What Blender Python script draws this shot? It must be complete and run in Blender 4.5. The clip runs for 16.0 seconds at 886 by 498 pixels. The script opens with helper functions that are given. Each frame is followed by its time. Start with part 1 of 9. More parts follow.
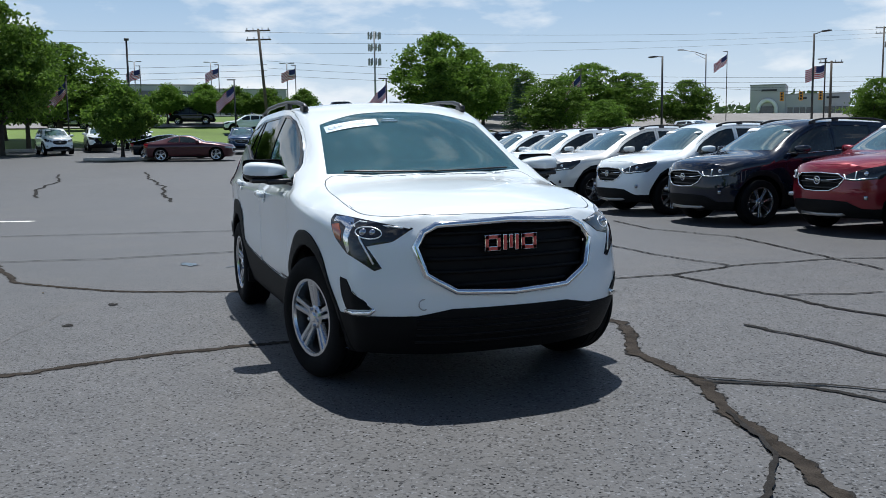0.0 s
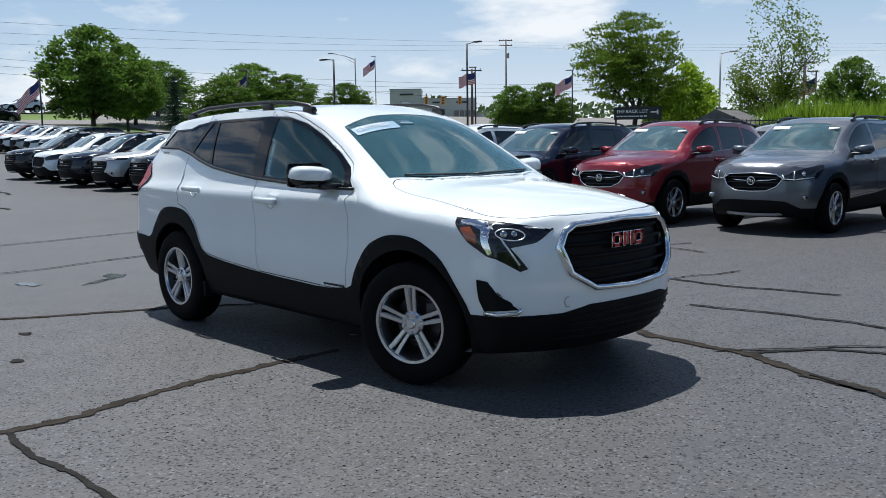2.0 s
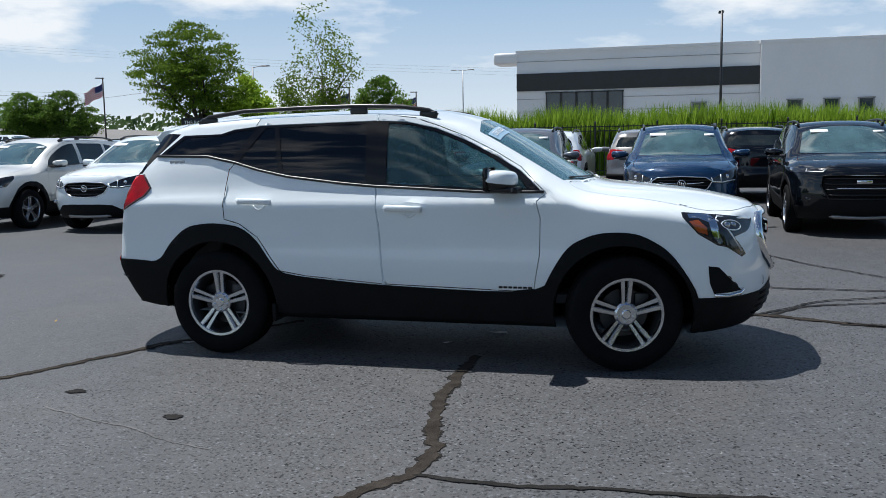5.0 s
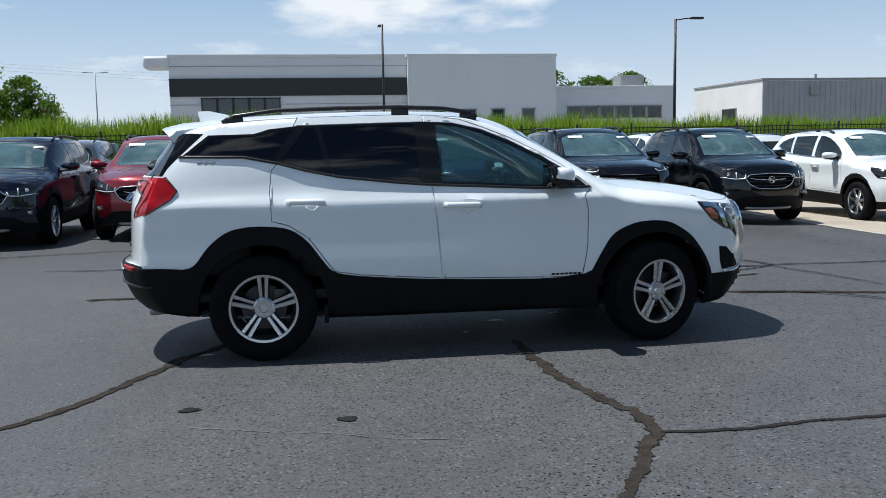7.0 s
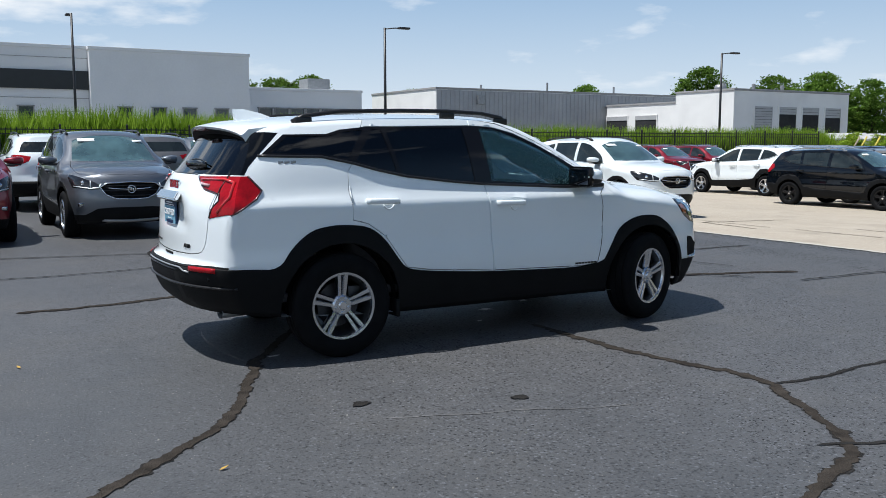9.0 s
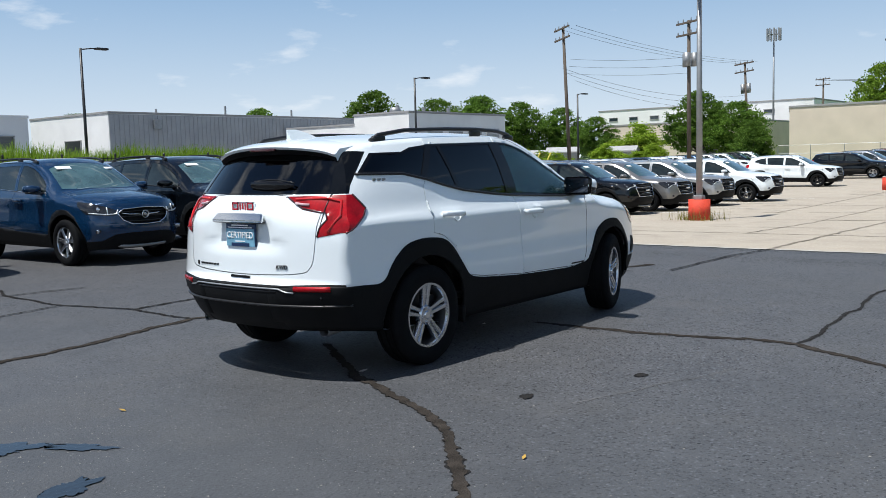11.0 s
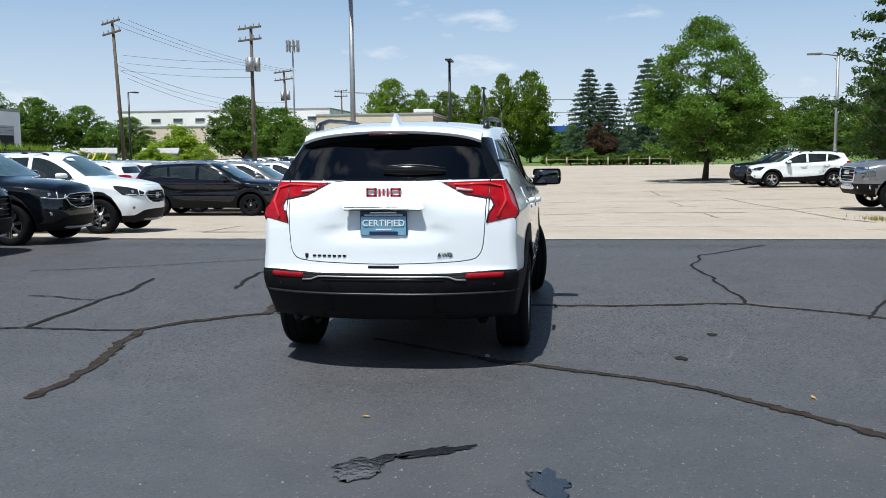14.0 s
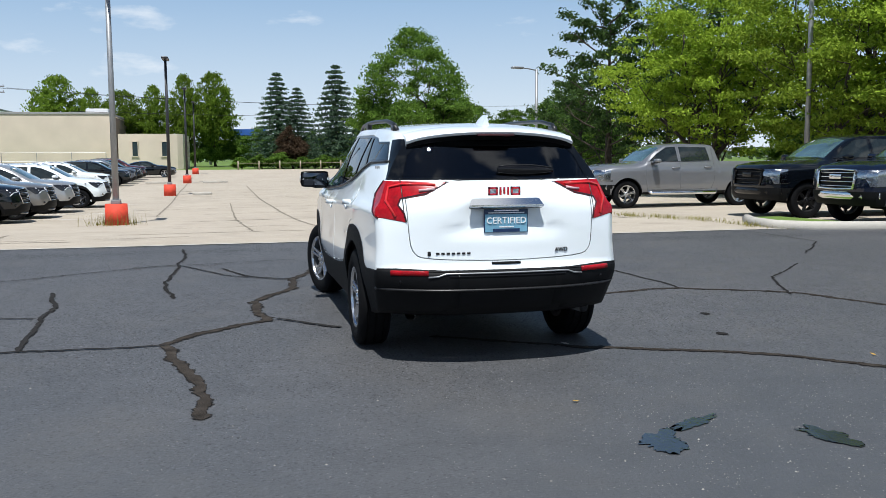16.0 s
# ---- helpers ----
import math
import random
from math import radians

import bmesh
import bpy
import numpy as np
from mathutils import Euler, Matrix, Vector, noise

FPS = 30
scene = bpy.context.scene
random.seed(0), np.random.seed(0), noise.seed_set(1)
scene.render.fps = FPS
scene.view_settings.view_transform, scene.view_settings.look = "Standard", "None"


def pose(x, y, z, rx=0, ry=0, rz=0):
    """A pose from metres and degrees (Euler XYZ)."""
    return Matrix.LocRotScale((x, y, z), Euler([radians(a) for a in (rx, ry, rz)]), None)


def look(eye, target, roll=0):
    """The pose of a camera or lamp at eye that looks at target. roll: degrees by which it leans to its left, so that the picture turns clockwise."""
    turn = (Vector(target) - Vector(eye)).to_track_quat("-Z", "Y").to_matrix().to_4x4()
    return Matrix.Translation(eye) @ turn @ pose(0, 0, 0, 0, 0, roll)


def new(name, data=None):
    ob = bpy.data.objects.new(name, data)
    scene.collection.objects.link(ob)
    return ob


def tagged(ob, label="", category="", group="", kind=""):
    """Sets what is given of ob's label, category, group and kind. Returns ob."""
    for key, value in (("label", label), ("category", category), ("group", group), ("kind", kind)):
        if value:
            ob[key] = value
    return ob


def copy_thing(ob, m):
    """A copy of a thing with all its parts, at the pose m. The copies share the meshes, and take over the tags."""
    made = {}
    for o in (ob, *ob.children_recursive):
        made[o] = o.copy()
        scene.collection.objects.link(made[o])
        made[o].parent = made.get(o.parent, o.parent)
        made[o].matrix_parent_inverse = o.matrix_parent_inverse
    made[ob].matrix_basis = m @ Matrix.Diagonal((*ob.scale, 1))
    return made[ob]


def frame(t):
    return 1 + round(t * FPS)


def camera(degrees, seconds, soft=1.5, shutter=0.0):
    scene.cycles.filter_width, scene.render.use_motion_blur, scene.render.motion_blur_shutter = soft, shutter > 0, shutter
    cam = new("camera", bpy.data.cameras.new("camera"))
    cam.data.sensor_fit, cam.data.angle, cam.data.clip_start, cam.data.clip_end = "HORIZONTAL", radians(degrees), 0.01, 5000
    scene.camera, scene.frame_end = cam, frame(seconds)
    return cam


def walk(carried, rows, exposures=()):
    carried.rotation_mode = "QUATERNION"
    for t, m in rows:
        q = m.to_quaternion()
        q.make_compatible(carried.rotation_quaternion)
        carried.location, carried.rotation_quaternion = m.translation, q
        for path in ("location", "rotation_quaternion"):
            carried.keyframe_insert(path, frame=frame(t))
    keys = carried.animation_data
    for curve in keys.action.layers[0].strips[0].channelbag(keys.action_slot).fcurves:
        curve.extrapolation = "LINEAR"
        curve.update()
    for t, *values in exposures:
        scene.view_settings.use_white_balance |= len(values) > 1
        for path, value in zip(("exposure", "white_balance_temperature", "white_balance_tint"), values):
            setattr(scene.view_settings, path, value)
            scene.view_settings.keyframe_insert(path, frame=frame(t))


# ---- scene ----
cam = camera(52.5, 16.0, soft=0.6)
PATH = [
    (0, (6.482, -1.981, 1.351), (4.625, -1.278, 1.117), -0.9),
    (0.5, (6.218, -2.61, 1.37), (4.433, -1.74, 1.133), -1.1),
    (1, (5.971, -3.15, 1.378), (4.275, -2.118, 1.135), -1.3),
    (1.5, (5.559, -3.694, 1.393), (3.993, -2.474, 1.141), -0.9),
    (2, (5.172, -4.196, 1.402), (3.731, -2.83, 1.158), -0.8),
    (2.5, (4.684, -4.652, 1.413), (3.362, -3.172, 1.167), -0.7),
    (3, (4.125, -5.159, 1.419), (2.95, -3.557, 1.191), -0.7),
    (3.5, (3.569, -5.515, 1.426), (2.54, -3.814, 1.201), -1.2),
    (4, (2.929, -5.903, 1.417), (2.079, -4.105, 1.21), -1.3),
    (4.2, (2.674, -6.004, 1.419), (1.899, -4.173, 1.201), -1.3),
    (6.3, (-0.131, -6.778, 1.422), (-0.151, -4.791, 1.193), -1.0),
    (6.5, (-0.443, -6.787, 1.417), (-0.369, -4.803, 1.181), -1.1),
    (7, (-1.094, -6.854, 1.42), (-0.786, -4.892, 1.187), -1.0),
    (7.5, (-1.831, -6.796, 1.426), (-1.317, -4.877, 1.195), -0.8),
    (8, (-2.502, -6.755, 1.421), (-1.803, -4.893, 1.204), -0.6),
    (8.5, (-3.244, -6.522, 1.415), (-2.318, -4.762, 1.2), -0.1),
    (8.7, (-3.47, -6.463, 1.445), (-2.512, -4.722, 1.221), -0.0),
    (10.8, (-5.923, -5.107, 1.449), (-4.437, -3.785, 1.241), -1.5),
    (11, (-6.188, -4.881, 1.432), (-4.632, -3.639, 1.237), -1.6),
    (11.5, (-6.574, -4.397, 1.413), (-4.897, -3.326, 1.214), -1.3),
    (12, (-6.977, -3.805, 1.417), (-5.222, -2.867, 1.215), -1.1),
    (12.5, (-7.282, -3.172, 1.409), (-5.442, -2.418, 1.198), -0.7),
    (13, (-7.568, -2.525, 1.403), (-5.669, -1.931, 1.197), -0.7),
    (13.5, (-7.77, -1.812, 1.391), (-5.826, -1.391, 1.177), -0.4),
    (14, (-7.905, -1.135, 1.392), (-5.934, -0.872, 1.186), -0.6),
    (14.5, (-7.993, -0.387, 1.389), (-6.007, -0.293, 1.168), -0.1),
    (15, (-8.038, 0.295, 1.383), (-6.05, 0.228, 1.17), 0.4),
    (15.5, (-8.048, 1.069, 1.381), (-6.078, 0.791, 1.173), 0.3),
    (16, (-7.973, 1.792, 1.388), (-6.038, 1.329, 1.185), -0.3),
]
walk(cam, [(t, look(eye, target, roll)) for t, eye, target, roll in PATH], exposures=((0, 0.0), (4.2, -0.02), (8, 0.0), (16, 0.05)))

# ---- world and sun ----
SUN = Vector((-0.37, 0.14, 1.0)).normalized()
world = bpy.data.worlds.new("sky")
scene.world = world
world.use_nodes = True
wn, wl = world.node_tree.nodes, world.node_tree.links
wn.clear()
w_out = wn.new("ShaderNodeOutputWorld")
w_bg = wn.new("ShaderNodeBackground")
w_sky = wn.new("ShaderNodeTexSky")
w_sky.sky_type = "NISHITA"
w_sky.sun_disc = False
w_sky.sun_elevation = math.asin(SUN.z)
w_sky.sun_rotation = math.atan2(SUN.x, SUN.y)
w_sky.air_density, w_sky.dust_density, w_sky.ozone_density = 1.3, 0.25, 1.5
w_co = wn.new("ShaderNodeTexCoord")
w_map = wn.new("ShaderNodeMapping")
w_map.inputs["Scale"].default_value = (1.0, 1.0, 3.2)
w_noise = wn.new("ShaderNodeTexNoise")
w_noise.inputs["Scale"].default_value, w_noise.inputs["Detail"].default_value = 4.6, 7.0
w_noise.inputs["Roughness"].default_value = 0.55
w_ramp = wn.new("ShaderNodeValToRGB")
w_ramp.color_ramp.elements[0].position, w_ramp.color_ramp.elements[1].position = 0.545, 0.68
w_mix = wn.new("ShaderNodeMix")
w_mix.data_type = "RGBA"
w_mix.inputs["B"].default_value = (11.8, 12.2, 12.6, 1)
w_fac = wn.new("ShaderNodeMath")
w_fac.operation = "MULTIPLY"
w_fac.inputs[1].default_value = 0.85
wl.new(w_co.outputs["Generated"], w_map.inputs["Vector"])
wl.new(w_map.outputs["Vector"], w_noise.inputs["Vector"])
w_sep = wn.new("ShaderNodeSeparateXYZ")
wl.new(w_co.outputs["Generated"], w_sep.inputs["Vector"])
# the cloud cover thins out towards +x
w_thin = wn.new("ShaderNodeMath")
w_thin.operation = "MULTIPLY_ADD"
w_thin.inputs[1].default_value = -0.085
wl.new(w_sep.outputs["X"], w_thin.inputs[0])
wl.new(w_noise.outputs["Fac"], w_thin.inputs[2])
wl.new(w_thin.outputs["Value"], w_ramp.inputs["Fac"])
wl.new(w_ramp.outputs["Color"], w_fac.inputs[0])
wl.new(w_fac.outputs["Value"], w_mix.inputs["Factor"])
w_rise = wn.new("ShaderNodeMapRange")
w_rise.inputs["From Min"].default_value, w_rise.inputs["From Max"].default_value = 0.0, 0.60
w_rise.inputs["To Min"].default_value, w_rise.inputs["To Max"].default_value = 0.92, 0.0
wl.new(w_sep.outputs["Z"], w_rise.inputs["Value"])
w_low = wn.new("ShaderNodeMapRange")
w_low.inputs["From Min"].default_value, w_low.inputs["From Max"].default_value = 0.0, 0.22
wl.new(w_sep.outputs["Z"], w_low.inputs["Value"])
w_haze = wn.new("ShaderNodeMix")
w_haze.data_type = "RGBA"
w_haze.inputs["A"].default_value, w_haze.inputs["B"].default_value = (9.8, 10.9, 12.0, 1), (3.9, 6.8, 10.8, 1)
wl.new(w_low.outputs["Result"], w_haze.inputs["Factor"])
w_air = wn.new("ShaderNodeMix")
w_air.data_type = "RGBA"
wl.new(w_rise.outputs["Result"], w_air.inputs["Factor"])
w_dim = wn.new("ShaderNodeMix")
w_dim.data_type, w_dim.blend_type = "RGBA", "MULTIPLY"
w_dim.inputs["Factor"].default_value = 1.0
w_dim.inputs["B"].default_value = (0.53, 0.64, 0.77, 1)
wl.new(w_sky.outputs["Color"], w_dim.inputs["A"])
wl.new(w_dim.outputs["Result"], w_air.inputs["A"])
wl.new(w_haze.outputs["Result"], w_air.inputs["B"])
wl.new(w_air.outputs["Result"], w_mix.inputs["A"])
wl.new(w_mix.outputs["Result"], w_bg.inputs["Color"])
w_bg.inputs["Strength"].default_value = 0.081
wl.new(w_bg.outputs["Background"], w_out.inputs["Surface"])

sun = new("sun", bpy.data.lights.new("sun", "SUN"))
sun.data.energy, sun.data.angle, sun.data.color = 5.6, radians(0.55), (1.0, 0.99, 0.96)
sun.matrix_world = look(SUN * 60, (0, 0, 0))


# ---- materials ----
def surf(name, base, rough=0.5, metal=0.0, var=0.12, scale=3.0, fine=60.0, bump=0.0, coat=0.0, spec=0.5, rand=0.0, isl=0.0, second=None, world_co=False):
    """A painted, plastic, metal or mineral surface with variation at two scales; rand / isl: variation from object to object or clump to clump."""
    m = bpy.data.materials.new(name)
    m.use_nodes = True
    n, l = m.node_tree.nodes, m.node_tree.links
    b = n["Principled BSDF"]
    co = n.new("ShaderNodeTexCoord")
    src = co.outputs["Object"]
    if world_co:
        geo = n.new("ShaderNodeNewGeometry")
        src = geo.outputs["Position"]
    a, f = n.new("ShaderNodeTexNoise"), n.new("ShaderNodeTexNoise")
    a.inputs["Scale"].default_value, f.inputs["Scale"].default_value = scale, fine
    a.inputs["Detail"].default_value, f.inputs["Detail"].default_value = 5.0, 3.0
    l.new(src, a.inputs["Vector"])
    l.new(src, f.inputs["Vector"])
    add = n.new("ShaderNodeMath")
    add.operation = "MULTIPLY_ADD"
    add.inputs[1].default_value = 0.45
    l.new(f.outputs["Fac"], add.inputs[0])
    l.new(a.outputs["Fac"], add.inputs[2])
    span = n.new("ShaderNodeMapRange")
    span.inputs["From Min"].default_value, span.inputs["From Max"].default_value = 0.45, 1.0
    last = add.outputs["Value"]
    if rand or isl:
        more = n.new("ShaderNodeMath")
        more.operation = "MULTIPLY_ADD"
        if rand:
            info = n.new("ShaderNodeObjectInfo")
            l.new(info.outputs["Random"], more.inputs[0])
        else:
            geo2 = n.new("ShaderNodeNewGeometry")
            l.new(geo2.outputs["Random Per Island"], more.inputs[0])
        more.inputs[1].default_value = max(rand, isl)
        l.new(last, more.inputs[2])
        last = more.outputs["Value"]
        span.inputs["From Max"].default_value = 1.0 + max(rand, isl)
    l.new(last, span.inputs["Value"])
    mix = n.new("ShaderNodeMix")
    mix.data_type = "RGBA"
    lo = [c * (1 - var) for c in base]
    hi = [min(1, c * (1 + var)) for c in base] if second is None else second
    mix.inputs["A"].default_value, mix.inputs["B"].default_value = (*lo, 1), (*hi, 1)
    l.new(span.outputs["Result"], mix.inputs["Factor"])
    l.new(mix.outputs["Result"], b.inputs["Base Color"])
    b.inputs["Roughness"].default_value, b.inputs["Metallic"].default_value = rough, metal
    b.inputs["Coat Weight"].default_value, b.inputs["Coat Roughness"].default_value = coat, 0.03
    b.inputs["Specular IOR Level"].default_value = spec
    if bump:
        bp = n.new("ShaderNodeBump")
        bp.inputs["Strength"].default_value, bp.inputs["Distance"].default_value = bump, 0.01
        l.new(f.outputs["Fac"], bp.inputs["Height"])
        l.new(bp.outputs["Normal"], b.inputs["Normal"])
    return m


def glass(name, tint, rough=0.0, ior=1.52, veil=0.0, veil_tint=(0.30, 0.74, 0.83)):
    """A thin pane: what is behind it, tinted, under a Fresnel gloss."""
    m = bpy.data.materials.new(name)
    m.use_nodes = True
    n, l = m.node_tree.nodes, m.node_tree.links
    n.clear()
    out, mix = n.new("ShaderNodeOutputMaterial"), n.new("ShaderNodeMixShader")
    tr, gl, fr = n.new("ShaderNodeBsdfTransparent"), n.new("ShaderNodeBsdfGlossy"), n.new("ShaderNodeFresnel")
    tr.inputs["Color"].default_value = (*tint, 1)
    gl.inputs["Roughness"].default_value = rough
    gl.inputs["Color"].default_value = (0.95, 0.97, 1.0, 1)
    fr.inputs["IOR"].default_value = ior
    l.new(fr.outputs["Fac"], mix.inputs["Fac"])
    l.new(tr.outputs["BSDF"], mix.inputs[1])
    l.new(gl.outputs["BSDF"], mix.inputs[2])
    last = mix.outputs["Shader"]
    if veil:
        # teal diffuse veil, painted in place of sky reflection and glare on the pane
        df, mx = n.new("ShaderNodeBsdfDiffuse"), n.new("ShaderNodeMixShader")
        df.inputs["Color"].default_value = (*veil_tint, 1)
        tx, rg, co = n.new("ShaderNodeTexNoise"), n.new("ShaderNodeMapRange"), n.new("ShaderNodeTexCoord")
        tx.inputs["Scale"].default_value, tx.inputs["Detail"].default_value = 3.0, 4.0
        l.new(co.outputs["Object"], tx.inputs["Vector"])
        l.new(tx.outputs["Fac"], rg.inputs["Value"])
        rg.inputs["To Min"].default_value, rg.inputs["To Max"].default_value = veil * 0.6, veil * 1.4
        l.new(rg.outputs["Result"], mx.inputs["Fac"])
        l.new(last, mx.inputs[1])
        l.new(df.outputs["BSDF"], mx.inputs[2])
        last = mx.outputs["Shader"]
    l.new(last, out.inputs["Surface"])
    return m


def paint(name, base, metal=0.0, rough=0.3, var=0.03, spec=0.3):
    return surf(name, base, rough=rough, metal=metal, var=var, scale=1.5, fine=900, coat=1.0, spec=spec)


M_white = paint("paint_white", (0.80, 0.86, 0.89), rough=0.28)
M_black = paint("paint_black", (0.003, 0.0045, 0.007), rough=0.2, var=0.2, spec=0.05)
M_navy = paint("paint_navy", (0.004, 0.008, 0.020), rough=0.2, var=0.2, spec=0.08)
M_red = paint("paint_red", (0.21, 0.009, 0.02), metal=0.35, rough=0.3)
M_maroon = paint("paint_maroon", (0.055, 0.005, 0.009), metal=0.3, rough=0.3)
M_grey = paint("paint_grey", (0.15, 0.165, 0.19), metal=0.6, rough=0.34)
M_truckgrey = paint("paint_truck_grey", (0.20, 0.21, 0.228), metal=0.5, rough=0.36)
M_silver = paint("paint_silver", (0.42, 0.43, 0.44), metal=0.6, rough=0.34)
M_pewter = paint("paint_pewter", (0.24, 0.235, 0.23), metal=0.6, rough=0.34)
M_pearl = paint("paint_pearl", (0.62, 0.63, 0.62), metal=0.15, rough=0.34)
M_blue = paint("paint_blue", (0.004, 0.032, 0.088), metal=0.3, rough=0.25)
M_plastic = surf("black_plastic", (0.006, 0.0065, 0.0075), rough=0.6, spec=0.13, var=0.25, scale=5, fine=400, bump=0.12)
M_gloss = surf("gloss_black", (0.006, 0.006, 0.007), rough=0.10, var=0.2, spec=0.35)
M_blackglass = surf("black_glass_trim", (0.004, 0.0045, 0.005), rough=0.02, var=0.2, spec=0.4)
M_grille = surf("dark_grille_plastic", (0.005, 0.005, 0.006), rough=0.6, spec=0.15, var=0.3)
M_trim = surf("satin_black_trim", (0.012, 0.012, 0.013), rough=0.35, var=0.2)
M_rubber = surf("tyre_rubber", (0.006, 0.0065, 0.0075), rough=0.8, spec=0.1, var=0.35, scale=9, fine=200, bump=0.25)
M_chrome = surf("chrome", (0.78, 0.79, 0.80), rough=0.09, metal=1.0, var=0.05)
M_alloy = surf("alloy_rim", (0.62, 0.64, 0.67), rough=0.22, metal=1.0, var=0.06, scale=9)
M_barrel = surf("rim_barrel", (0.05, 0.052, 0.055), rough=0.4, metal=0.7, var=0.3, scale=9)
M_darkalloy = surf("dark_alloy", (0.03, 0.03, 0.032), rough=0.3, metal=0.7, var=0.1)
M_steel = surf("brake_steel", (0.07, 0.07, 0.075), rough=0.45, metal=0.9, var=0.2, scale=20)
M_liner = surf("wheel_liner", (0.005, 0.005, 0.005), rough=0.95, spec=0.1, var=0.3)
M_darkred = surf("dark_red_lens", (0.05, 0.003, 0.005), rough=0.15, var=0.2, coat=1.0)
M_taillens = surf("red_lens", (0.30, 0.003, 0.008), rough=0.22, var=0.5, scale=9, fine=60, coat=0.12, spec=0.25)
M_tailbar = surf("red_light_bar", (0.62, 0.02, 0.02), rough=0.15, var=0.1, coat=1.0)
M_lens = surf("clear_lens", (0.08, 0.085, 0.095), rough=0.12, metal=0.5, var=0.4, scale=26, fine=90, coat=1.0, second=(0.34, 0.36, 0.38))
M_reverse = surf("pale_pink_lens", (0.62, 0.40, 0.42), rough=0.12, var=0.2, coat=1.0)
M_mirror = surf("door_mirror_glass", (0.10, 0.11, 0.13), rough=0.03, metal=1.0, var=0.05)
M_lampdark = surf("lamp_dark_bowl", (0.014, 0.015, 0.018), rough=0.12, var=0.4, scale=14, coat=0.4)
M_reflector = surf("lamp_reflector", (0.42, 0.44, 0.47), rough=0.15, metal=1.0, var=0.3, scale=30)
M_amber = surf("amber_lens", (0.42, 0.085, 0.02), rough=0.15, var=0.2, coat=1.0)
M_glasslight = glass("light_tint_glass", (0.58, 0.70, 0.70), veil=0.035)
M_wind = glass("windscreen_glass", (0.74, 0.88, 0.88), ior=1.8, veil=0.11)
M_priv = glass("privacy_glass", (0.10, 0.105, 0.11))
M_carglass = surf("parked_car_glass", (0.016, 0.022, 0.023), rough=0.02, var=0.5, scale=1.6, fine=5, spec=0.6)
M_carwind = surf("parked_car_windscreen", (0.055, 0.105, 0.112), rough=0.02, var=0.5, scale=1.8, fine=6, spec=1.0, coat=1.0)
M_seat = surf("dark_seat_cloth", (0.06, 0.06, 0.064), rough=0.9, var=0.3, fine=300, bump=0.2)
M_dash = surf("dash_plastic", (0.17, 0.17, 0.172), rough=0.7, var=0.2, fine=300, bump=0.1)
M_redbadge = surf("red_enamel", (0.50, 0.015, 0.03), rough=0.2, var=0.1, coat=0.6)
M_brightbar = surf("bright_bar", (0.86, 0.88, 0.90), rough=0.28, metal=0.6, var=0.05)
M_plateblue = surf("plate_blue", (0.17, 0.38, 0.52), rough=0.4, var=0.12, scale=12)
M_darkblue = surf("plate_dark_blue", (0.01, 0.03, 0.09), rough=0.4, var=0.1)
M_paper = surf("white_print", (0.82, 0.83, 0.84), rough=0.5, var=0.05)
M_sticker = surf("sticker_blue", (0.30, 0.46, 0.60), rough=0.45, var=0.1)


# ---- mesh helpers ----
def part(name, bm, material, parent=None, label="", smooth=None, angle=35):
    """Links a bmesh as one mesh object under a thing or a part."""
    if smooth is not None:
        lim = radians(angle)
        for f in bm.faces:
            f.smooth = True
        for e in bm.edges:
            e.smooth = len(e.link_faces) == 2 and e.calc_face_angle(0.0) < lim
    me = bpy.data.meshes.new(name)
    bm.to_mesh(me)
    bm.free()
    me.materials.append(material)
    ob = new(name, me)
    if parent is not None:
        ob.parent = parent
    if label:
        ob["label"] = label
    return ob


def thing(name, m, label, category, group="", kind=""):
    ob = new(name)
    ob.matrix_world = m
    ob.empty_display_size = 0.2
    return tagged(ob, label, category, group, kind)


def box(bm, c, s, rot=None, bevel=0.0):
    """A box of size s round c, its edges rounded."""
    tmp = bmesh.new()
    bmesh.ops.create_cube(tmp, size=1.0)
    bmesh.ops.scale(tmp, vec=s, verts=tmp.verts)
    if bevel:
        bmesh.ops.bevel(tmp, geom=tmp.edges[:], offset=bevel, segments=2, affect="EDGES", profile=0.6)
    mx = Matrix.Translation(c) @ (rot.to_4x4() if rot is not None else Matrix())
    join(bm, tmp, mx)


def join(bm, tmp, mx=None):
    """Adds the faces of tmp to bm, and frees tmp."""
    tmp.verts.ensure_lookup_table()
    vs = [bm.verts.new(mx @ v.co if mx is not None else v.co) for v in tmp.verts]
    tmp.verts.index_update()
    for f in tmp.faces:
        try:
            g = bm.faces.new([vs[v.index] for v in f.verts])
            g.smooth = f.smooth
        except ValueError:
            pass
    tmp.free()


def cyl(bm, a, b, r1, r2=None, n=12, caps=True):
    """A round bar or cone from a to b."""
    a, b = Vector(a), Vector(b)
    r2 = r1 if r2 is None else r2
    d = (b - a)
    q = d.to_track_quat("Z", "Y").to_matrix()
    ra, rb = [], []
    for i in range(n):
        p = q @ Vector((math.cos(2 * math.pi * i / n), math.sin(2 * math.pi * i / n), 0))
        ra.append(bm.verts.new(a + p * r1))
        rb.append(bm.verts.new(b + p * r2))
    for i in range(n):
        j = (i + 1) % n
        bm.faces.new((ra[i], ra[j], rb[j], rb[i]))
    if caps:
        bm.faces.new(ra[::-1])
        bm.faces.new(rb)


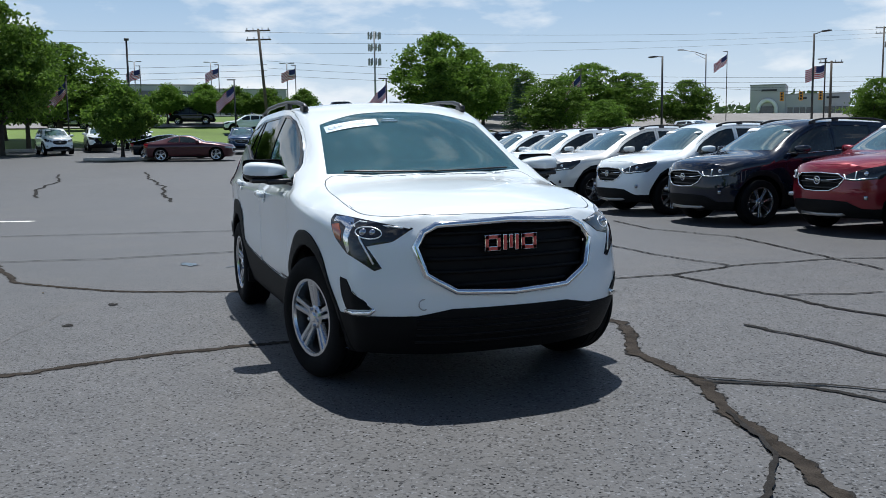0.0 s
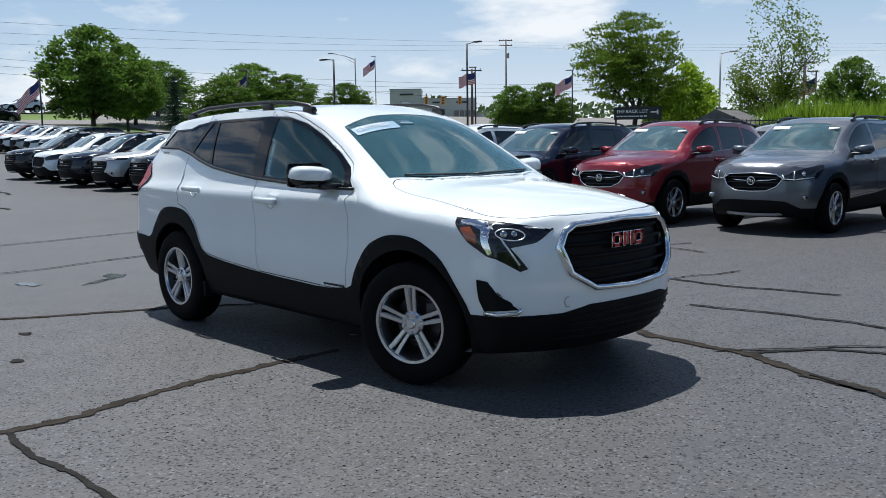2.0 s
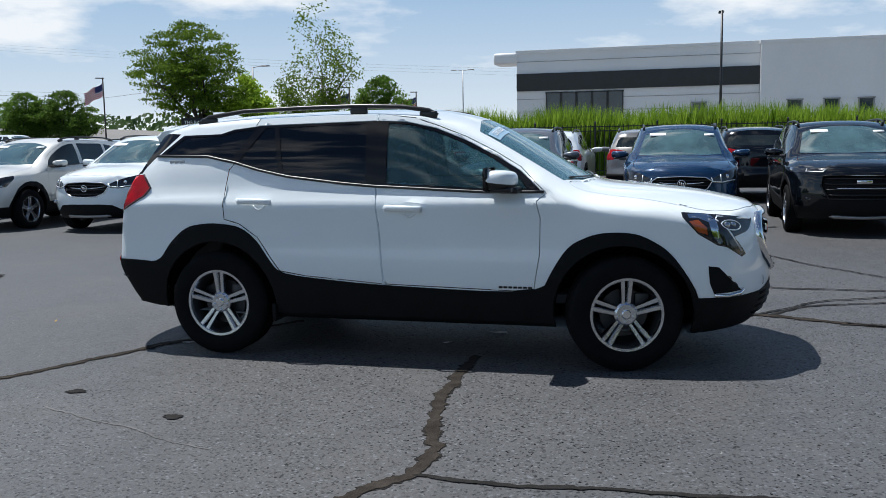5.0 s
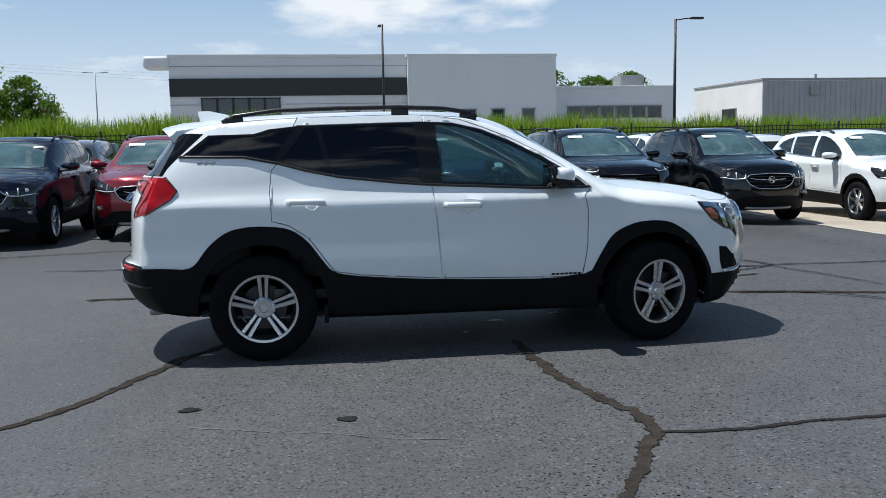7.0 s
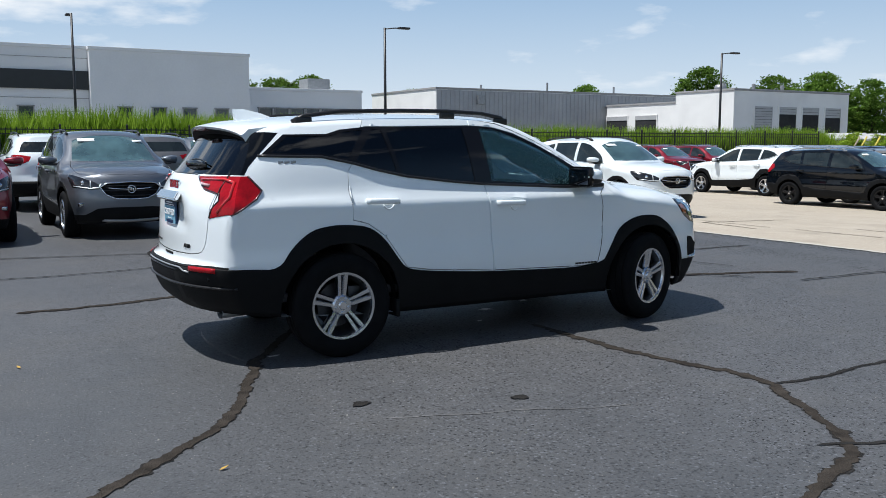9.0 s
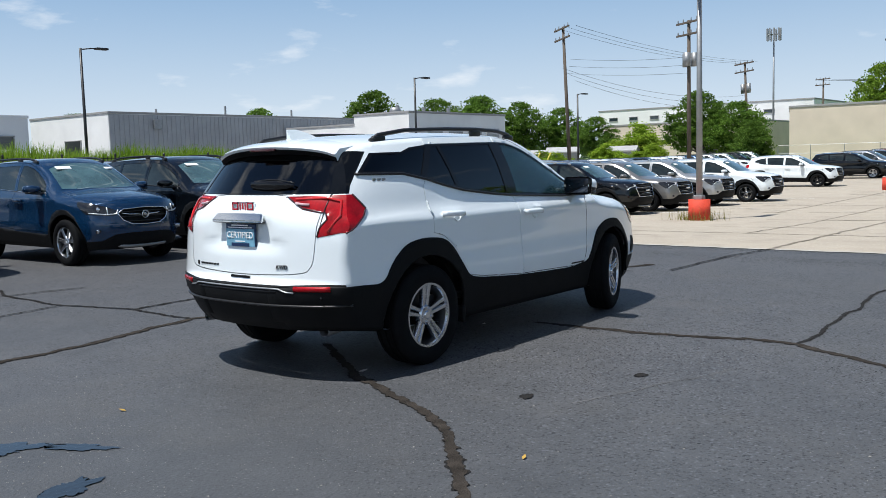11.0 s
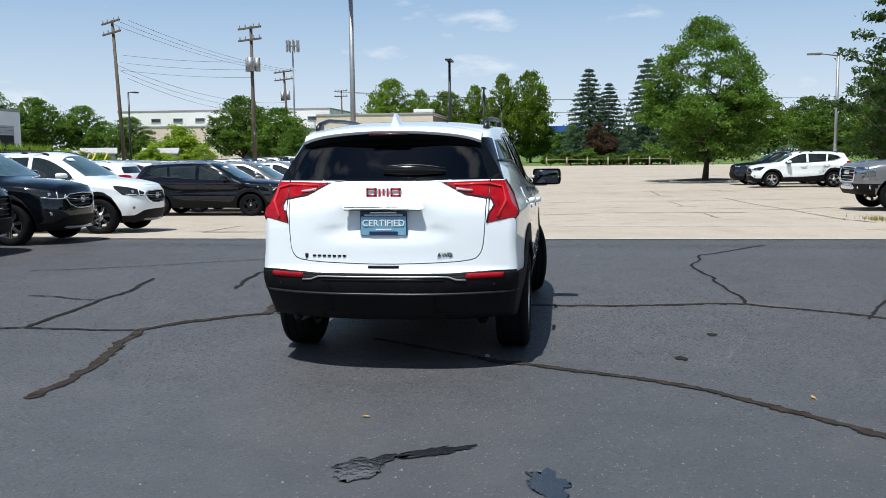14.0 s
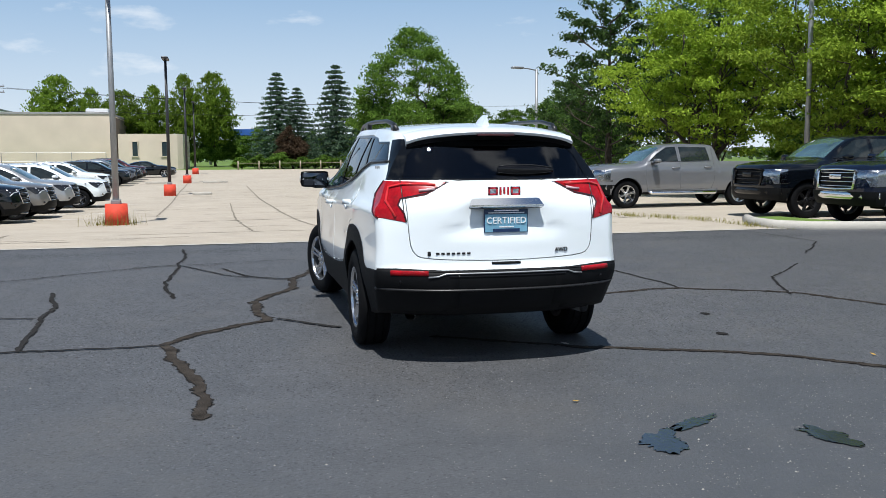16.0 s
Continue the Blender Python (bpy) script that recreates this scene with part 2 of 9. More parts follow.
def tube(bm, pts, w, h=None, n=6, closed=False, up=(0, 0, 1)):
    """A bar of oval section swept along pts; w across, h along up."""
    pts = [Vector(p) for p in pts]
    h = w if h is None else h
    rings = []
    up = Vector(up)
    for i, p in enumerate(pts):
        if closed:
            d = pts[(i + 1) % len(pts)] - pts[i - 1]
        else:
            d = pts[min(i + 1, len(pts) - 1)] - pts[max(i - 1, 0)]
        d.normalize()
        s = d.cross(up)
        if s.length < 1e-4:
            s = d.cross(Vector((1, 0, 0)))
        s.normalize()
        t = s.cross(d).normalized()
        rings.append([bm.verts.new(p + s * (w * math.cos(2 * math.pi * (k + 0.5) / n)) + t * (h * math.sin(2 * math.pi * (k + 0.5) / n))) for k in range(n)])
    m = len(rings)
    for i in range(m if closed else m - 1):
        a, b = rings[i], rings[(i + 1) % m]
        for k in range(n):
            bm.faces.new((a[k], a[(k + 1) % n], b[(k + 1) % n], b[k]))
    if not closed:
        bm.faces.new(rings[0][::-1])
        bm.faces.new(rings[-1])


def curve_fn(rows):
    """A smooth monotone curve through rows of (x, value, ...): returns a function of x."""
    xs = np.array([r[0] for r in rows], float)
    ys = np.array([r[1:] for r in rows], float)
    h = np.diff(xs)[:, None]
    d = np.diff(ys, axis=0) / h
    m = np.zeros_like(ys)
    m[0], m[-1] = d[0], d[-1]
    for i in range(1, len(xs) - 1):
        same = d[i - 1] * d[i] > 0
        m[i] = np.where(same, 2 * d[i - 1] * d[i] / np.where(same, d[i - 1] + d[i], 1), 0)

    def f(x):
        x = min(max(x, xs[0]), xs[-1])
        i = int(min(max(np.searchsorted(xs, x) - 1, 0), len(xs) - 2))
        w = xs[i + 1] - xs[i]
        t = (x - xs[i]) / w
        v = (2 * t**3 - 3 * t**2 + 1) * ys[i] + (t**3 - 2 * t**2 + t) * w * m[i] + (-2 * t**3 + 3 * t**2) * ys[i + 1] + (t**3 - t**2) * w * m[i + 1]
        return v if len(v) > 1 else float(v[0])
    return f


def text_bm(words, size, depth=0.002):
    """Raised letters in the built-in font, centred, in the XY plane."""
    cu = bpy.data.curves.new("letters", "FONT")
    cu.body, cu.size, cu.extrude, cu.align_x, cu.align_y = words, size, depth, "CENTER", "CENTER"
    cu.resolution_u = 3
    ob = bpy.data.objects.new("letters", cu)
    scene.collection.objects.link(ob)
    me = ob.evaluated_get(bpy.context.evaluated_depsgraph_get()).to_mesh()
    bm = bmesh.new()
    bm.from_mesh(me)
    bpy.data.objects.remove(ob)
    bpy.data.curves.remove(cu)
    return bm


# ---- car shell ----
AX = {"x": (1, 2), "y": (0, 2), "z": (0, 1)}


def inside(poly, u, v):
    c, n = False, len(poly)
    for i in range(n):
        (x1, y1), (x2, y2) = poly[i], poly[i - 1]
        if (y1 > v) != (y2 > v) and u < (x2 - x1) * (v - y1) / (y2 - y1) + x1:
            c = not c
    return c


def shell(s):
    """The closed outer skin of a car, nose towards +x, from its spec's curves."""
    E, C, Wf, tp, bot = (curve_fn(s[k]) for k in ("E", "C", "W", "taper", "bot"))
    fs, fm, rs, rm = (curve_fn(s[k]) for k in ("fside", "fmid", "rside", "rmid"))
    x0, x1, zb, crown = s["x0"], s["x1"], s["belt"], s.get("crown", 2.6)
    ns, nt, nx = s.get("ns", 20), s.get("nt", 9), s.get("nx", 64)
    bulge = s.get("bulge", 0.02)

    def side_y(x, z):
        yE, zE = E(x)
        zs = min(zb, zE - 0.09)
        if z <= zs:
            y = Wf(z) * tp(x)
            for hx in s["hubs"]:
                y += 0.012 * math.exp(-((x - hx) / 0.42) ** 2) * math.exp(-((z - 0.75) / 0.25) ** 2)
            return y
        t = (z - zs) / (zE - zs)
        a = Wf(zs) * tp(x)
        return a + (yE - a) * (t ** (1.0 if zE > zb + 0.12 else 1.6)) + bulge * math.sin(math.pi * t) * min(1, (zE - zs) / 0.4)

    def side_z(x, k):
        zE = E(x)[1]
        z0 = bot(x)
        f = k / (ns - 1)
        return z0 + (zE - z0) * f

    def top_z(x, f):
        yE, zE = E(x)
        return zE + (C(x) - zE) * (1 - abs(f) ** crown)

    def end_x(y, z, front):
        xn = x1 if front else x0
        ys = max(0.2, side_y(xn, min(z, E(xn)[1])))
        m, e = (fm(z), fs(z)) if front else (rm(z), rs(z))
        return m + (e - m) * min(1.0, abs(y) / ys) ** s.get("pend", 2.8)

    def place(x, y, z):
        if x > x1 - 0.62:
            w = ((x - x1 + 0.62) / 0.62) ** 2
            return (x + w * (end_x(y, z, True) - x1), y, z)
        if x < x0 + 0.62:
            w = ((x0 + 0.62 - x) / 0.62) ** 2
            return (x + w * (end_x(y, z, False) - x0), y, z)
        return (x, y, z)

    bm = bmesh.new()
    xs = [x0 + (x1 - x0) * i / (nx - 1) for i in range(nx)]
    cols = [math.sin(math.pi / 2 * (j / nt)) * 0.35 + (j / nt) * 0.65 for j in range(nt + 1)]
    cols = [-c for c in cols[::-1]] + cols[1:]
    grid_l, grid_r, grid_t = [], [], []
    for x in xs:
        L, R = [], []
        for k in range(ns):
            z = side_z(x, k)
            y = side_y(x, z)
            R.append(bm.verts.new(place(x, -y, z)))
            L.append(bm.verts.new(place(x, y, z)))
        grid_r.append(R)
        grid_l.append(L)
        yE = E(x)[0]
        grid_t.append([bm.verts.new(place(x, f * yE, top_z(x, f))) for f in cols])
    for i in range(nx - 1):
        for k in range(ns - 1):
            a, b = grid_r[i], grid_r[i + 1]
            bm.faces.new((a[k], b[k], b[k + 1], a[k + 1]))
            a, b = grid_l[i], grid_l[i + 1]
            bm.faces.new((b[k], a[k], a[k + 1], b[k + 1]))
        a, b = grid_t[i], grid_t[i + 1]
        for j in range(len(cols) - 1):
            bm.faces.new((a[j], b[j], b[j + 1], a[j + 1]))
        bm.faces.new((grid_r[i][0], grid_l[i][0], grid_l[i + 1][0], grid_r[i + 1][0]))
    for front in (False, True):
        xn = x1 if front else x0
        rows = []
        for k in range(ns):
            z = side_z(xn, k)
            y = side_y(xn, z)
            fr = (k / (ns - 1)) ** 3
            row = []
            for f in cols:
                zz = z + fr * (top_z(xn, f) - E(xn)[1])
                row.append(bm.verts.new((end_x(f * y, zz, front), f * y, zz)))
            rows.append(row)
        for k in range(ns - 1):
            for j in range(len(cols) - 1):
                q = (rows[k][j], rows[k][j + 1], rows[k + 1][j + 1], rows[k + 1][j])
                bm.faces.new(q if front else q[::-1])
    bmesh.ops.remove_doubles(bm, verts=bm.verts, dist=0.002)
    bmesh.ops.recalc_face_normals(bm, faces=bm.faces)
    return bm


def cut(bm, poly, axis, sel):
    """Scores the skin along a polygon drawn in the view along axis."""
    a, b = AX[axis]
    us, vs = [p[0] for p in poly], [p[1] for p in poly]
    lo, hi = (min(us) - 0.02, min(vs) - 0.02), (max(us) + 0.02, max(vs) + 0.02)

    def near(f):
        if not sel(f.calc_center_median(), f.normal):
            return False
        fu, fv = [v.co[a] for v in f.verts], [v.co[b] for v in f.verts]
        return max(fu) > lo[0] and min(fu) < hi[0] and max(fv) > lo[1] and min(fv) < hi[1]
    n = len(poly)
    for i in range(n):
        p, q = poly[i], poly[(i + 1) % n]
        nrm = Vector((0, 0, 0))
        nrm[a], nrm[b] = q[1] - p[1], p[0] - q[0]
        if nrm.length < 1e-6:
            continue
        co = Vector((0, 0, 0))
        co[a], co[b] = p
        m = 0.05
        el, eh = (min(p[0], q[0]) - m, min(p[1], q[1]) - m), (max(p[0], q[0]) + m, max(p[1], q[1]) + m)
        fs = []
        for f in bm.faces:
            fu, fv = [v.co[a] for v in f.verts], [v.co[b] for v in f.verts]
            if max(fu) > el[0] and min(fu) < eh[0] and max(fv) > el[1] and min(fv) < eh[1] and near(f):
                fs.append(f)
        geom = list({e for f in fs for e in f.edges}) + fs + list({v for f in fs for v in f.verts})
        bmesh.ops.bisect_plane(bm, geom=geom, dist=1e-5, plane_co=co, plane_no=nrm.normalized())


def take(bm, poly, axis, sel, scored=False):
    """Takes the piece of skin inside the polygon out of bm and returns it."""
    a, b = AX[axis]
    if not scored:
        cut(bm, poly, axis, sel)
    keep = []
    for f in bm.faces:
        c = f.calc_center_median()
        if sel(c, f.normal) and inside(poly, c[a], c[b]):
            keep.append(f)
    out = bmesh.new()
    vm = {}
    for f in keep:
        for v in f.verts:
            if v not in vm:
                vm[v] = out.verts.new(v.co)
    for f in keep:
        out.faces.new([vm[v] for v in f.verts])
    bmesh.ops.delete(bm, geom=keep, context="FACES")
    out.normal_update()
    return out


def gap(bm, width=0.006, depth=-0.012):
    """Lets a panel's rim fall back into a narrow gap."""
    bmesh.ops.remove_doubles(bm, verts=bm.verts, dist=0.002)
    bmesh.ops.inset_region(bm, faces=bm.faces[:], thickness=width, depth=0.0, use_even_offset=False, use_boundary=True)
    bm.normal_update()
    rim = [v for v in bm.verts if v.is_boundary]
    move = [(v, v.co + v.normal * depth) for v in rim]
    for v, c in move:
        v.co = c
    return bm


def thicken(bm, out=0.0, back=0.008):
    """Pushes a sheet outwards and gives it a thickness with side faces."""
    bm.normal_update()
    for v, n in [(v, v.normal.copy()) for v in bm.verts]:
        v.co += n * out
    faces = bm.faces[:]
    rim = [e for e in bm.edges if e.is_boundary]
    vm = {v: bm.verts.new(v.co - v.normal * back) for v in bm.verts[:]}
    for e in rim:
        v1, v2 = e.verts
        f = e.link_faces[0]
        lv = [l.vert for l in f.loops]
        i = lv.index(v1)
        if lv[(i + 1) % len(lv)] is not v2:
            v1, v2 = v2, v1
        bm.faces.new((v2, v1, vm[v1], vm[v2]))
    for f in faces:
        bm.faces.new([vm[v] for v in reversed(f.verts[:])])
    return bm


# ---- car parts ----
def right(c, n):
    return c.y < 0 and abs(n.y) > 0.15


def left(c, n):
    return c.y > 0 and abs(n.y) > 0.15


def both(c, n):
    return abs(n.y) > 0.15


def is_rear(c, n):
    return c.x < -1.2 and n.x < -0.12


def is_front(c, n):
    return c.x > 1.2 and n.x > 0.12


def is_top(c, n):
    return c.z > 0.7 and n.z > 0.12


def revolve(bm, prof, n=40):
    """Turns a profile of (radius, y) round the y axis."""
    rings = []
    for i in range(n):
        a = 2 * math.pi * i / n
        rings.append([bm.verts.new((r * math.cos(a), y, r * math.sin(a))) for r, y in prof])
    for i in range(n):
        a, b = rings[i], rings[(i + 1) % n]
        for k in range(len(prof) - 1):
            bm.faces.new((a[k], a[k + 1], b[k + 1], b[k]))


def wheel_meshes(R, rr, spokes, twin, rim_mat, res=44):
    """The meshes of one wheel, its outer face towards -y: hub and brake, tyre, rim, cap."""
    out = {}
    bm = bmesh.new()
    revolve(bm, [(0.001, 0.0), (0.15, 0.0), (0.155, 0.01), (0.155, 0.03), (0.06, 0.032), (0.06, 0.1), (0.001, 0.1)], 24)
    box(bm, (0.11, 0.0, 0.06), (0.09, 0.06, 0.12), bevel=0.01)
    out["wheel"] = (bm, M_steel)
    bm = bmesh.new()
    p = [(rr - 0.004, -0.094), (rr + 0.012, -0.108), (rr + 0.05, -0.116), (R - 0.045, -0.116), (R - 0.016, -0.104), (R - 0.003, -0.088)]
    for g in (-0.058, 0.0, 0.058):
        p += [(R, g - 0.022), (R, g - 0.006), (R - 0.008, g - 0.005), (R - 0.008, g + 0.005), (R, g + 0.006)]
    p += [(R - 0.003, 0.088), (R - 0.016, 0.104), (R - 0.045, 0.116), (rr + 0.012, 0.108), (rr - 0.004, 0.094)]
    if res < 20:
        p = p[:6] + [(R, -0.08), (R, 0.08)] + p[-5:]
    revolve(bm, p, res)
    out["tyre"] = (bm, M_rubber)
    bm = bmesh.new()
    revolve(bm, [(rr - 0.014, -0.088), (rr - 0.024, -0.07), (rr - 0.034, -0.03), (rr - 0.038, 0.088), (rr, 0.092)], res)
    if res < 20:
        join(out["wheel"][0], bm)
    else:
        out["barrel"] = (bm, M_barrel)
    bm = bmesh.new()
    revolve(bm, [(rr - 0.004, -0.092), (rr + 0.009, -0.1), (rr + 0.006, -0.106), (rr - 0.010, -0.104), (rr - 0.016, -0.088)], res)
    revolve(bm, [(0.001, -0.082), (0.060, -0.084), (0.074, -0.072), (0.074, -0.03), (0.001, -0.03)], 20)
    for k in range(spokes):
        a = 2 * math.pi * (k + 0.25) / spokes
        u, v = Vector((math.cos(a), 0, math.sin(a))), Vector((-math.sin(a), 0, math.cos(a)))
        for d in ((-1, 1) if twin else (0,)):
            # flat-faced spoke with bevelled flanks
            prev = None
            for t in (0.0, 0.45, 1.0):
                r = 0.05 + (rr - 0.062) * t
                mid = u * r + v * (d * (0.0165 + 0.0095 * t) * 5 / spokes)
                w = (0.0085 + 0.0025 * t) * (1 if twin else 1.5) * min(1, 6 / spokes)
                y = -0.074 - 0.022 * t
                cur = [bm.verts.new(mid + v * (e * w) + Vector((0, y + dy, 0))) for e, dy in ((-1.9, 0.034), (-1.45, 0.006), (-1.0, 0.0), (1.0, 0.0), (1.45, 0.006), (1.9, 0.034))]
                if prev:
                    for i in range(5):
                        bm.faces.new((prev[i], cur[i], cur[i + 1], prev[i + 1]))
                prev = cur
    for k in range(5):
        a = 2 * math.pi * (k + 0.75) / 5
        cyl(bm, (0.05 * math.cos(a), -0.07, 0.05 * math.sin(a)), (0.05 * math.cos(a), -0.094, 0.05 * math.sin(a)), 0.011, n=6)
    out["rim"] = (bm, rim_mat)
    bm = bmesh.new()
    revolve(bm, [(0.001, -0.094), (0.024, -0.094), (0.03, -0.088), (0.03, -0.07)], 16)
    if res < 20:
        join(out["rim"][0], bm)
    else:
        out["centre_cap"] = (bm, M_trim if rim_mat is M_darkalloy else M_chrome)
    res = {}
    for k, (bm, mt) in out.items():
        bmesh.ops.recalc_face_normals(bm, faces=bm.faces)
        for f in bm.faces:
            f.smooth = True
        for e in bm.edges:
            e.smooth = len(e.link_faces) == 2 and e.calc_face_angle(0.0) < radians(38)
        me = bpy.data.meshes.new(k)
        bm.to_mesh(me)
        bm.free()
        me.materials.append(mt)
        res[k] = me
    return res


def put_wheel(meshes, parent, x, y, R, steer=0.0):
    w = new("wheel", meshes["wheel"])
    w.parent = parent
    w.matrix_basis = pose(x, y, R, 0, 0, steer + (180 if y > 0 else 0))
    for k in ("tyre", "barrel", "rim", "centre_cap"):
        if k not in meshes:
            continue
        o = new(k, meshes[k])
        o.parent = w


def on_skin(tree, pts, axis, sgn, off=0.0):
    """Drops points drawn in the view along axis on the skin."""
    a, b = AX[axis]
    i = "xyz".index(axis)
    res = []
    for u, v in pts:
        o = Vector((0, 0, 0))
        o[a], o[b], o[i] = u, v, 4.0 * sgn
        d = Vector((0, 0, 0))
        d[i] = -sgn
        loc, nor, _, _ = tree.ray_cast(o, d)
        if loc is None:
            o[i] = 0.9 * sgn
            loc, nor, _, _ = tree.find_nearest(o)
        res.append(loc + nor * off)
    return res


def skin_patch(tree, poly, axis, sg, off, cuts=3):
    """A sheet with the outline of a polygon drawn in the view along axis, laid on the skin."""
    a, c = AX[axis]
    b = bmesh.new()
    vs = []
    for u, v in poly:
        p = Vector((0, 0, 0))
        p[a], p[c] = u, v
        vs.append(b.verts.new(p))
    b.faces.new(vs)
    bmesh.ops.triangulate(b, faces=b.faces)
    bmesh.ops.subdivide_edges(b, edges=b.edges[:], cuts=cuts, use_grid_fill=True)
    for v in b.verts:
        v.co = on_skin(tree, [(v.co[a], v.co[c])], axis, sg, off)[0]
    b.normal_update()
    i = "xyz".index(axis)
    for f in b.faces:
        if f.normal[i] * sg < 0:
            f.normal_flip()
    return b


def dense(pts, step=0.05, closed=False):
    out = []
    m = len(pts)
    for i in range(m if closed else m - 1):
        p, q = Vector(pts[i]), Vector(pts[(i + 1) % m])
        k = max(1, int((q - p).length / step))
        out += [tuple(p.lerp(q, j / k)) for j in range(k)]
    if not closed:
        out.append(tuple(pts[-1]))
    return out


def arc(cx, cz, r, a0, a1, n=14):
    return [(cx + r * math.cos(radians(a0 + (a1 - a0) * i / n)), cz + r * math.sin(radians(a0 + (a1 - a0) * i / n))) for i in range(n + 1)]


def build_car(s, root):
    """A road car in parts under root, from its spec."""
    from mathutils.bvhtree import BVHTree
    bm = shell(s)
    if s.get("detail"):
        # shallow recess round the number plate
        for v in bm.verts:
            if v.co.x < -2.1 and 0.80 < v.co.z < 1.08:
                k = min(1, (0.265 + 0.6 * (1.06 - v.co.z) - abs(v.co.y)) / 0.04, (v.co.z - 0.84) / 0.10)
                if k > 0:
                    v.co.x += 0.024 * k
    tree = BVHTree.FromBMesh(bm)
    P, body_paint, hubs, R = s["poly"], s["paint"], s["hubs"], s["R"]
    ra, detail = s["arch"], s.get("detail", False)

    lite = s.get("lite", False)

    def add(name, b, m, parent=root, label="", angle=35):
        if not b.faces:
            b.free()
            return None
        return part(name, b, m, parent, label, smooth=True, angle=angle)

    # wheel openings
    for hx in hubs:
        ring = arc(hx, R, ra, -20, 200, 18)
        take(bm, ring + [(hx - ra * 0.94, 0.0), (hx + ra * 0.94, 0.0)], "y", both).free()
    # dark plastic along the bottom, over the arches and round the bumpers
    clad = bmesh.new()
    for poly in P["clad"]:
        for _ in range(2 if detail else 0):
            poly = [(a[0] * (1 - t) + c[0] * t, a[1] * (1 - t) + c[1] * t) for a, c in zip(poly, poly[1:] + poly[:1]) for t in (0.22, 0.78)]
        cut(bm, poly, "y", both)
        for side in (right, left):
            join(clad, thicken(take(bm, poly, "y", side, True), 0.006, 0.02))
    add("sill_cladding", clad, s.get("clad_mat", M_plastic))
    for key, sel, name in (("rbump", is_rear, "rear_bumper"), ("fbump", is_front, "front_bumper")):
        if key in P:
            add(name, thicken(take(bm, P[key], "x", sel), 0.006, 0.02), s.get("clad_mat", M_plastic))
    # lamps
    for key, sel, name, mt, lab in (("tail", is_rear, "tail_lamp", M_taillens, "red tail lamp lens"), ("head", is_front, "headlamp", s.get("head_mat", M_lens), "clear headlamp")):
        for sg in (-1, 1):
            poly = [(sg * u, v) for u, v in P[key]]
            lim = P[key + "_x"]
            ok = (lambda c, n, sg=sg, lim=lim: c.y * sg > 0 and c.x < lim) if key == "tail" else (lambda c, n, sg=sg, lim=lim: c.y * sg > 0 and c.x > lim)
            sc = (lambda c, n, sg=sg: c.y * sg > 0 and c.x < -1.5) if key == "tail" else (lambda c, n, sg=sg: c.y * sg > 0 and c.x > 1.2)
            sp = P.get(key + "_side")
            if sp:
                cut(bm, sp, "y", sc)
                cut(bm, poly, "x", sc)
                lens = take(bm, poly, "x", lambda c, n, sc=sc, sp=sp: sc(c, n) and inside(sp, c.x, c.z), True)
            else:
                lens = take(bm, poly, "x", ok)
            add(name, thicken(gap(lens, 0.005, -0.006), 0.004, 0.01), mt, label=lab)
    # panes
    dlo = P["dlo"]
    for side, sg in ((right, -1), (left, 1)):
        for pane, pm in P["panes"]:
            cut(bm, pane, "y", side)
    if detail:
        cut(bm, dlo, "y", both)
    for side, sg in ((right, -1), (left, 1)):
        for pane, pm in P["panes"]:
            g = take(bm, pane, "y", side, True)
            o = add("side_window", thicken(g, -0.004, 0.004), pm)
        if detail:
            fr = take(bm, dlo, "y", side, True)
            add("window_frame", thicken(fr, 0.001, 0.012), M_gloss)
        tb = bmesh.new()
        tube(tb, on_skin(tree, dense(P["beltline"], 0.06), "y", sg, 0.004), 0.010 if detail else 0.006, 0.012 if detail else 0.009, n=6, up=(0, sg, 0))
        add("belt_trim", tb, s.get("belt_mat", M_trim))
    if "pillar" in P:
        cut(bm, P["pillar"], "y", lambda c, n: c.x < -1.6)
        for sg in (-1, 1):
            pb = take(bm, P["pillar"], "y", lambda c, n, sg=sg: c.y * sg > 0.5 and c.x < -1.6 and n.x > -0.6, True)
            add("rear_pillar_trim", thicken(pb, 0.001, 0.01), M_blackglass)
    ws = take(bm, P["wind"], "z", lambda c, n: c.z > 0.9 and n.z > 0.1)
    o = add("windscreen", thicken(ws, -0.002, 0.005), s["wind_mat"])
    rg = take(bm, P["rglass"], "x", is_rear)
    if "rsurround" in P:
        add("rear_window_surround", thicken(take(bm, P["rsurround"], "x", lambda c, n: c.x < -1.5 and n.z < 0.85 and n.x < -0.3), 0.001, 0.01), M_blackglass)
    o = add("rear_window", thicken(rg, -0.002, 0.005), s["rear_mat"])
    # grille
    gr = take(bm, P["grille"], "x", is_front)
    for v in gr.verts:
        v.co.x -= 0.045
    grille = add("grille", thicken(gr, 0.0, 0.01), M_grille)
    gz0, gz1 = min(p[1] for p in P["grille"]), max(p[1] for p in P["grille"])
    gy = max(p[0] for p in P["grille"])
    bars = 0 if lite else s.get("bars", 5)
    for k in range(bars):
        z = gz0 + (gz1 - gz0) * (k + 0.7) / (bars + 0.4)
        wv = [u for u in np.linspace(-gy, gy, 25) if inside(P["grille"], u, z)]
        if len(wv) > 3:
            tb = bmesh.new()
            pts = on_skin(tree, [(u, z) for u in wv], "x", 1, -0.022)
            tube(tb, pts, 0.014, 0.011, n=6, up=(0, 0, 1))
            part("grille_bar", tb, s.get("bar_mat", M_trim), grille, smooth=True)
    ring = bmesh.new()
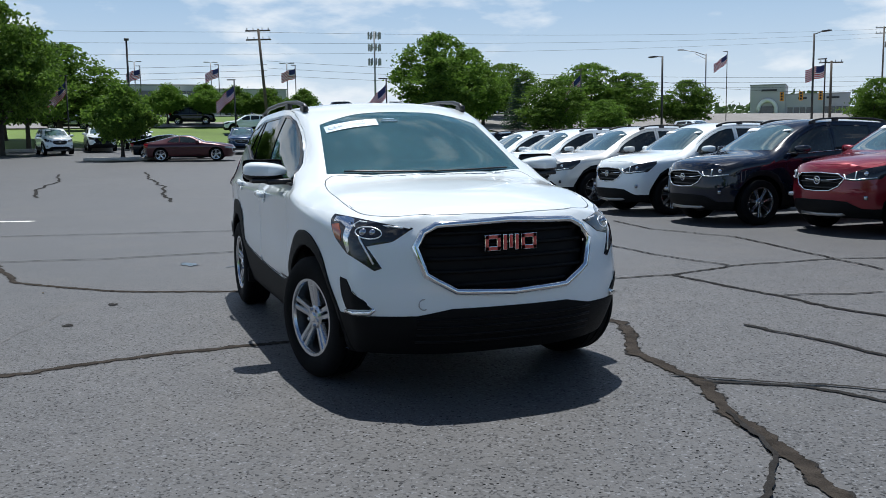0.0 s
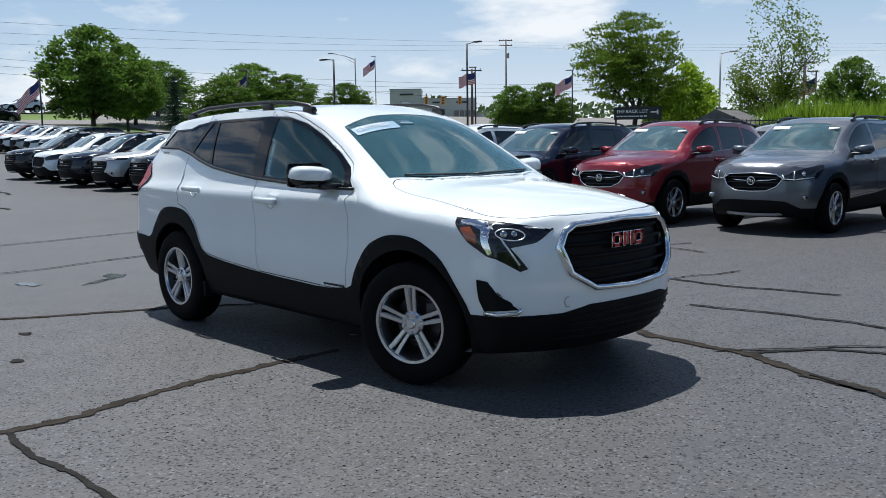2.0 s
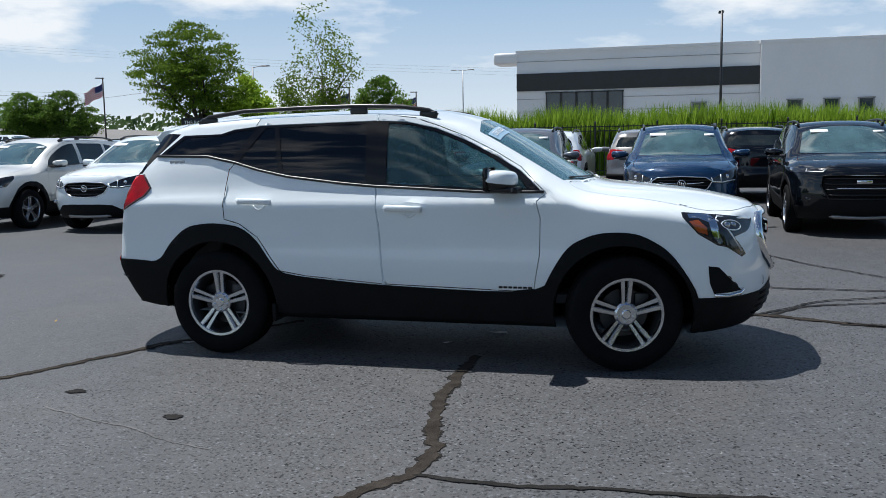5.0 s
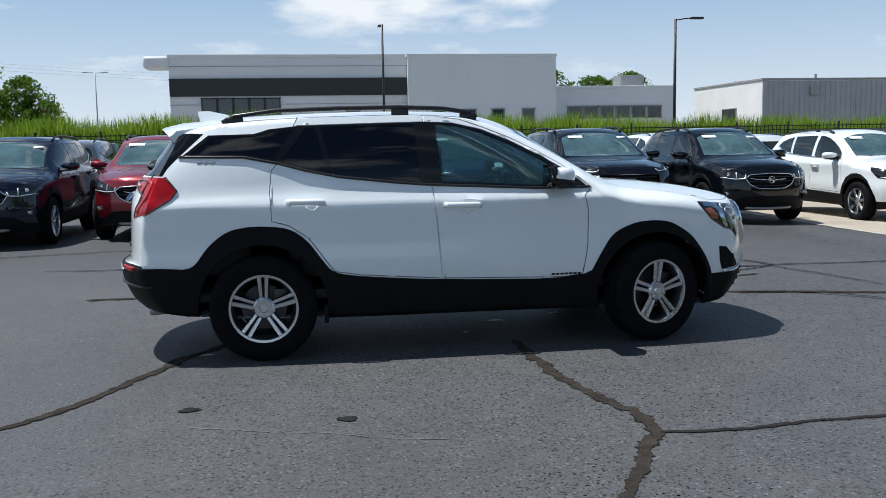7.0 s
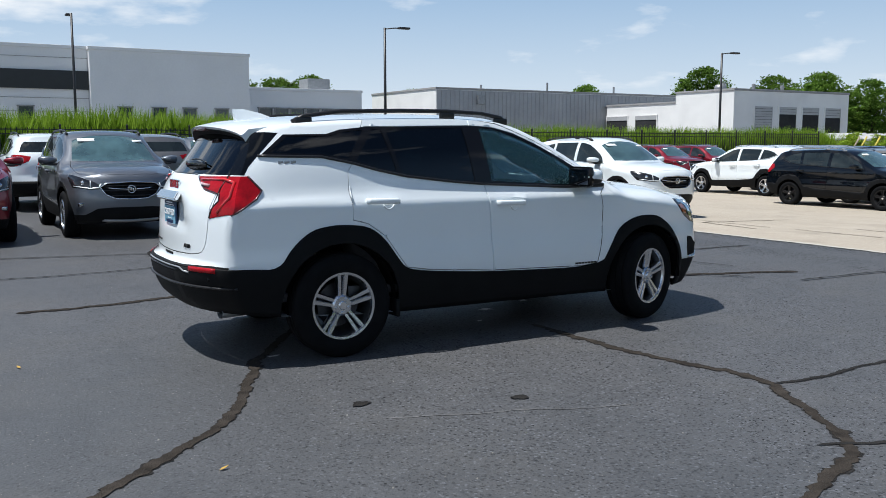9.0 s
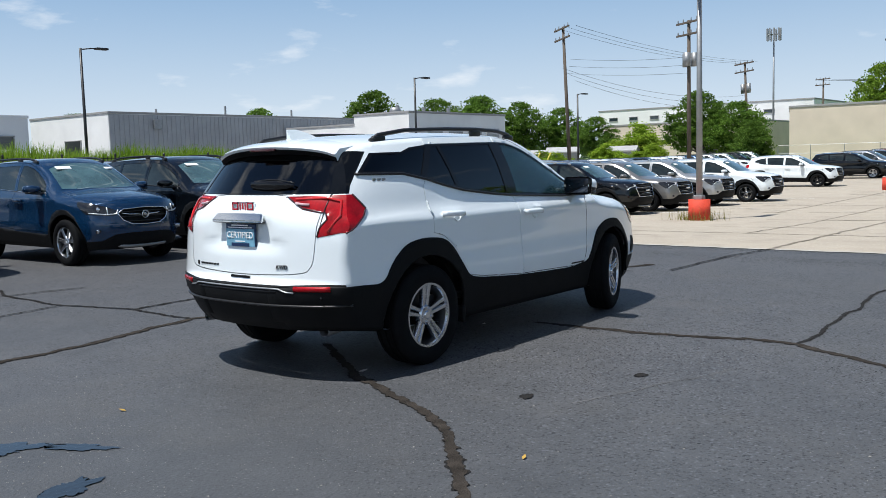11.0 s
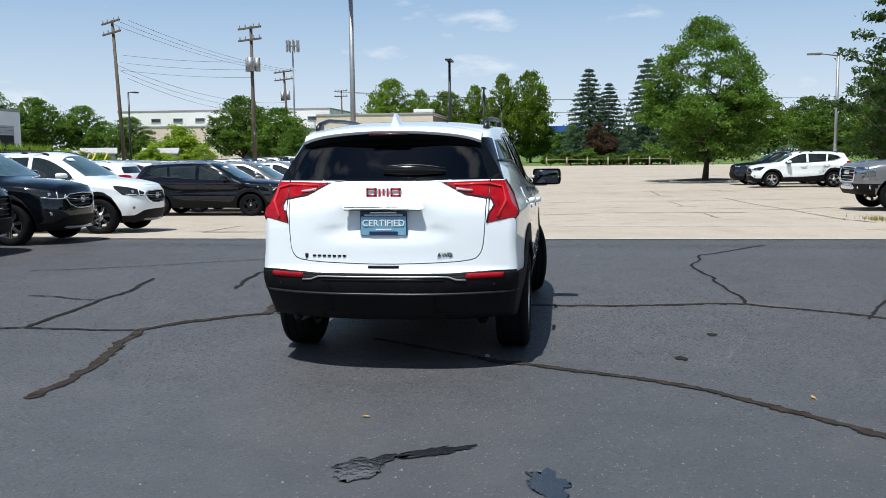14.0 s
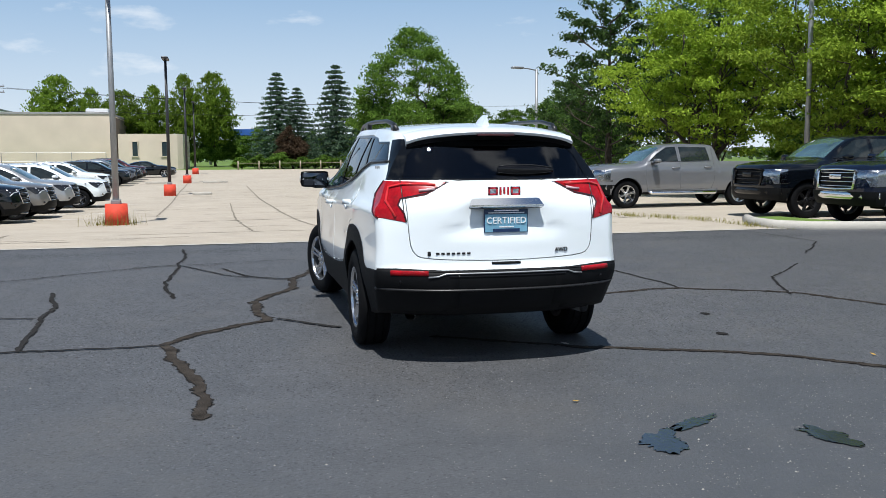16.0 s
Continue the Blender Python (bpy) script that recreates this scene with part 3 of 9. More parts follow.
    tube(ring, on_skin(tree, dense(P["grille"], 0.05, True), "x", 1, 0.004), s.get("ring_w", 0.018), s.get("ring_h", 0.022), n=8, closed=True, up=(1, 0, 0))
    add("grille_surround", ring, s.get("ring_mat", M_chrome), label="chrome grille surround" if s.get("ring_mat", M_chrome) is M_chrome else "")
    # opening panels
    for name, poly, axis, sel in (() if lite else P["panels"]):
        if axis == "y":
            cut(bm, poly, "y", both)
            for side in (right, left):
                add(name, thicken(gap(take(bm, poly, "y", side, True)), 0.0, 0.012), body_paint, angle=40)
        else:
            for _ in range(2 if detail else 0):
                poly = [(a[0] * (1 - t) + c[0] * t, a[1] * (1 - t) + c[1] * t) for a, c in zip(poly, poly[1:] + poly[:1]) for t in (0.2, 0.8)]
            add(name, thicken(gap(take(bm, poly, axis, sel)), 0.0, 0.012), body_paint, angle=40)
    for e in [v for v in bm.verts if not v.link_faces]:
        bm.verts.remove(e)
    add("body", bm, body_paint, angle=75 if detail else 40)
    # wheel wells and underbody
    liners = bmesh.new()
    for hx in hubs:
        for sg in (-1, 1):
            w = bmesh.new()
            n = 14
            prev = None
            for i in range(n + 1):
                a = radians(-6 + 192 * i / n)
                x, z = hx + (ra + 0.004) * math.cos(a), R + (ra + 0.004) * math.sin(a)
                cur = (w.verts.new((x, sg * (s["half"] - 0.085), z)), w.verts.new((x, sg * 0.5, z)))
                if prev:
                    w.faces.new((prev[0], cur[0], cur[1], prev[1]))
                prev = cur
            c = w.verts.new((hx, sg * 0.5, R))
            inner = [v for v in w.verts if abs(v.co.y - sg * 0.5) < 1e-4 and v is not c]
            for i in range(len(inner) - 1):
                w.faces.new((inner[i], inner[i + 1], c))
            if lite:
                join(liners, w)
            else:
                add("wheel_arch_liner", w, M_liner)
    if lite:
        add("wheel_arch_liner", liners, M_liner)
    else:
        liners.free()
    # wheels
    wm = wheel_meshes(R, s["rim_r"], s.get("spokes", 5), s.get("twin", True), s.get("rim_mat", M_alloy), 44 if detail else 14 if lite else 26)
    for i, hx in enumerate(hubs):
        for sg in (-1, 1):
            put_wheel(wm, root, hx, sg * s["wy"], R, s.get("steer", 0.0) if i == 1 else 0.0)
    # door mirrors
    mx, my, mz = s["mirror"]
    for sg in (-1, 1):
        b = bmesh.new()
        bmesh.ops.create_uvsphere(b, u_segments=16, v_segments=10, radius=1.0)
        for v in b.verts:
            x, y, z = v.co
            k = 0.75 + 0.25 * y
            v.co = (0.092 * math.copysign(abs(x) ** 0.7, x), 0.142 * math.copysign(abs(y) ** 0.75, y), 0.075 * k * math.copysign(abs(z) ** 0.7, z))
            v.co.x += -0.035 * abs(v.co.y) / 0.125
        bmesh.ops.scale(b, vec=(1, sg, 1), verts=b.verts)
        if sg < 0:
            bmesh.ops.reverse_faces(b, faces=b.faces)
        bmesh.ops.translate(b, vec=(mx, sg * my, mz), verts=b.verts)
        under = bmesh.new()
        if detail:
            bmesh.ops.bisect_plane(b, geom=b.verts[:] + b.edges[:] + b.faces[:], plane_co=(mx, sg * my, mz - 0.02), plane_no=(0.12, 0, 1))
            low = [f for f in b.faces if (f.calc_center_median() - Vector((mx, sg * my, mz - 0.02))).dot(Vector((0.12, 0, 1))) < 0]
            for f in low:
                under.faces.new([under.verts.new(v.co) for v in f.verts])
            bmesh.ops.remove_doubles(under, verts=under.verts, dist=1e-5)
            bmesh.ops.delete(b, geom=low, context="FACES")
        if lite:
            box(b, (mx + 0.03, sg * (my - 0.1), mz - 0.06), (0.12, 0.22, 0.035), bevel=0.012)
        cap = add("door_mirror", b, s.get("mirror_paint", body_paint))
        if detail:
            part("mirror_shell", under, M_trim, cap, "black lower mirror shell", smooth=True)
        else:
            under.free()
        if lite:
            continue
        b = bmesh.new()
        box(b, (mx + 0.03, sg * (my - 0.1), mz - 0.068), (0.12, 0.22, 0.035), bevel=0.012)
        box(b, (mx - 0.0, sg * (my + 0.0), mz - 0.06), (0.13, 0.2, 0.03), bevel=0.012)
        part("mirror_foot", b, M_trim, cap, smooth=True)
        if detail:
            b = bmesh.new()
            box(b, (mx - 0.086, sg * (my + 0.005), mz + 0.002), (0.03, 0.258, 0.146), bevel=0.03)
            part("mirror_surround", b, M_gloss, cap, "black mirror surround", smooth=True)
        b = bmesh.new()
        box(b, (mx - (0.102 if detail else 0.092), sg * my, mz), (0.008, 0.19 if not detail else 0.222, 0.105 if not detail else 0.118), bevel=0.003)
        part("mirror_glass", b, M_mirror, cap, smooth=True)
    # door handles
    for hxp, hz in (() if lite else s["handles"]):
        for sg in (-1, 1):
            p = on_skin(tree, [(hxp + 0.0, hz)], "y", sg, 0.0)[0]
            b = bmesh.new()
            pts = [(hxp - 0.125, p.y + sg * 0.004, hz), (hxp - 0.10, p.y + sg * 0.03, hz + 0.002), (hxp + 0.05, p.y + sg * 0.036, hz - 0.002), (hxp + 0.1, p.y + sg * 0.028, hz - 0.006), (hxp + 0.115, p.y + sg * 0.004, hz - 0.008)]
            tube(b, pts, 0.014, 0.021, n=8)
            h = add("door_handle", b, s.get("handle_mat", body_paint))
            b = bmesh.new()
            tube(b, on_skin(tree, arc(hxp + 0.035, hz - 0.015, 0.042, 200, 340, 8), "y", sg, 0.002), 0.006, 0.005, n=6)
            part("handle_cup", b, s.get("handle_mat", body_paint), h, smooth=True)
    # roof rails
    if "rails" in s:
        for sg in (-1, 1):
            b = bmesh.new()
            tube(b, [(x, sg * y, z) for x, y, z in s["rails"]], 0.017, 0.016, n=8)
            rail = add("roof_rail", b, s.get("rail_mat", M_trim))
            for i in (() if lite else (1, len(s["rails"]) // 2, len(s["rails"]) - 2)):
                x, y, z = s["rails"][i]
                b = bmesh.new()
                box(b, (x, sg * y, z - 0.03), (0.12, 0.035, 0.05), bevel=0.012)
                part("rail_foot", b, s.get("rail_mat", M_trim), rail, smooth=True)
    return tree


def scaled(poly, sx, sz, dx=0.0, dz=0.0):
    return [(u * sx + dx, v * sz + dz) for u, v in poly]


# ---- the white crossover that the camera goes round ----
HUB = 1.3625
TERR = dict(
    x0=-2.08, x1=2.0, belt=1.15, hubs=(-HUB, HUB), R=0.355, arch=0.425, rim_r=0.222, wy=0.785, half=0.9, nx=84, ns=40, nt=12,
    E=[(-2.1, 0.60, 1.49), (-1.9, 0.62, 1.535), (-1.6, 0.64, 1.572), (-1.1, 0.655, 1.602), (-0.4, 0.66, 1.615), (0.0, 0.65, 1.595), (0.2, 0.642, 1.55), (0.4, 0.65, 1.47), (0.6, 0.668, 1.37), (0.8, 0.692, 1.26), (1.0, 0.725, 1.145), (1.1, 0.745, 1.10), (1.25, 0.76, 1.075), (1.5, 0.768, 1.045), (1.75, 0.765, 1.0), (1.9, 0.755, 0.955), (2.0, 0.745, 0.92)],
    C=[(-2.1, 1.575), (-1.7, 1.62), (-1.2, 1.65), (-0.5, 1.665), (0.0, 1.655), (0.25, 1.612), (0.4, 1.56), (0.6, 1.455), (0.8, 1.335), (1.0, 1.215), (1.1, 1.165), (1.2, 1.14), (1.5, 1.11), (1.8, 1.07), (1.95, 1.03), (2.0, 1.005)],
    W=[(0.2, 0.80), (0.28, 0.845), (0.45, 0.885), (0.62, 0.907), (0.80, 0.895), (0.95, 0.899), (1.045, 0.905), (1.062, 0.884), (1.16, 0.838), (1.2, 0.826)],
    taper=[(-2.2, 0.915), (-1.9, 0.955), (-1.36, 0.99), (-0.6, 1.0), (0.9, 1.0), (1.36, 0.985), (1.75, 0.93), (2.05, 0.855)],
    bot=[(-2.2, 0.36), (-1.8, 0.31), (-0.95, 0.27), (0.95, 0.26), (1.75, 0.23), (2.1, 0.26)],
    fside=[(0.2, 1.88), (0.3, 1.93), (0.5, 1.99), (0.75, 1.97), (0.92, 1.92), (1.05, 1.86)],
    fmid=[(0.2, 2.08), (0.28, 2.19), (0.40, 2.26), (0.55, 2.275), (0.75, 2.26), (0.88, 2.235), (0.96, 2.19), (1.01, 2.12), (1.05, 2.06)],
    rside=[(0.3, -1.98), (0.45, -2.06), (0.62, -2.13), (0.66, -2.13), (0.9, -2.11), (1.1, -2.06), (1.25, -2.0), (1.4, -1.925), (1.5, -1.885), (1.56, -1.86)],
    rmid=[(0.3, -2.18), (0.42, -2.31), (0.60, -2.36), (0.655, -2.355), (0.67, -2.295), (0.85, -2.285), (1.05, -2.275), (1.21, -2.205), (1.24, -2.175), (1.47, -2.0), (1.52, -1.97), (1.59, -1.93)],
    mirror=(0.65, 0.985, 1.19), handles=((-1.06, 1.055), (-0.015, 1.01)), steer=16.0, detail=True, paint=M_white,
    rails=[(-1.60, 0.60, 1.585), (-1.52, 0.605, 1.625), (-1.25, 0.61, 1.66), (-0.8, 0.615, 1.672), (-0.4, 0.615, 1.674), (-0.1, 0.61, 1.662), (0.08, 0.60, 1.635), (0.14, 0.595, 1.60)],
    wind_mat=M_wind, rear_mat=M_priv, bars=5, bar_mat=M_plastic, head_mat=M_lampdark, ring_w=0.02, ring_h=0.032,
)
TERR["poly"] = dict(
    clad=[
        [(-1.81, 0.63), (-1.71, 0.775), (-1.58, 0.88), (-1.4, 0.908), (-1.18, 0.888), (-1.06, 0.80), (-0.97, 0.67), (-0.90, 0.58), (-0.71, 0.548), (-0.18, 0.505), (0.86, 0.472),
         (0.94, 0.635), (1.04, 0.785), (1.20, 0.855), (1.36, 0.865), (1.48, 0.845), (1.63, 0.755), (1.74, 0.61), (1.82, 0.46), (1.85, 0.1), (-2.6, 0.1), (-2.6, 0.655), (-2.0, 0.645)],
    ],
    rbump=[(-1, 0.660), (-0.72, 0.660), (-0.52, 0.652), (-0.44, 0.648), (0.44, 0.648), (0.52, 0.652), (0.72, 0.660), (1, 0.660), (1, 0.1), (-1, 0.1)],
    fbump=[(-1, 0.45), (-0.72, 0.462), (-0.5, 0.47), (-0.33, 0.505), (0.33, 0.505), (0.5, 0.47), (0.72, 0.462), (1, 0.45), (1, 0.1), (-1, 0.1)],
    tail=[(0.37, 1.225), (0.66, 1.232), (1.0, 1.232), (1.0, 0.99), (0.80, 0.99), (0.655, 0.962), (0.67, 1.02), (0.705, 1.075), (0.685, 1.115), (0.52, 1.145)],
    tail_x=-1.85,
    tail_side=[(-2.5, 1.3), (-1.96, 1.232), (-1.885, 1.14), (-1.93, 1.088), (-2.03, 1.028), (-2.12, 0.978), (-2.3, 0.93), (-2.5, 0.9)],
    head=[(0.50, 0.915), (0.62, 0.942), (0.74, 0.968), (0.95, 1.01), (0.95, 0.87), (0.82, 0.80), (0.69, 0.70), (0.655, 0.715), (0.715, 0.825), (0.60, 0.85)],
    head_x=1.6,
    head_side=[(1.69, 1.02), (1.71, 0.95), (1.80, 0.85), (2.06, 0.69), (2.5, 0.69), (2.5, 1.02)],
    dlo=[(-1.86, 1.365), (-1.46, 1.36), (-1.24, 1.315), (-1.06, 1.265), (-0.84, 1.22), (-0.46, 1.175), (-0.24, 1.155), (0.51, 1.115), (0.86, 1.115), (0.72, 1.235), (0.55, 1.335), (0.35, 1.435), (0.15, 1.515), (-0.05, 1.56), (-0.24, 1.57), (-1.09, 1.555), (-1.29, 1.535), (-1.39, 1.505), (-1.69, 1.50)],
    panes=[
        ([(-0.15, 1.166), (0.51, 1.128), (0.78, 1.128), (0.69, 1.222), (0.54, 1.318), (0.34, 1.418), (0.15, 1.497), (-0.04, 1.545), (-0.17, 1.555)], M_glasslight),
        ([(-0.88, 1.24), (-0.46, 1.187), (-0.29, 1.167), (-0.32, 1.555), (-0.95, 1.542)], M_priv),
        ([(-1.21, 1.325), (-1.06, 1.279), (-0.915, 1.246), (-0.985, 1.542), (-1.05, 1.54)], M_priv),
        ([(-1.81, 1.377), (-1.46, 1.372), (-1.27, 1.338), (-1.12, 1.535), (-1.28, 1.52), (-1.38, 1.492), (-1.67, 1.487)], M_priv),
    ],
    beltline=[(-1.88, 1.36), (-1.46, 1.352), (-1.24, 1.308), (-1.06, 1.258), (-0.84, 1.212), (-0.46, 1.167), (-0.24, 1.147), (0.51, 1.107), (0.88, 1.107)],
    wind=[(0.98, -0.665), (1.08, -0.4), (1.115, 0), (1.08, 0.4), (0.98, 0.665), (0.42, 0.57), (0.37, 0.3), (0.36, 0), (0.37, -0.3), (0.42, -0.57)],
    rglass=[(0.655, 1.248), (0.60, 1.40), (0.54, 1.462), (0, 1.468), (-0.54, 1.462), (-0.60, 1.40), (-0.655, 1.248)],
    pillar=[(-1.885, 1.355), (-1.72, 1.51), (-1.80, 1.515), (-2.3, 1.51), (-2.3, 1.238), (-1.985, 1.238), (-1.95, 1.29)],
    rsurround=[(0.78, 1.238), (0.76, 1.40), (0.68, 1.50), (0.4, 1.525), (0, 1.53), (-0.4, 1.525), (-0.68, 1.50), (-0.76, 1.40), (-0.78, 1.238)],
    grille=[(-0.50, 0.82), (-0.455, 0.895), (-0.385, 0.93), (0, 0.945), (0.385, 0.93), (0.455, 0.895), (0.50, 0.82), (0.455, 0.68), (0.31, 0.595), (0, 0.58), (-0.31, 0.595), (-0.455, 0.68)],
    panels=[
        ("rear_door", [(-1.10, 1.62), (-1.245, 1.31), (-1.285, 1.26), (-1.30, 1.13), (-1.29, 0.93), (-1.18, 0.9), (-1.05, 0.81), (-0.96, 0.68), (-0.89, 0.586), (-0.71, 0.556), (-0.165, 0.512), (-0.19, 0.87), (-0.22, 1.16), (-0.25, 1.62)], "y", None),
        ("front_door", [(-0.25, 1.62), (-0.22, 1.16), (-0.19, 0.87), (-0.165, 0.512), (0.82, 0.482), (0.86, 0.72), (0.865, 0.95), (0.84, 1.05), (0.90, 1.10), (0.72, 1.262), (0.55, 1.362), (0.35, 1.462), (0.15, 1.54), (0.0, 1.59)], "y", None),
        ("bonnet", [(0.98, -0.69), (1.3, -0.735), (1.68, -0.735), (1.86, -0.69), (2.03, -0.57), (2.14, -0.36), (2.18, 0), (2.14, 0.36), (2.03, 0.57), (1.86, 0.69), (1.68, 0.735), (1.3, 0.735), (0.98, 0.69), (1.1, 0.41), (1.135, 0), (1.1, -0.41)], "z", is_top),
        ("tailgate", [(0.66, 1.24), (0.645, 0.9), (0.63, 0.78), (0.57, 0.72), (0, 0.70), (-0.57, 0.72), (-0.63, 0.78), (-0.645, 0.9), (-0.66, 1.24)], "x", is_rear),
    ],
)
terr = thing("crossover", pose(0, 0, 0), "clean white compact crossover, chrome grille ring, wheels turned on asphalt", "car")
tree = build_car(TERR, terr)


def flat_text(words, size, m, mat, parent, name="lettering", label="", depth=0.002):
    b = text_bm(words, size, depth)
    bmesh.ops.transform(b, matrix=m, verts=b.verts)
    return part(name, b, mat, parent, label)


def hero_details(root):
    """Small parts of the white crossover: badges, plate, wipers, cabin, lamps' inner lines."""
    def add(name, b, m, parent=root, label=""):
        return part(name, b, m, parent, label, smooth=True)
    # badges front and rear: three chrome-edged red outlines in a row
    for zz, w, h, sg in ((0.835, 0.31, 0.080, 1), (1.163, 0.235, 0.054, -1)):
        base = on_skin(tree, [(0, zz)], "x", sg, 0.0)[0]
        x = base.x + sg * (0.0 if sg > 0 else 0.006)
        for k in (-1, 0, 1):
            bw, st = w / 3 * 0.84, h * 0.24
            strokes = [(0, h / 2 - st / 2, bw, st), (0, st / 2 - h / 2, bw, st)] if k else []
            strokes += [(sd * (bw / 2 - st / 2), 0, st, h) for sd in (-1, 1)]
            if not k:
                strokes.append((0, h * 0.06, st, h * 0.86))
            b, e = bmesh.new(), bmesh.new()
            for dy, dz, sy_, sz_ in strokes:
                box(b, (x, k * w / 3 + dy, zz + dz), (0.018, sy_ + 0.005, sz_ + 0.005), bevel=0.003)
                box(e, (x + sg * 0.008, k * w / 3 + dy, zz + dz), (0.006, sy_ - 0.002, sz_ - 0.002))
            part("enamel", e, M_redbadge, add("badge_block", b, M_chrome))
    # bright handle bar, number plate with lettering
    b = bmesh.new()
    bar = [(sg2 * w2, z2) for sg2 in (-1, 1) for w2, z2 in ((0.262, 1.066), (0.232, 1.120))]
    bar = [bar[0], bar[2], bar[3], bar[1]]
    vsb = [b.verts.new((-2.316 if v < 1.1 else -2.276, u, v)) for u, v in bar]
    b.faces.new(vsb[::-1])
    b.normal_update()
    thicken(b, 0.004, 0.03)
    bmesh.ops.bevel(b, geom=b.edges[:], offset=0.008, segments=2, affect="EDGES")
    add("tailgate_bar", b, M_chrome, label="bright chrome bar")
    # added dark lip that draws the dark lower edge of the chrome bar
    b = bmesh.new()
    box(b, (-2.284, 0, 1.058), (0.03, 0.50, 0.014), bevel=0.004)
    add("lamp_strip", b, M_trim, label="dark strip under the bar")
    b = bmesh.new()
    box(b, (-2.274, -0.003, 0.968), (0.012, 0.305, 0.155), bevel=0.004)
    plate = add("dealer_plate", b, M_darkblue, label="blue dealer plate with white lettering")
    b = bmesh.new()
    box(b, (-2.282, -0.003, 0.952), (0.004, 0.292, 0.118))
    part("plate_field", b, M_plateblue, plate)
    rx = Matrix(((0, 0, -1), (-1, 0, 0), (0, 1, 0))).to_4x4()
    flat_text("CERTIFIED", 0.060, Matrix.Translation((-2.287, -0.003, 0.968)) @ rx, M_paper, plate)
    b = bmesh.new()
    for z, y0, w, h in ((1.036, 0.0, 0.17, 0.008), (1.021, 0.0, 0.25, 0.006), (0.927, 0.0, 0.1, 0.007)):
        box(b, (-2.2845, y0 - 0.003, z), (0.003, w, h))
    part("plate_print", b, M_paper, plate)
    b = bmesh.new()
    box(b, (-2.2845, -0.003, 0.905), (0.004, 0.185, 0.022))
    part("plate_band", b, M_darkblue, plate)
    # plain bars for the model name, and the drive lettering
    for k in range(7):
        b = bmesh.new()
        box(b, on_skin(tree, [(0.46 - 0.034 * k, 0.758)], "x", -1, 0.002)[0], (0.006, 0.023, 0.013), bevel=0.0015)
        add("badge_bar", b, M_darkalloy)
    b = bmesh.new()
    box(b, on_skin(tree, [(0.515, 0.757)], "x", -1, 0.002)[0], (0.008, 0.022, 0.03), bevel=0.004)
    add("emblem", b, M_darkalloy)
    pa = on_skin(tree, [(-0.395, 0.765)], "x", -1, 0.004)[0]
    flat_text("AWD", 0.040, Matrix.Translation(pa) @ Matrix.Rotation(radians(10), 4, "Z") @ rx, M_darkalloy, root, "drive_badge", depth=0.003)
    for sg in (-1, 1):
        for k in range(7):
            b = bmesh.new()
            box(b, on_skin(tree, [(0.61 + 0.031 * k, 0.512)], "y", sg, 0.002)[0], (0.025, 0.006, 0.013), bevel=0.002)
            add("badge_bar", b, M_darkalloy)
        for k in range(3):
            b = bmesh.new()
            box(b, on_skin(tree, [(-1.74 + 0.042 * k, 1.318)], "y", sg, 0.001)[0], (0.036, 0.004, 0.022), bevel=0.0015)
            add("badge_bar", b, M_silver)
    # windscreen stickers
    def on_glass(name, x0, x1, y0, y1, mat, off):
        bb = bmesh.new()
        n = 10
        g = [[bb.verts.new(on_skin(tree, [(x0 + (x1 - x0) * i / 3, y0 + (y1 - y0) * j / n)], "z", 1, off)[0]) for j in range(n + 1)] for i in range(4)]
        for i in range(3):
            for j in range(n):
                bb.faces.new((g[i][j], g[i + 1][j], g[i + 1][j + 1], g[i][j + 1]))
        return add(name, thicken(bb, 0.0, 0.0015), mat)
    st = on_glass("windscreen_sticker", 0.47, 0.55, -0.555, -0.19, M_sticker, 0.003)
    st["label"] = "pale blue windscreen banner"
    n0 = on_skin(tree, [(0.505, -0.40)], "z", 1, 0.006)[0]
    n1 = on_skin(tree, [(0.53, -0.40)], "z", 1, 0.006)[0]
    n2 = on_skin(tree, [(0.505, -0.36)], "z", 1, 0.006)[0]
    ux, uy = (n2 - n0).normalized(), -(n1 - n0).normalized()
    uz = ux.cross(uy).normalized()
    mt = Matrix((ux, uy, uz)).transposed().to_4x4()
    flat_text("CERTIFIED", 0.058, Matrix.Translation(n0 + uz * 0.002) @ mt, M_paper, st, depth=0.001)
    b = bmesh.new()
    for k, w in ((0.485, 0.08), (0.505, 0.12)):
        p = on_skin(tree, [(k, -0.1)], "z", 1, 0.005)[0]
        box(b, p, (0.008, w, 0.004), rot=Matrix.Rotation(radians(30), 3, "Y"))
    add("sticker_print", b, M_sticker)
    # wipers
    for y0, y1 in ((0.55, -0.05), (-0.02, -0.56)):
        b = bmesh.new()
        tube(b, on_skin(tree, [(1.092 - 0.125 * ((y0 + (y1 - y0) * t) / 0.66) ** 2, y0 + (y1 - y0) * t) for t in np.linspace(0, 1, 8)], "z", 1, 0.008), 0.008, 0.006, n=6)
        add("wiper", b, M_trim)
    b = bmesh.new()
    prev = None
    for t in np.linspace(0, 1, 15):
        c = on_skin(tree, [(0.016 - 0.40 * t, 1.290 - 0.006 * t)], "x", -1, 0.016)[0]
        env = 0.25 + 0.75 * (1 - abs(2 * t - 0.75) ** 2.2) if t < 0.375 else 1 - 0.75 * ((t - 0.375) / 0.625) ** 2
        cur = [b.verts.new(c + Vector((-0.020 * env * math.cos(a), 0, 0.034 * env * math.sin(a) + 0.004 * math.cos(a)))) for a in np.linspace(0, 2 * math.pi, 11)[:-1]]
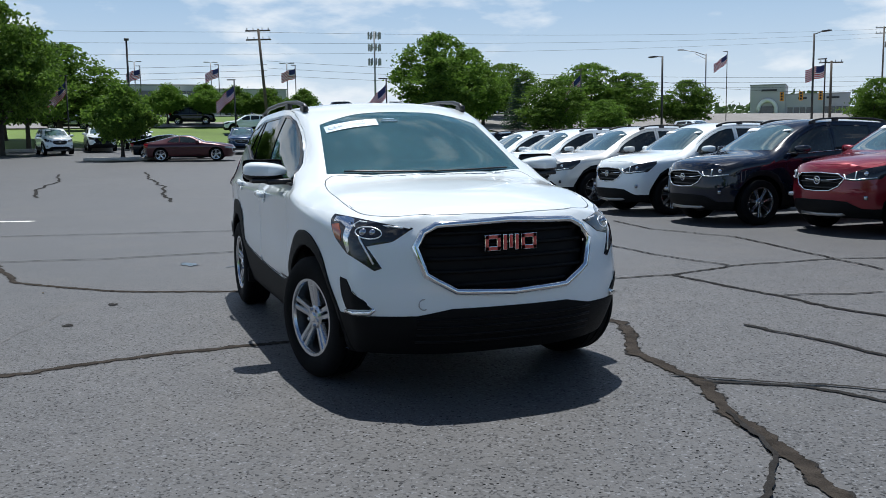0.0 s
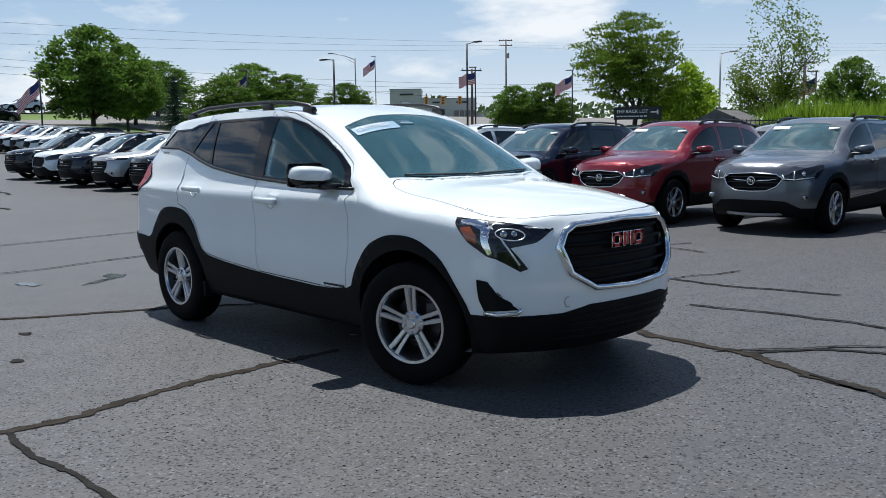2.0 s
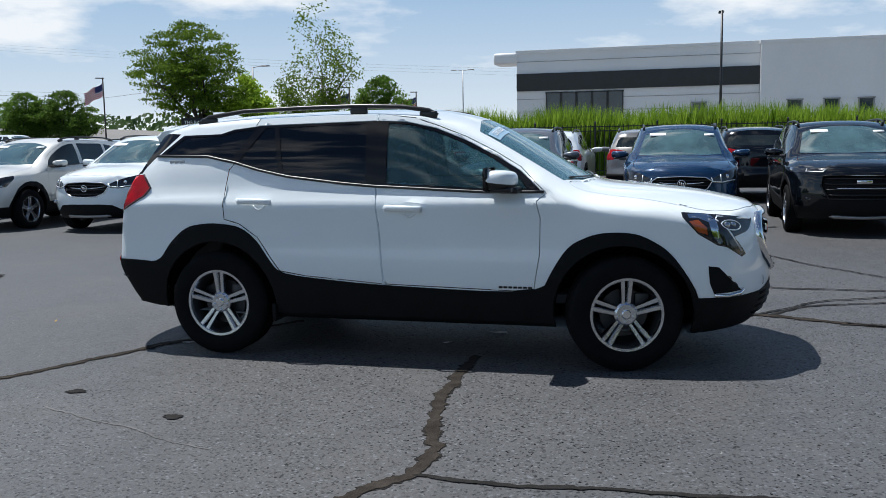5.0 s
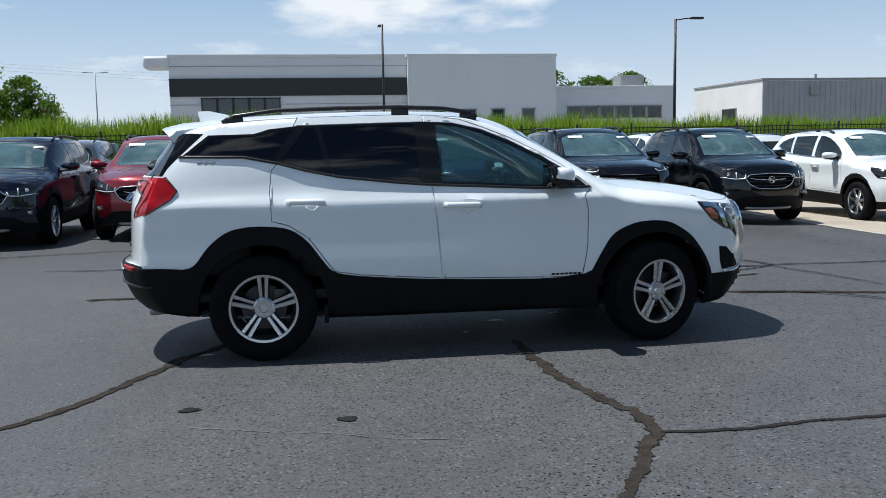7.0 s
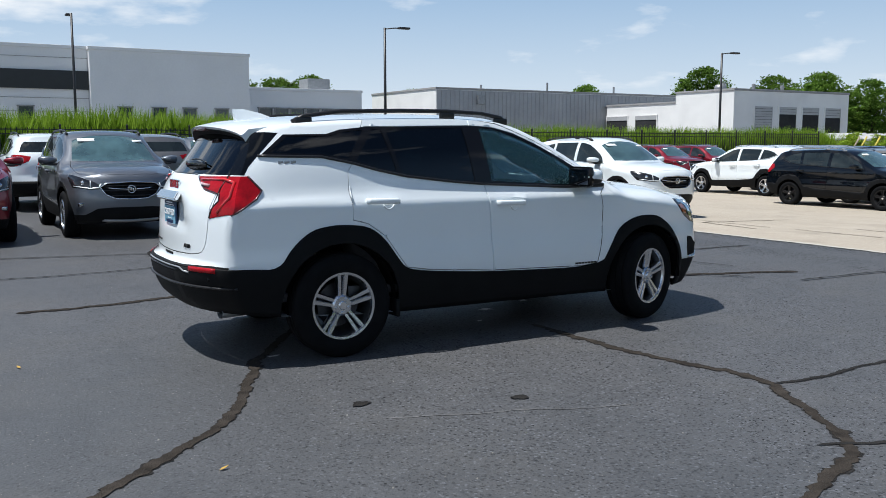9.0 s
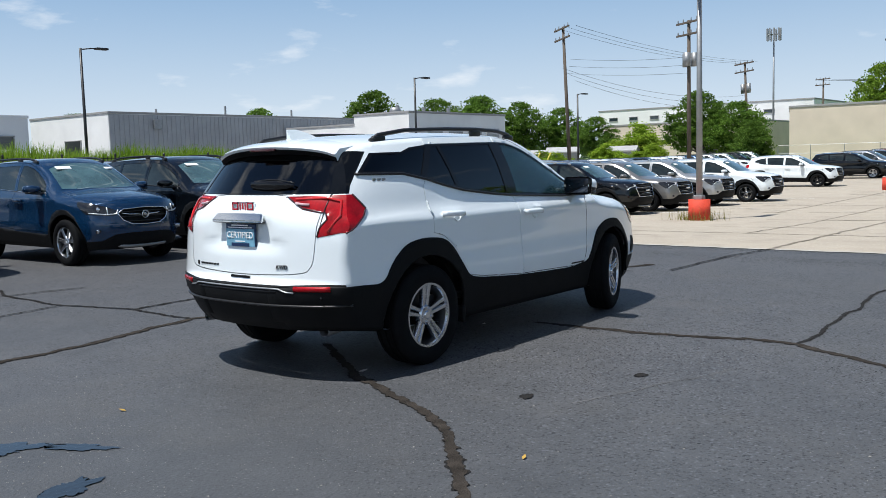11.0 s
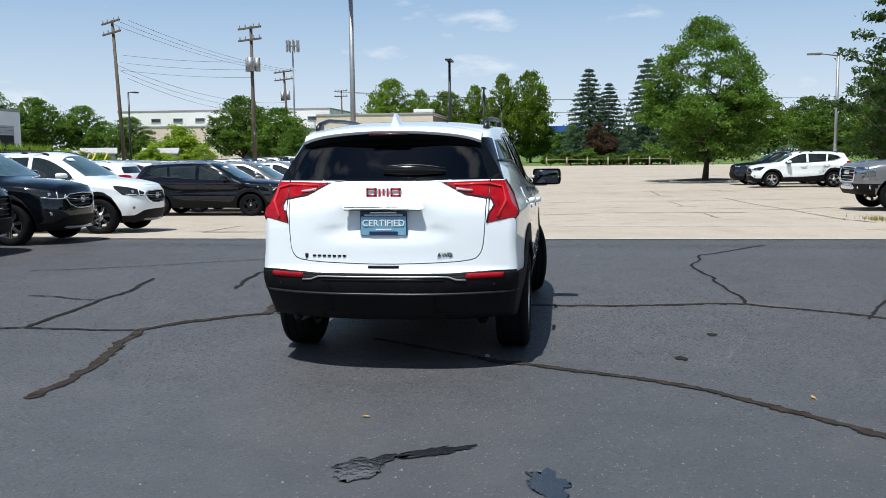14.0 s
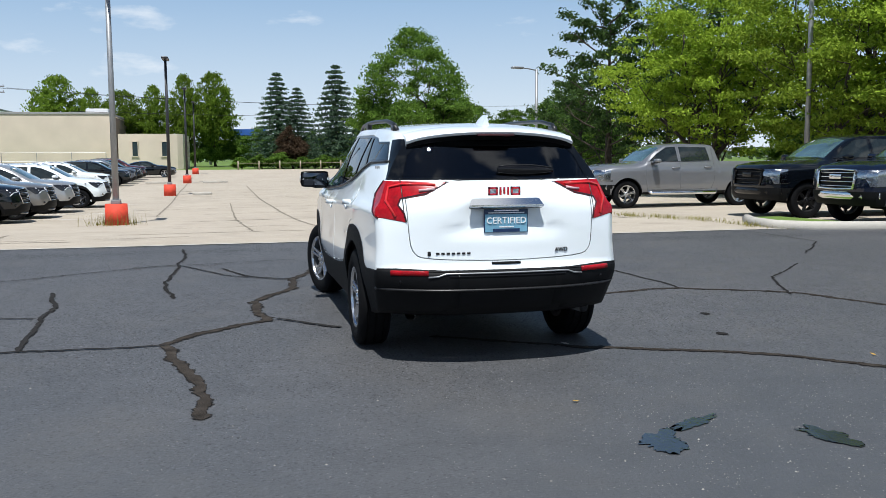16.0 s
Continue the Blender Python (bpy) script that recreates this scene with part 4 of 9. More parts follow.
        if prev:
            for i in range(10):
                b.faces.new((prev[i], cur[i], cur[(i + 1) % 10], prev[(i + 1) % 10]))
        else:
            b.faces.new(cur[::-1])
        prev = cur
    b.faces.new(prev)
    bmesh.ops.recalc_face_normals(b, faces=b.faces)
    wiper = add("rear_wiper", b, M_gloss, label="gloss black rear wiper housing")
    b = bmesh.new()
    tube(b, on_skin(tree, [(0.006 - 0.385 * t, 1.322 - 0.016 * abs(2 * t - 0.8) ** 2) for t in np.linspace(0, 1, 9)], "x", -1, 0.022), 0.004, 0.005, n=6)
    part("wiper_arm", b, M_trim, wiper, smooth=True)
    # third brake lamp, spoiler lip, antenna fin
    b = bmesh.new()
    box(b, (-2.046, 0, 1.538), (0.03, 0.26, 0.016), bevel=0.005)
    add("brake_lamp", b, M_darkred)
    # roof spoiler
    b = bmesh.new()
    secs = []
    for u in np.linspace(-1, 1, 25):
        y = 0.60 * u
        zt = on_skin(tree, [(-1.80, y)], "z", 1, 0.002)[0].z
        tip = -2.06 + 0.11 * u * u
        zz = 1.566 - 0.045 * u * u - 0.02 * u**8
        secs.append([b.verts.new(p) for p in ((-1.76, y, on_skin(tree, [(-1.76, y)], "z", 1, 0.001)[0].z), (-1.90, y, zt - 0.006), (tip + 0.02, y, zz + 0.004), (tip, y, zz - 0.006), (tip + 0.012, y, zz - 0.022), (-1.90, y, zz - 0.09))])
    belly = bmesh.new()
    for i in range(24):
        for k in range(5):
            b.faces.new((secs[i][k], secs[i + 1][k], secs[i + 1][k + 1], secs[i][k + 1]))
        belly.faces.new([belly.verts.new(Vector(v.co) - Vector((0.001, 0, 0.004))) for v in (secs[i][4], secs[i + 1][4], secs[i + 1][5], secs[i][5])])
    bmesh.ops.remove_doubles(belly, verts=belly.verts, dist=1e-4)
    add("spoiler_underside", thicken(belly, 0.0, 0.004), M_plastic)
    b.faces.new(secs[0])
    b.faces.new(secs[-1][::-1])
    bmesh.ops.recalc_face_normals(b, faces=b.faces)
    add("spoiler", b, M_white)
    b = bmesh.new()
    rows = []
    for x, w, h in ((-1.80, 0.028, 0.085), (-1.72, 0.034, 0.075), (-1.62, 0.026, 0.04), (-1.54, 0.008, 0.006)):
        z0 = on_skin(tree, [(x, 0)], "z", 1, 0.0)[0].z - 0.004
        rows.append([b.verts.new((x, -w, z0)), b.verts.new((x - 0.02 * (h > 0.05), -0.004, z0 + h)), b.verts.new((x - 0.02 * (h > 0.05), 0.004, z0 + h)), b.verts.new((x, w, z0))])
    for i in range(3):
        for k in range(3):
            b.faces.new((rows[i][k], rows[i][k + 1], rows[i + 1][k + 1], rows[i + 1][k]))
    b.faces.new(rows[0])
    b.faces.new(rows[-1][::-1])
    bmesh.ops.recalc_face_normals(b, faces=b.faces)
    add("antenna_fin", b, M_white)
    # rear reflectors, bumper groove, exhaust, tow cover, vents
    for sg in (-1, 1):
        b = bmesh.new()
        tube(b, on_skin(tree, [(sg * u, 0.633) for u in np.linspace(0.53, 0.76, 8)], "x", -1, 0.006), 0.008, 0.018, n=6)
        add("rear_reflector", b, M_taillens)
        b = bmesh.new()
        cyl(b, (-2.13, sg * 0.62, 0.335), (-1.8, sg * 0.55, 0.335), 0.036, n=14, caps=False)
        cyl(b, (-1.9, sg * 0.57, 0.335), (-1.88, sg * 0.10, 0.345), 0.028, n=10)
        add("exhaust_pipe", b, M_silver, label="bright steel exhaust pipe")
        b = skin_patch(tree, [(1.865, 0.655), (1.925, 0.648), (1.985, 0.585), (2.06, 0.50), (1.90, 0.486), (1.875, 0.55)], "y", sg, 0.005, 5)
        add("bumper_vent", thicken(b, 0.0, 0.01), M_plastic)
        b = bmesh.new()
        tube(b, on_skin(tree, [(1.90, 0.478), (1.98, 0.474), (2.05, 0.482), (2.07, 0.505)], "y", sg, 0.012), 0.008, 0.011, n=8)
        add("vent_trim", b, M_chrome)
        # headlamp inner light line, projector and amber marker
        b = bmesh.new()
        tube(b, on_skin(tree, [(sg * 0.60, 0.925), (sg * 0.715, 0.945), (sg * 0.745, 0.93), (sg * 0.735, 0.85), (sg * 0.69, 0.735)], "x", 1, 0.004), 0.006, 0.007, n=8, up=(1, 0, 0))
        tube(b, on_skin(tree, [(sg * 0.54, 0.918), (sg * 0.60, 0.926)], "x", 1, 0.006), 0.005, 0.006, n=6, up=(1, 0, 0))
        add("light_line", b, M_brightbar)
        b = bmesh.new()
        for u, r in ((0.715, 0.024), (0.675, 0.021)):
            p = on_skin(tree, [(sg * u, 0.893)], "x", 1, 0.0)[0]
            tmp = bmesh.new()
            bmesh.ops.create_uvsphere(tmp, u_segments=14, v_segments=8, radius=r)
            join(b, tmp, Matrix.Translation(p + Vector((-0.012, 0, 0))))
        add("projector_lens", b, M_reflector)
        b = bmesh.new()
        tube(b, on_skin(tree, [(sg * (0.695 + 0.056 * math.cos(a)), 0.892 + 0.03 * math.sin(a)) for a in np.linspace(0, 2 * math.pi, 17)[:-1]], "x", 1, 0.003), 0.004, 0.004, n=6, closed=True, up=(1, 0, 0))
        add("projector_ring", b, M_brightbar)
        b = skin_patch(tree, [(1.735, 0.966), (1.80, 0.968), (1.865, 0.955), (1.905, 0.925), (1.915, 0.87), (1.945, 0.80), (1.925, 0.785), (1.885, 0.84), (1.862, 0.915), (1.80, 0.940), (1.748, 0.942)], "y", sg, 0.005, 5)
        add("lamp_reflector", thicken(b, 0.0, 0.006), M_chrome)
        b = skin_patch(tree, [(1.748, 0.925), (1.80, 0.93), (1.85, 0.885), (1.855, 0.845), (1.80, 0.862)], "y", sg, 0.007)
        add("amber_marker", thicken(b, 0.0, 0.006), M_amber)
        # inner light bars of the tail lamps
        b = bmesh.new()
        tube(b, on_skin(tree, [(sg * 0.45, 1.205), (sg * 0.66, 1.21), (sg * 0.745, 1.19), (sg * 0.77, 1.10), (sg * 0.72, 1.0)], "x", -1, 0.007), 0.010, 0.012, n=6, up=(1, 0, 0))
        add("tail_light_bar", b, M_tailbar)
        b = bmesh.new()
        tube(b, on_skin(tree, [(sg * 0.46, 1.182), (sg * 0.51, 1.172), (sg * 0.56, 1.168)], "x", -1, 0.006), 0.010, 0.013, n=6, up=(1, 0, 0))
        add("reverse_lamp", b, M_reverse)
        b = bmesh.new()
        tube(b, on_skin(tree, dense([(-1.965, 1.232), (-1.89, 1.14), (-1.932, 1.088), (-2.03, 1.028), (-2.10, 0.988)], 0.03), "y", sg, 0.002), 0.007, 0.009, n=6, up=(0, sg, 0))
        add("lamp_edge", b, M_darkred)
        b = bmesh.new()
        tube(b, on_skin(tree, dense([(sg * 0.38, 1.219), (sg * 0.52, 1.15), (sg * 0.68, 1.118), (sg * 0.70, 1.075), (sg * 0.665, 1.02), (sg * 0.655, 0.967)], 0.03), "x", -1, 0.002), 0.006, 0.007, n=6, up=(1, 0, 0))
        add("lamp_edge", b, M_darkred)
        b = bmesh.new()
        tube(b, on_skin(tree, [(sg * 0.668, 1.245), (sg * 0.667, 1.15), (sg * 0.664, 1.0)], "x", -1, 0.006), 0.004, 0.004, n=6)
        add("lens_split", b, M_trim)
        # mud flaps
        b = bmesh.new()
        box(b, (-0.95, sg * 0.80, 0.30), (0.03, 0.18, 0.12), bevel=0.01)
        add("mud_flap", b, M_plastic)
    b = bmesh.new()
    tube(b, on_skin(tree, [(u, 0.522) for u in np.linspace(-0.84, 0.84, 21)], "x", -1, 0.006), 0.016, 0.009, n=8)
    add("bumper_ledge", b, M_trim)
    b = bmesh.new()
    strip = [(-0.53, 0.608), (-0.47, 0.612), (-0.42, 0.630)] + [(u, 0.632) for u in np.linspace(-0.36, 0.36, 10)] + [(0.42, 0.630), (0.47, 0.612), (0.53, 0.608)]
    tube(b, on_skin(tree, strip, "x", -1, 0.006), 0.008, 0.006, n=6)
    add("bumper_strip", b, M_silver, label="thin grey metallic strip")
    b = bmesh.new()
    tube(b, on_skin(tree, [(u, 0.612) for u in np.linspace(-0.40, 0.40, 11)], "x", -1, 0.003), 0.008, 0.008, n=6)
    add("bumper_groove", b, M_gloss)
    b = bmesh.new()
    tube(b, on_skin(tree, [(u, 0.688) for u in np.linspace(-0.10, 0.10, 7)], "x", -1, 0.0), 0.006, 0.009, n=6)
    add("release_recess", b, M_plastic)
    for sg in (-1, 1):
        b = bmesh.new()
        p = on_skin(tree, [(sg * 0.70, 0.575)], "x", -1, 0.001)[0]
        cyl(b, p, p + Vector((-0.008, 0, 0)), 0.012, n=10)
        add("parking_sensor", b, M_gloss)
    b = bmesh.new()
    for z in (0.33, 0.37, 0.41, 0.45):
        tube(b, on_skin(tree, [(u, z) for u in np.linspace(-0.5, 0.5, 11)], "x", 1, 0.009), 0.008, 0.008, n=6)
    add("lower_intake", b, M_grille)
    b = bmesh.new()
    p = on_skin(tree, [(-0.47, 0.53)], "x", 1, 0.001)[0]
    tube(b, [p + Vector((0.0, 0.028 * math.cos(a), 0.028 * math.sin(a))) for a in np.linspace(0, 2 * math.pi, 14)[:-1]], 0.003, 0.003, n=5, closed=True, up=(1, 0, 0))
    add("tow_cover", b, M_silver)
    # underbody and cabin
    b = bmesh.new()
    box(b, (0, 0, 0.33), (3.7, 1.1, 0.1), bevel=0.02)
    box(b, (0.0, 0, 0.25), (2.6, 0.5, 0.1), bevel=0.02)
    add("underbody", b, M_liner)
    b = bmesh.new()
    box(b, (0.86, 0, 0.93), (0.5, 1.45, 0.26), bevel=0.06)
    box(b, (0.55, 0, 0.75), (0.3, 0.26, 0.4), bevel=0.03)
    add("dashboard", b, M_dash)
    b = bmesh.new()
    ring = [Vector((0.50 + 0.055 * math.sin(a), 0.37 + 0.185 * math.cos(a), 1.0 + 0.175 * math.sin(a))) for a in np.linspace(0, 2 * math.pi, 25)[:-1]]
    tube(b, ring, 0.014, 0.014, n=8, closed=True, up=(1, 0, 0))
    tube(b, [(0.50, 0.2, 1.0), (0.51, 0.37, 0.98), (0.50, 0.54, 1.0)], 0.02, 0.012, n=6)
    tube(b, [(0.51, 0.37, 0.98), (0.75, 0.37, 0.9)], 0.03, 0.03, n=8)
    add("steering_wheel", b, M_trim)
    for x, ys in ((-0.15, (0.37, -0.37)), (-1.05, (0.45, 0.0, -0.45))):
        for y in ys:
            w = 0.5 if x > -0.5 else 0.44
            b = bmesh.new()
            box(b, (x + 0.18, y, 0.62), (0.52, w, 0.2), bevel=0.06)
            box(b, (x - 0.12, y, 0.93), (0.16, w, 0.62), rot=Matrix.Rotation(radians(-14), 3, "Y"), bevel=0.06)
            box(b, (x - 0.22, y, 1.32), (0.1, 0.26, 0.17), rot=Matrix.Rotation(radians(-8), 3, "Y"), bevel=0.04)
            add("car_seat", b, M_seat)
    for sg in (-1, 1):
        b = bmesh.new()
        box(b, (0.02, sg * 0.80, 0.80), (1.6, 0.06, 0.6), bevel=0.03)
        add("door_lining", b, M_dash)
    b = bmesh.new()
    box(b, (-0.3, 0, 0.42), (3.2, 1.5, 0.06), bevel=0.01)
    box(b, (-1.75, 0, 0.8), (0.6, 1.3, 0.5), bevel=0.03)
    add("cabin_floor", b, M_seat)
    b = bmesh.new()
    box(b, (0.36, 0, 1.50), (0.05, 0.24, 0.07), bevel=0.02)
    add("inner_mirror", b, M_trim)


hero_details(terr)


# ---- lie of the land ----
_rise = curve_fn([(-500, 6.0), (-160, 6.0), (-103, 5.0), (-78, 2.5), (-59.5, 1.2), (-43, 0.62), (-30, 0.2), (-18, 0.0), (4.5, 0.0), (8.6, -0.07), (12, -0.17), (16.4, -0.31), (22, -0.37), (36, -0.40), (50, -0.38), (62, -0.28), (77, -0.05), (92, 0.18), (120, 0.4), (500, 0.6)])


def gz(x, y=4.0):
    """Height of the ground: the concrete lot lies lower and tilts up towards -y, the far end rises."""
    k = min(max((x - 7) / 8, 0), 1) * min(max((80 - x) / 20, 0), 1)
    return _rise(x) + 0.012 * min(max(4 - y, 0), 16) * k


# ---- parked cars ----
def variant(sx, sy, sz, **kw):
    """A parked car's spec: the crossover's curves stretched, with its own face and windows."""
    s = {}
    for k in ("E",):
        s[k] = [(x * sx, y * sy, z * sz) for x, y, z in TERR[k]]
    for k in ("C", "bot"):
        s[k] = [(x * sx, z * sz) for x, z in TERR[k]]
    s["W"] = [(z * sz, y * sy) for z, y in TERR["W"]]
    s["taper"] = [(x * sx, f) for x, f in TERR["taper"]]
    for k in ("fside", "fmid", "rside", "rmid"):
        s[k] = [(z * sz, x * sx) for z, x in TERR[k]]
    s.update(x0=TERR["x0"] * sx, x1=TERR["x1"] * sx, belt=1.15 * sz, hubs=(-HUB * sx, HUB * sx), R=0.355, arch=0.425, rim_r=0.235, wy=0.785 * sy, half=0.9 * sy, nx=52, ns=20, nt=9,
             mirror=(0.66 * sx, 0.985 * sy, 1.18 * sz), handles=((-1.02 * sx, 1.04 * sz), (-0.02 * sx, 1.0 * sz)), paint=M_white, wind_mat=M_carwind, rear_mat=M_carglass, bars=3,
             head_mat=M_lampdark, rails=[(x * sx, y * sy, z * sz) for x, y, z in TERR["rails"]], ring_w=0.010, ring_h=0.014)

    def q(pts):
        return scaled(pts, sx, sz)

    def fq(pts):
        return scaled(pts, sy, sz)
    T = TERR["poly"]
    s["poly"] = dict(
        clad=[q(T["clad"][0])], rbump=fq([(-1, 0.6), (1, 0.6), (1, 0.1), (-1, 0.1)]), fbump=fq(kw.pop("fbump", [(-1, 0.42), (-0.66, 0.43), (-0.52, 0.545), (-0.3, 0.56), (0.3, 0.56), (0.52, 0.545), (0.66, 0.43), (1, 0.42), (1, 0.1), (-1, 0.1)])),
        tail=fq([(0.44, 1.16), (0.66, 1.2), (1.0, 1.2), (1.0, 0.94), (0.72, 0.96), (0.5, 1.06)]), tail_x=-1.7 * sx, tail_side=q([(-2.5, 1.3), (-1.93, 1.2), (-1.9, 1.08), (-2.05, 0.95), (-2.5, 0.9)]),
        head=fq(kw.pop("head")), head_x=1.5 * sx, head_side=q([(1.62, 1.05), (1.70, 0.92), (1.85, 0.80), (2.06, 0.66), (2.5, 0.66), (2.5, 1.05)]),
        dlo=q(T["dlo"]),
        panes=[(q([(-0.15, 1.152), (0.45, 1.125), (0.80, 1.125), (0.69, 1.225), (0.54, 1.318), (0.34, 1.418), (0.15, 1.497), (-0.04, 1.54), (-0.16, 1.545)]), M_carglass),
               (q([(-1.0, 1.205), (-0.6, 1.178), (-0.25, 1.158), (-0.26, 1.548), (-1.05, 1.535)]), M_carglass),
               (q([(-1.68, 1.36), (-1.4, 1.25), (-1.08, 1.212), (-1.13, 1.53), (-1.35, 1.5), (-1.56, 1.44)]), M_carglass)],
        beltline=q([(-1.72, 1.36), (-1.42, 1.238), (-1.08, 1.2), (-0.6, 1.167), (-0.2, 1.145), (0.45, 1.115), (0.84, 1.112)]),
        wind=[(x * sx, y * sy) for x, y in T["wind"]], rglass=fq(T["rglass"]), grille=fq(kw.pop("grille")),
        panels=[("rear_door", q([(-1.07, 1.60), (-1.06, 1.2), (-1.12, 0.98), (-1.02, 0.80), (-0.9, 0.586), (-0.21, 0.53), (-0.2, 0.87), (-0.2, 1.16), (-0.21, 1.60)]), "y", None),
                ("front_door", q([(-0.21, 1.60), (-0.2, 1.16), (-0.2, 0.87), (-0.21, 0.53), (0.82, 0.5), (0.86, 0.72), (0.865, 0.95), (0.85, 1.09), (0.72, 1.262), (0.55, 1.362), (0.35, 1.462), (0.15, 1.54), (0.0, 1.585)]), "y", None),
                ("bonnet", [(x * sx, y * sy) for x, y in T["panels"][2][1]], "z", is_top), ("tailgate", fq([(0.66, 1.24), (0.64, 0.8), (0.6, 0.68), (-0.6, 0.68), (-0.64, 0.8), (-0.66, 1.24)]), "x", is_rear)])
    s.update(kw)
    return s


HEAD_A = [(0.44, 0.825), (0.58, 0.895), (0.78, 0.97), (1.0, 1.01), (1.0, 0.865), (0.80, 0.785), (0.60, 0.755), (0.47, 0.765)]
HEAD_B = [(0.46, 0.93), (0.64, 0.955), (1.0, 0.99), (1.0, 0.90), (0.7, 0.90), (0.5, 0.895)]
HEAD_C = [(0.54, 0.93), (0.64, 0.955), (1.0, 0.99), (1.0, 0.80), (0.78, 0.76), (0.68, 0.84), (0.56, 0.86)]
GRILLE_A = [(-0.45, 0.79), (-0.36, 0.85), (0, 0.868), (0.36, 0.85), (0.45, 0.79), (0.38, 0.685), (0.24, 0.62), (0, 0.61), (-0.24, 0.62), (-0.38, 0.685)]
GRILLE_B = [(-0.50, 0.86), (0, 0.885), (0.50, 0.86), (0.52, 0.72), (0.42, 0.54), (-0.42, 0.54), (-0.52, 0.72)]
GRILLE_C = [(-0.50, 0.95), (0, 0.965), (0.50, 0.95), (0.52, 0.80), (0.45, 0.57), (-0.45, 0.57), (-0.52, 0.80)]
ENC = variant(0.935, 0.965, 0.995, head=HEAD_A, grille=GRILLE_A, spokes=7, belt_mat=M_chrome, fbump=[(-1, 0.37), (-0.66, 0.38), (-0.50, 0.475), (-0.3, 0.49), (0.3, 0.49), (0.50, 0.475), (0.66, 0.38), (1, 0.37), (1, 0.1), (-1, 0.1)], rails=TERR["rails"] and [(x * 0.935, y * 0.965, z * 0.99) for x, y, z in TERR["rails"]])
EQX = variant(1.0, 1.0, 0.99, head=HEAD_A, grille=GRILLE_B, bars=4)
BLZ = variant(1.05, 1.05, 1.0, head=HEAD_B, grille=GRILLE_B, bars=4, ring_mat=M_gloss, paint=M_black)
ACD = variant(1.06, 1.05, 1.03, head=HEAD_C, grille=GRILLE_C, bars=4, rail_mat=M_chrome)
LITE = variant(1.0, 1.0, 1.0, head=HEAD_A, grille=GRILLE_B, nx=36, ns=16, nt=7, lite=True)
PICK = dict(
    x0=-2.98, x1=2.62, belt=1.33, hubs=(-1.87, 1.87), R=0.41, arch=0.49, rim_r=0.265, wy=0.87, half=1.0, nx=84, ns=20, nt=9, crown=4.0, pend=5.0, bulge=0.01, twin=True, spokes=6,
    E=[(-3.0, 0.92, 1.36), (-1.35, 0.92, 1.38), (-1.17, 0.915, 1.385), (-1.06, 0.74, 1.80), (-0.95, 0.725, 1.855), (0.0, 0.72, 1.88), (0.45, 0.72, 1.85), (0.8, 0.74, 1.70), (1.15, 0.80, 1.46), (1.32, 0.85, 1.33), (1.6, 0.89, 1.26), (2.3, 0.90, 1.23), (2.62, 0.89, 1.16)],
    C=[(-3.0, 1.33), (-1.35, 1.34), (-1.17, 1.35), (-1.06, 1.84), (-0.85, 1.905), (0.1, 1.92), (0.45, 1.89), (0.8, 1.75), (1.15, 1.52), (1.38, 1.37), (1.6, 1.34), (2.3, 1.30), (2.62, 1.23)],
    W=[(0.3, 0.88), (0.45, 0.97), (0.7, 1.02), (1.05, 1.025), (1.2, 1.01), (1.33, 0.96), (1.4, 0.94)],
    taper=[(-3.1, 0.985), (2.0, 1.0), (2.8, 0.93)], bot=[(-3.1, 0.5), (-1.3, 0.42), (1.3, 0.40), (2.7, 0.42)],
    fside=[(0.35, 2.52), (0.6, 2.60), (1.0, 2.60), (1.25, 2.5)], fmid=[(0.35, 2.68), (0.55, 2.80), (0.75, 2.82), (1.05, 2.80), (1.2, 2.72), (1.26, 2.6)],
    rside=[(0.4, -2.9), (1.4, -2.93)], rmid=[(0.4, -2.95), (0.6, -3.04), (0.75, -3.04), (0.8, -2.97), (1.4, -2.97)],
    mirror=(1.02, 1.16, 1.40), handles=((-0.75, 1.20), (0.32, 1.19)), paint=M_grey, wind_mat=M_carwind, rear_mat=M_carglass, bars=4, bar_mat=M_chrome, head_mat=M_reflector, ring_w=0.02, ring_h=0.02)
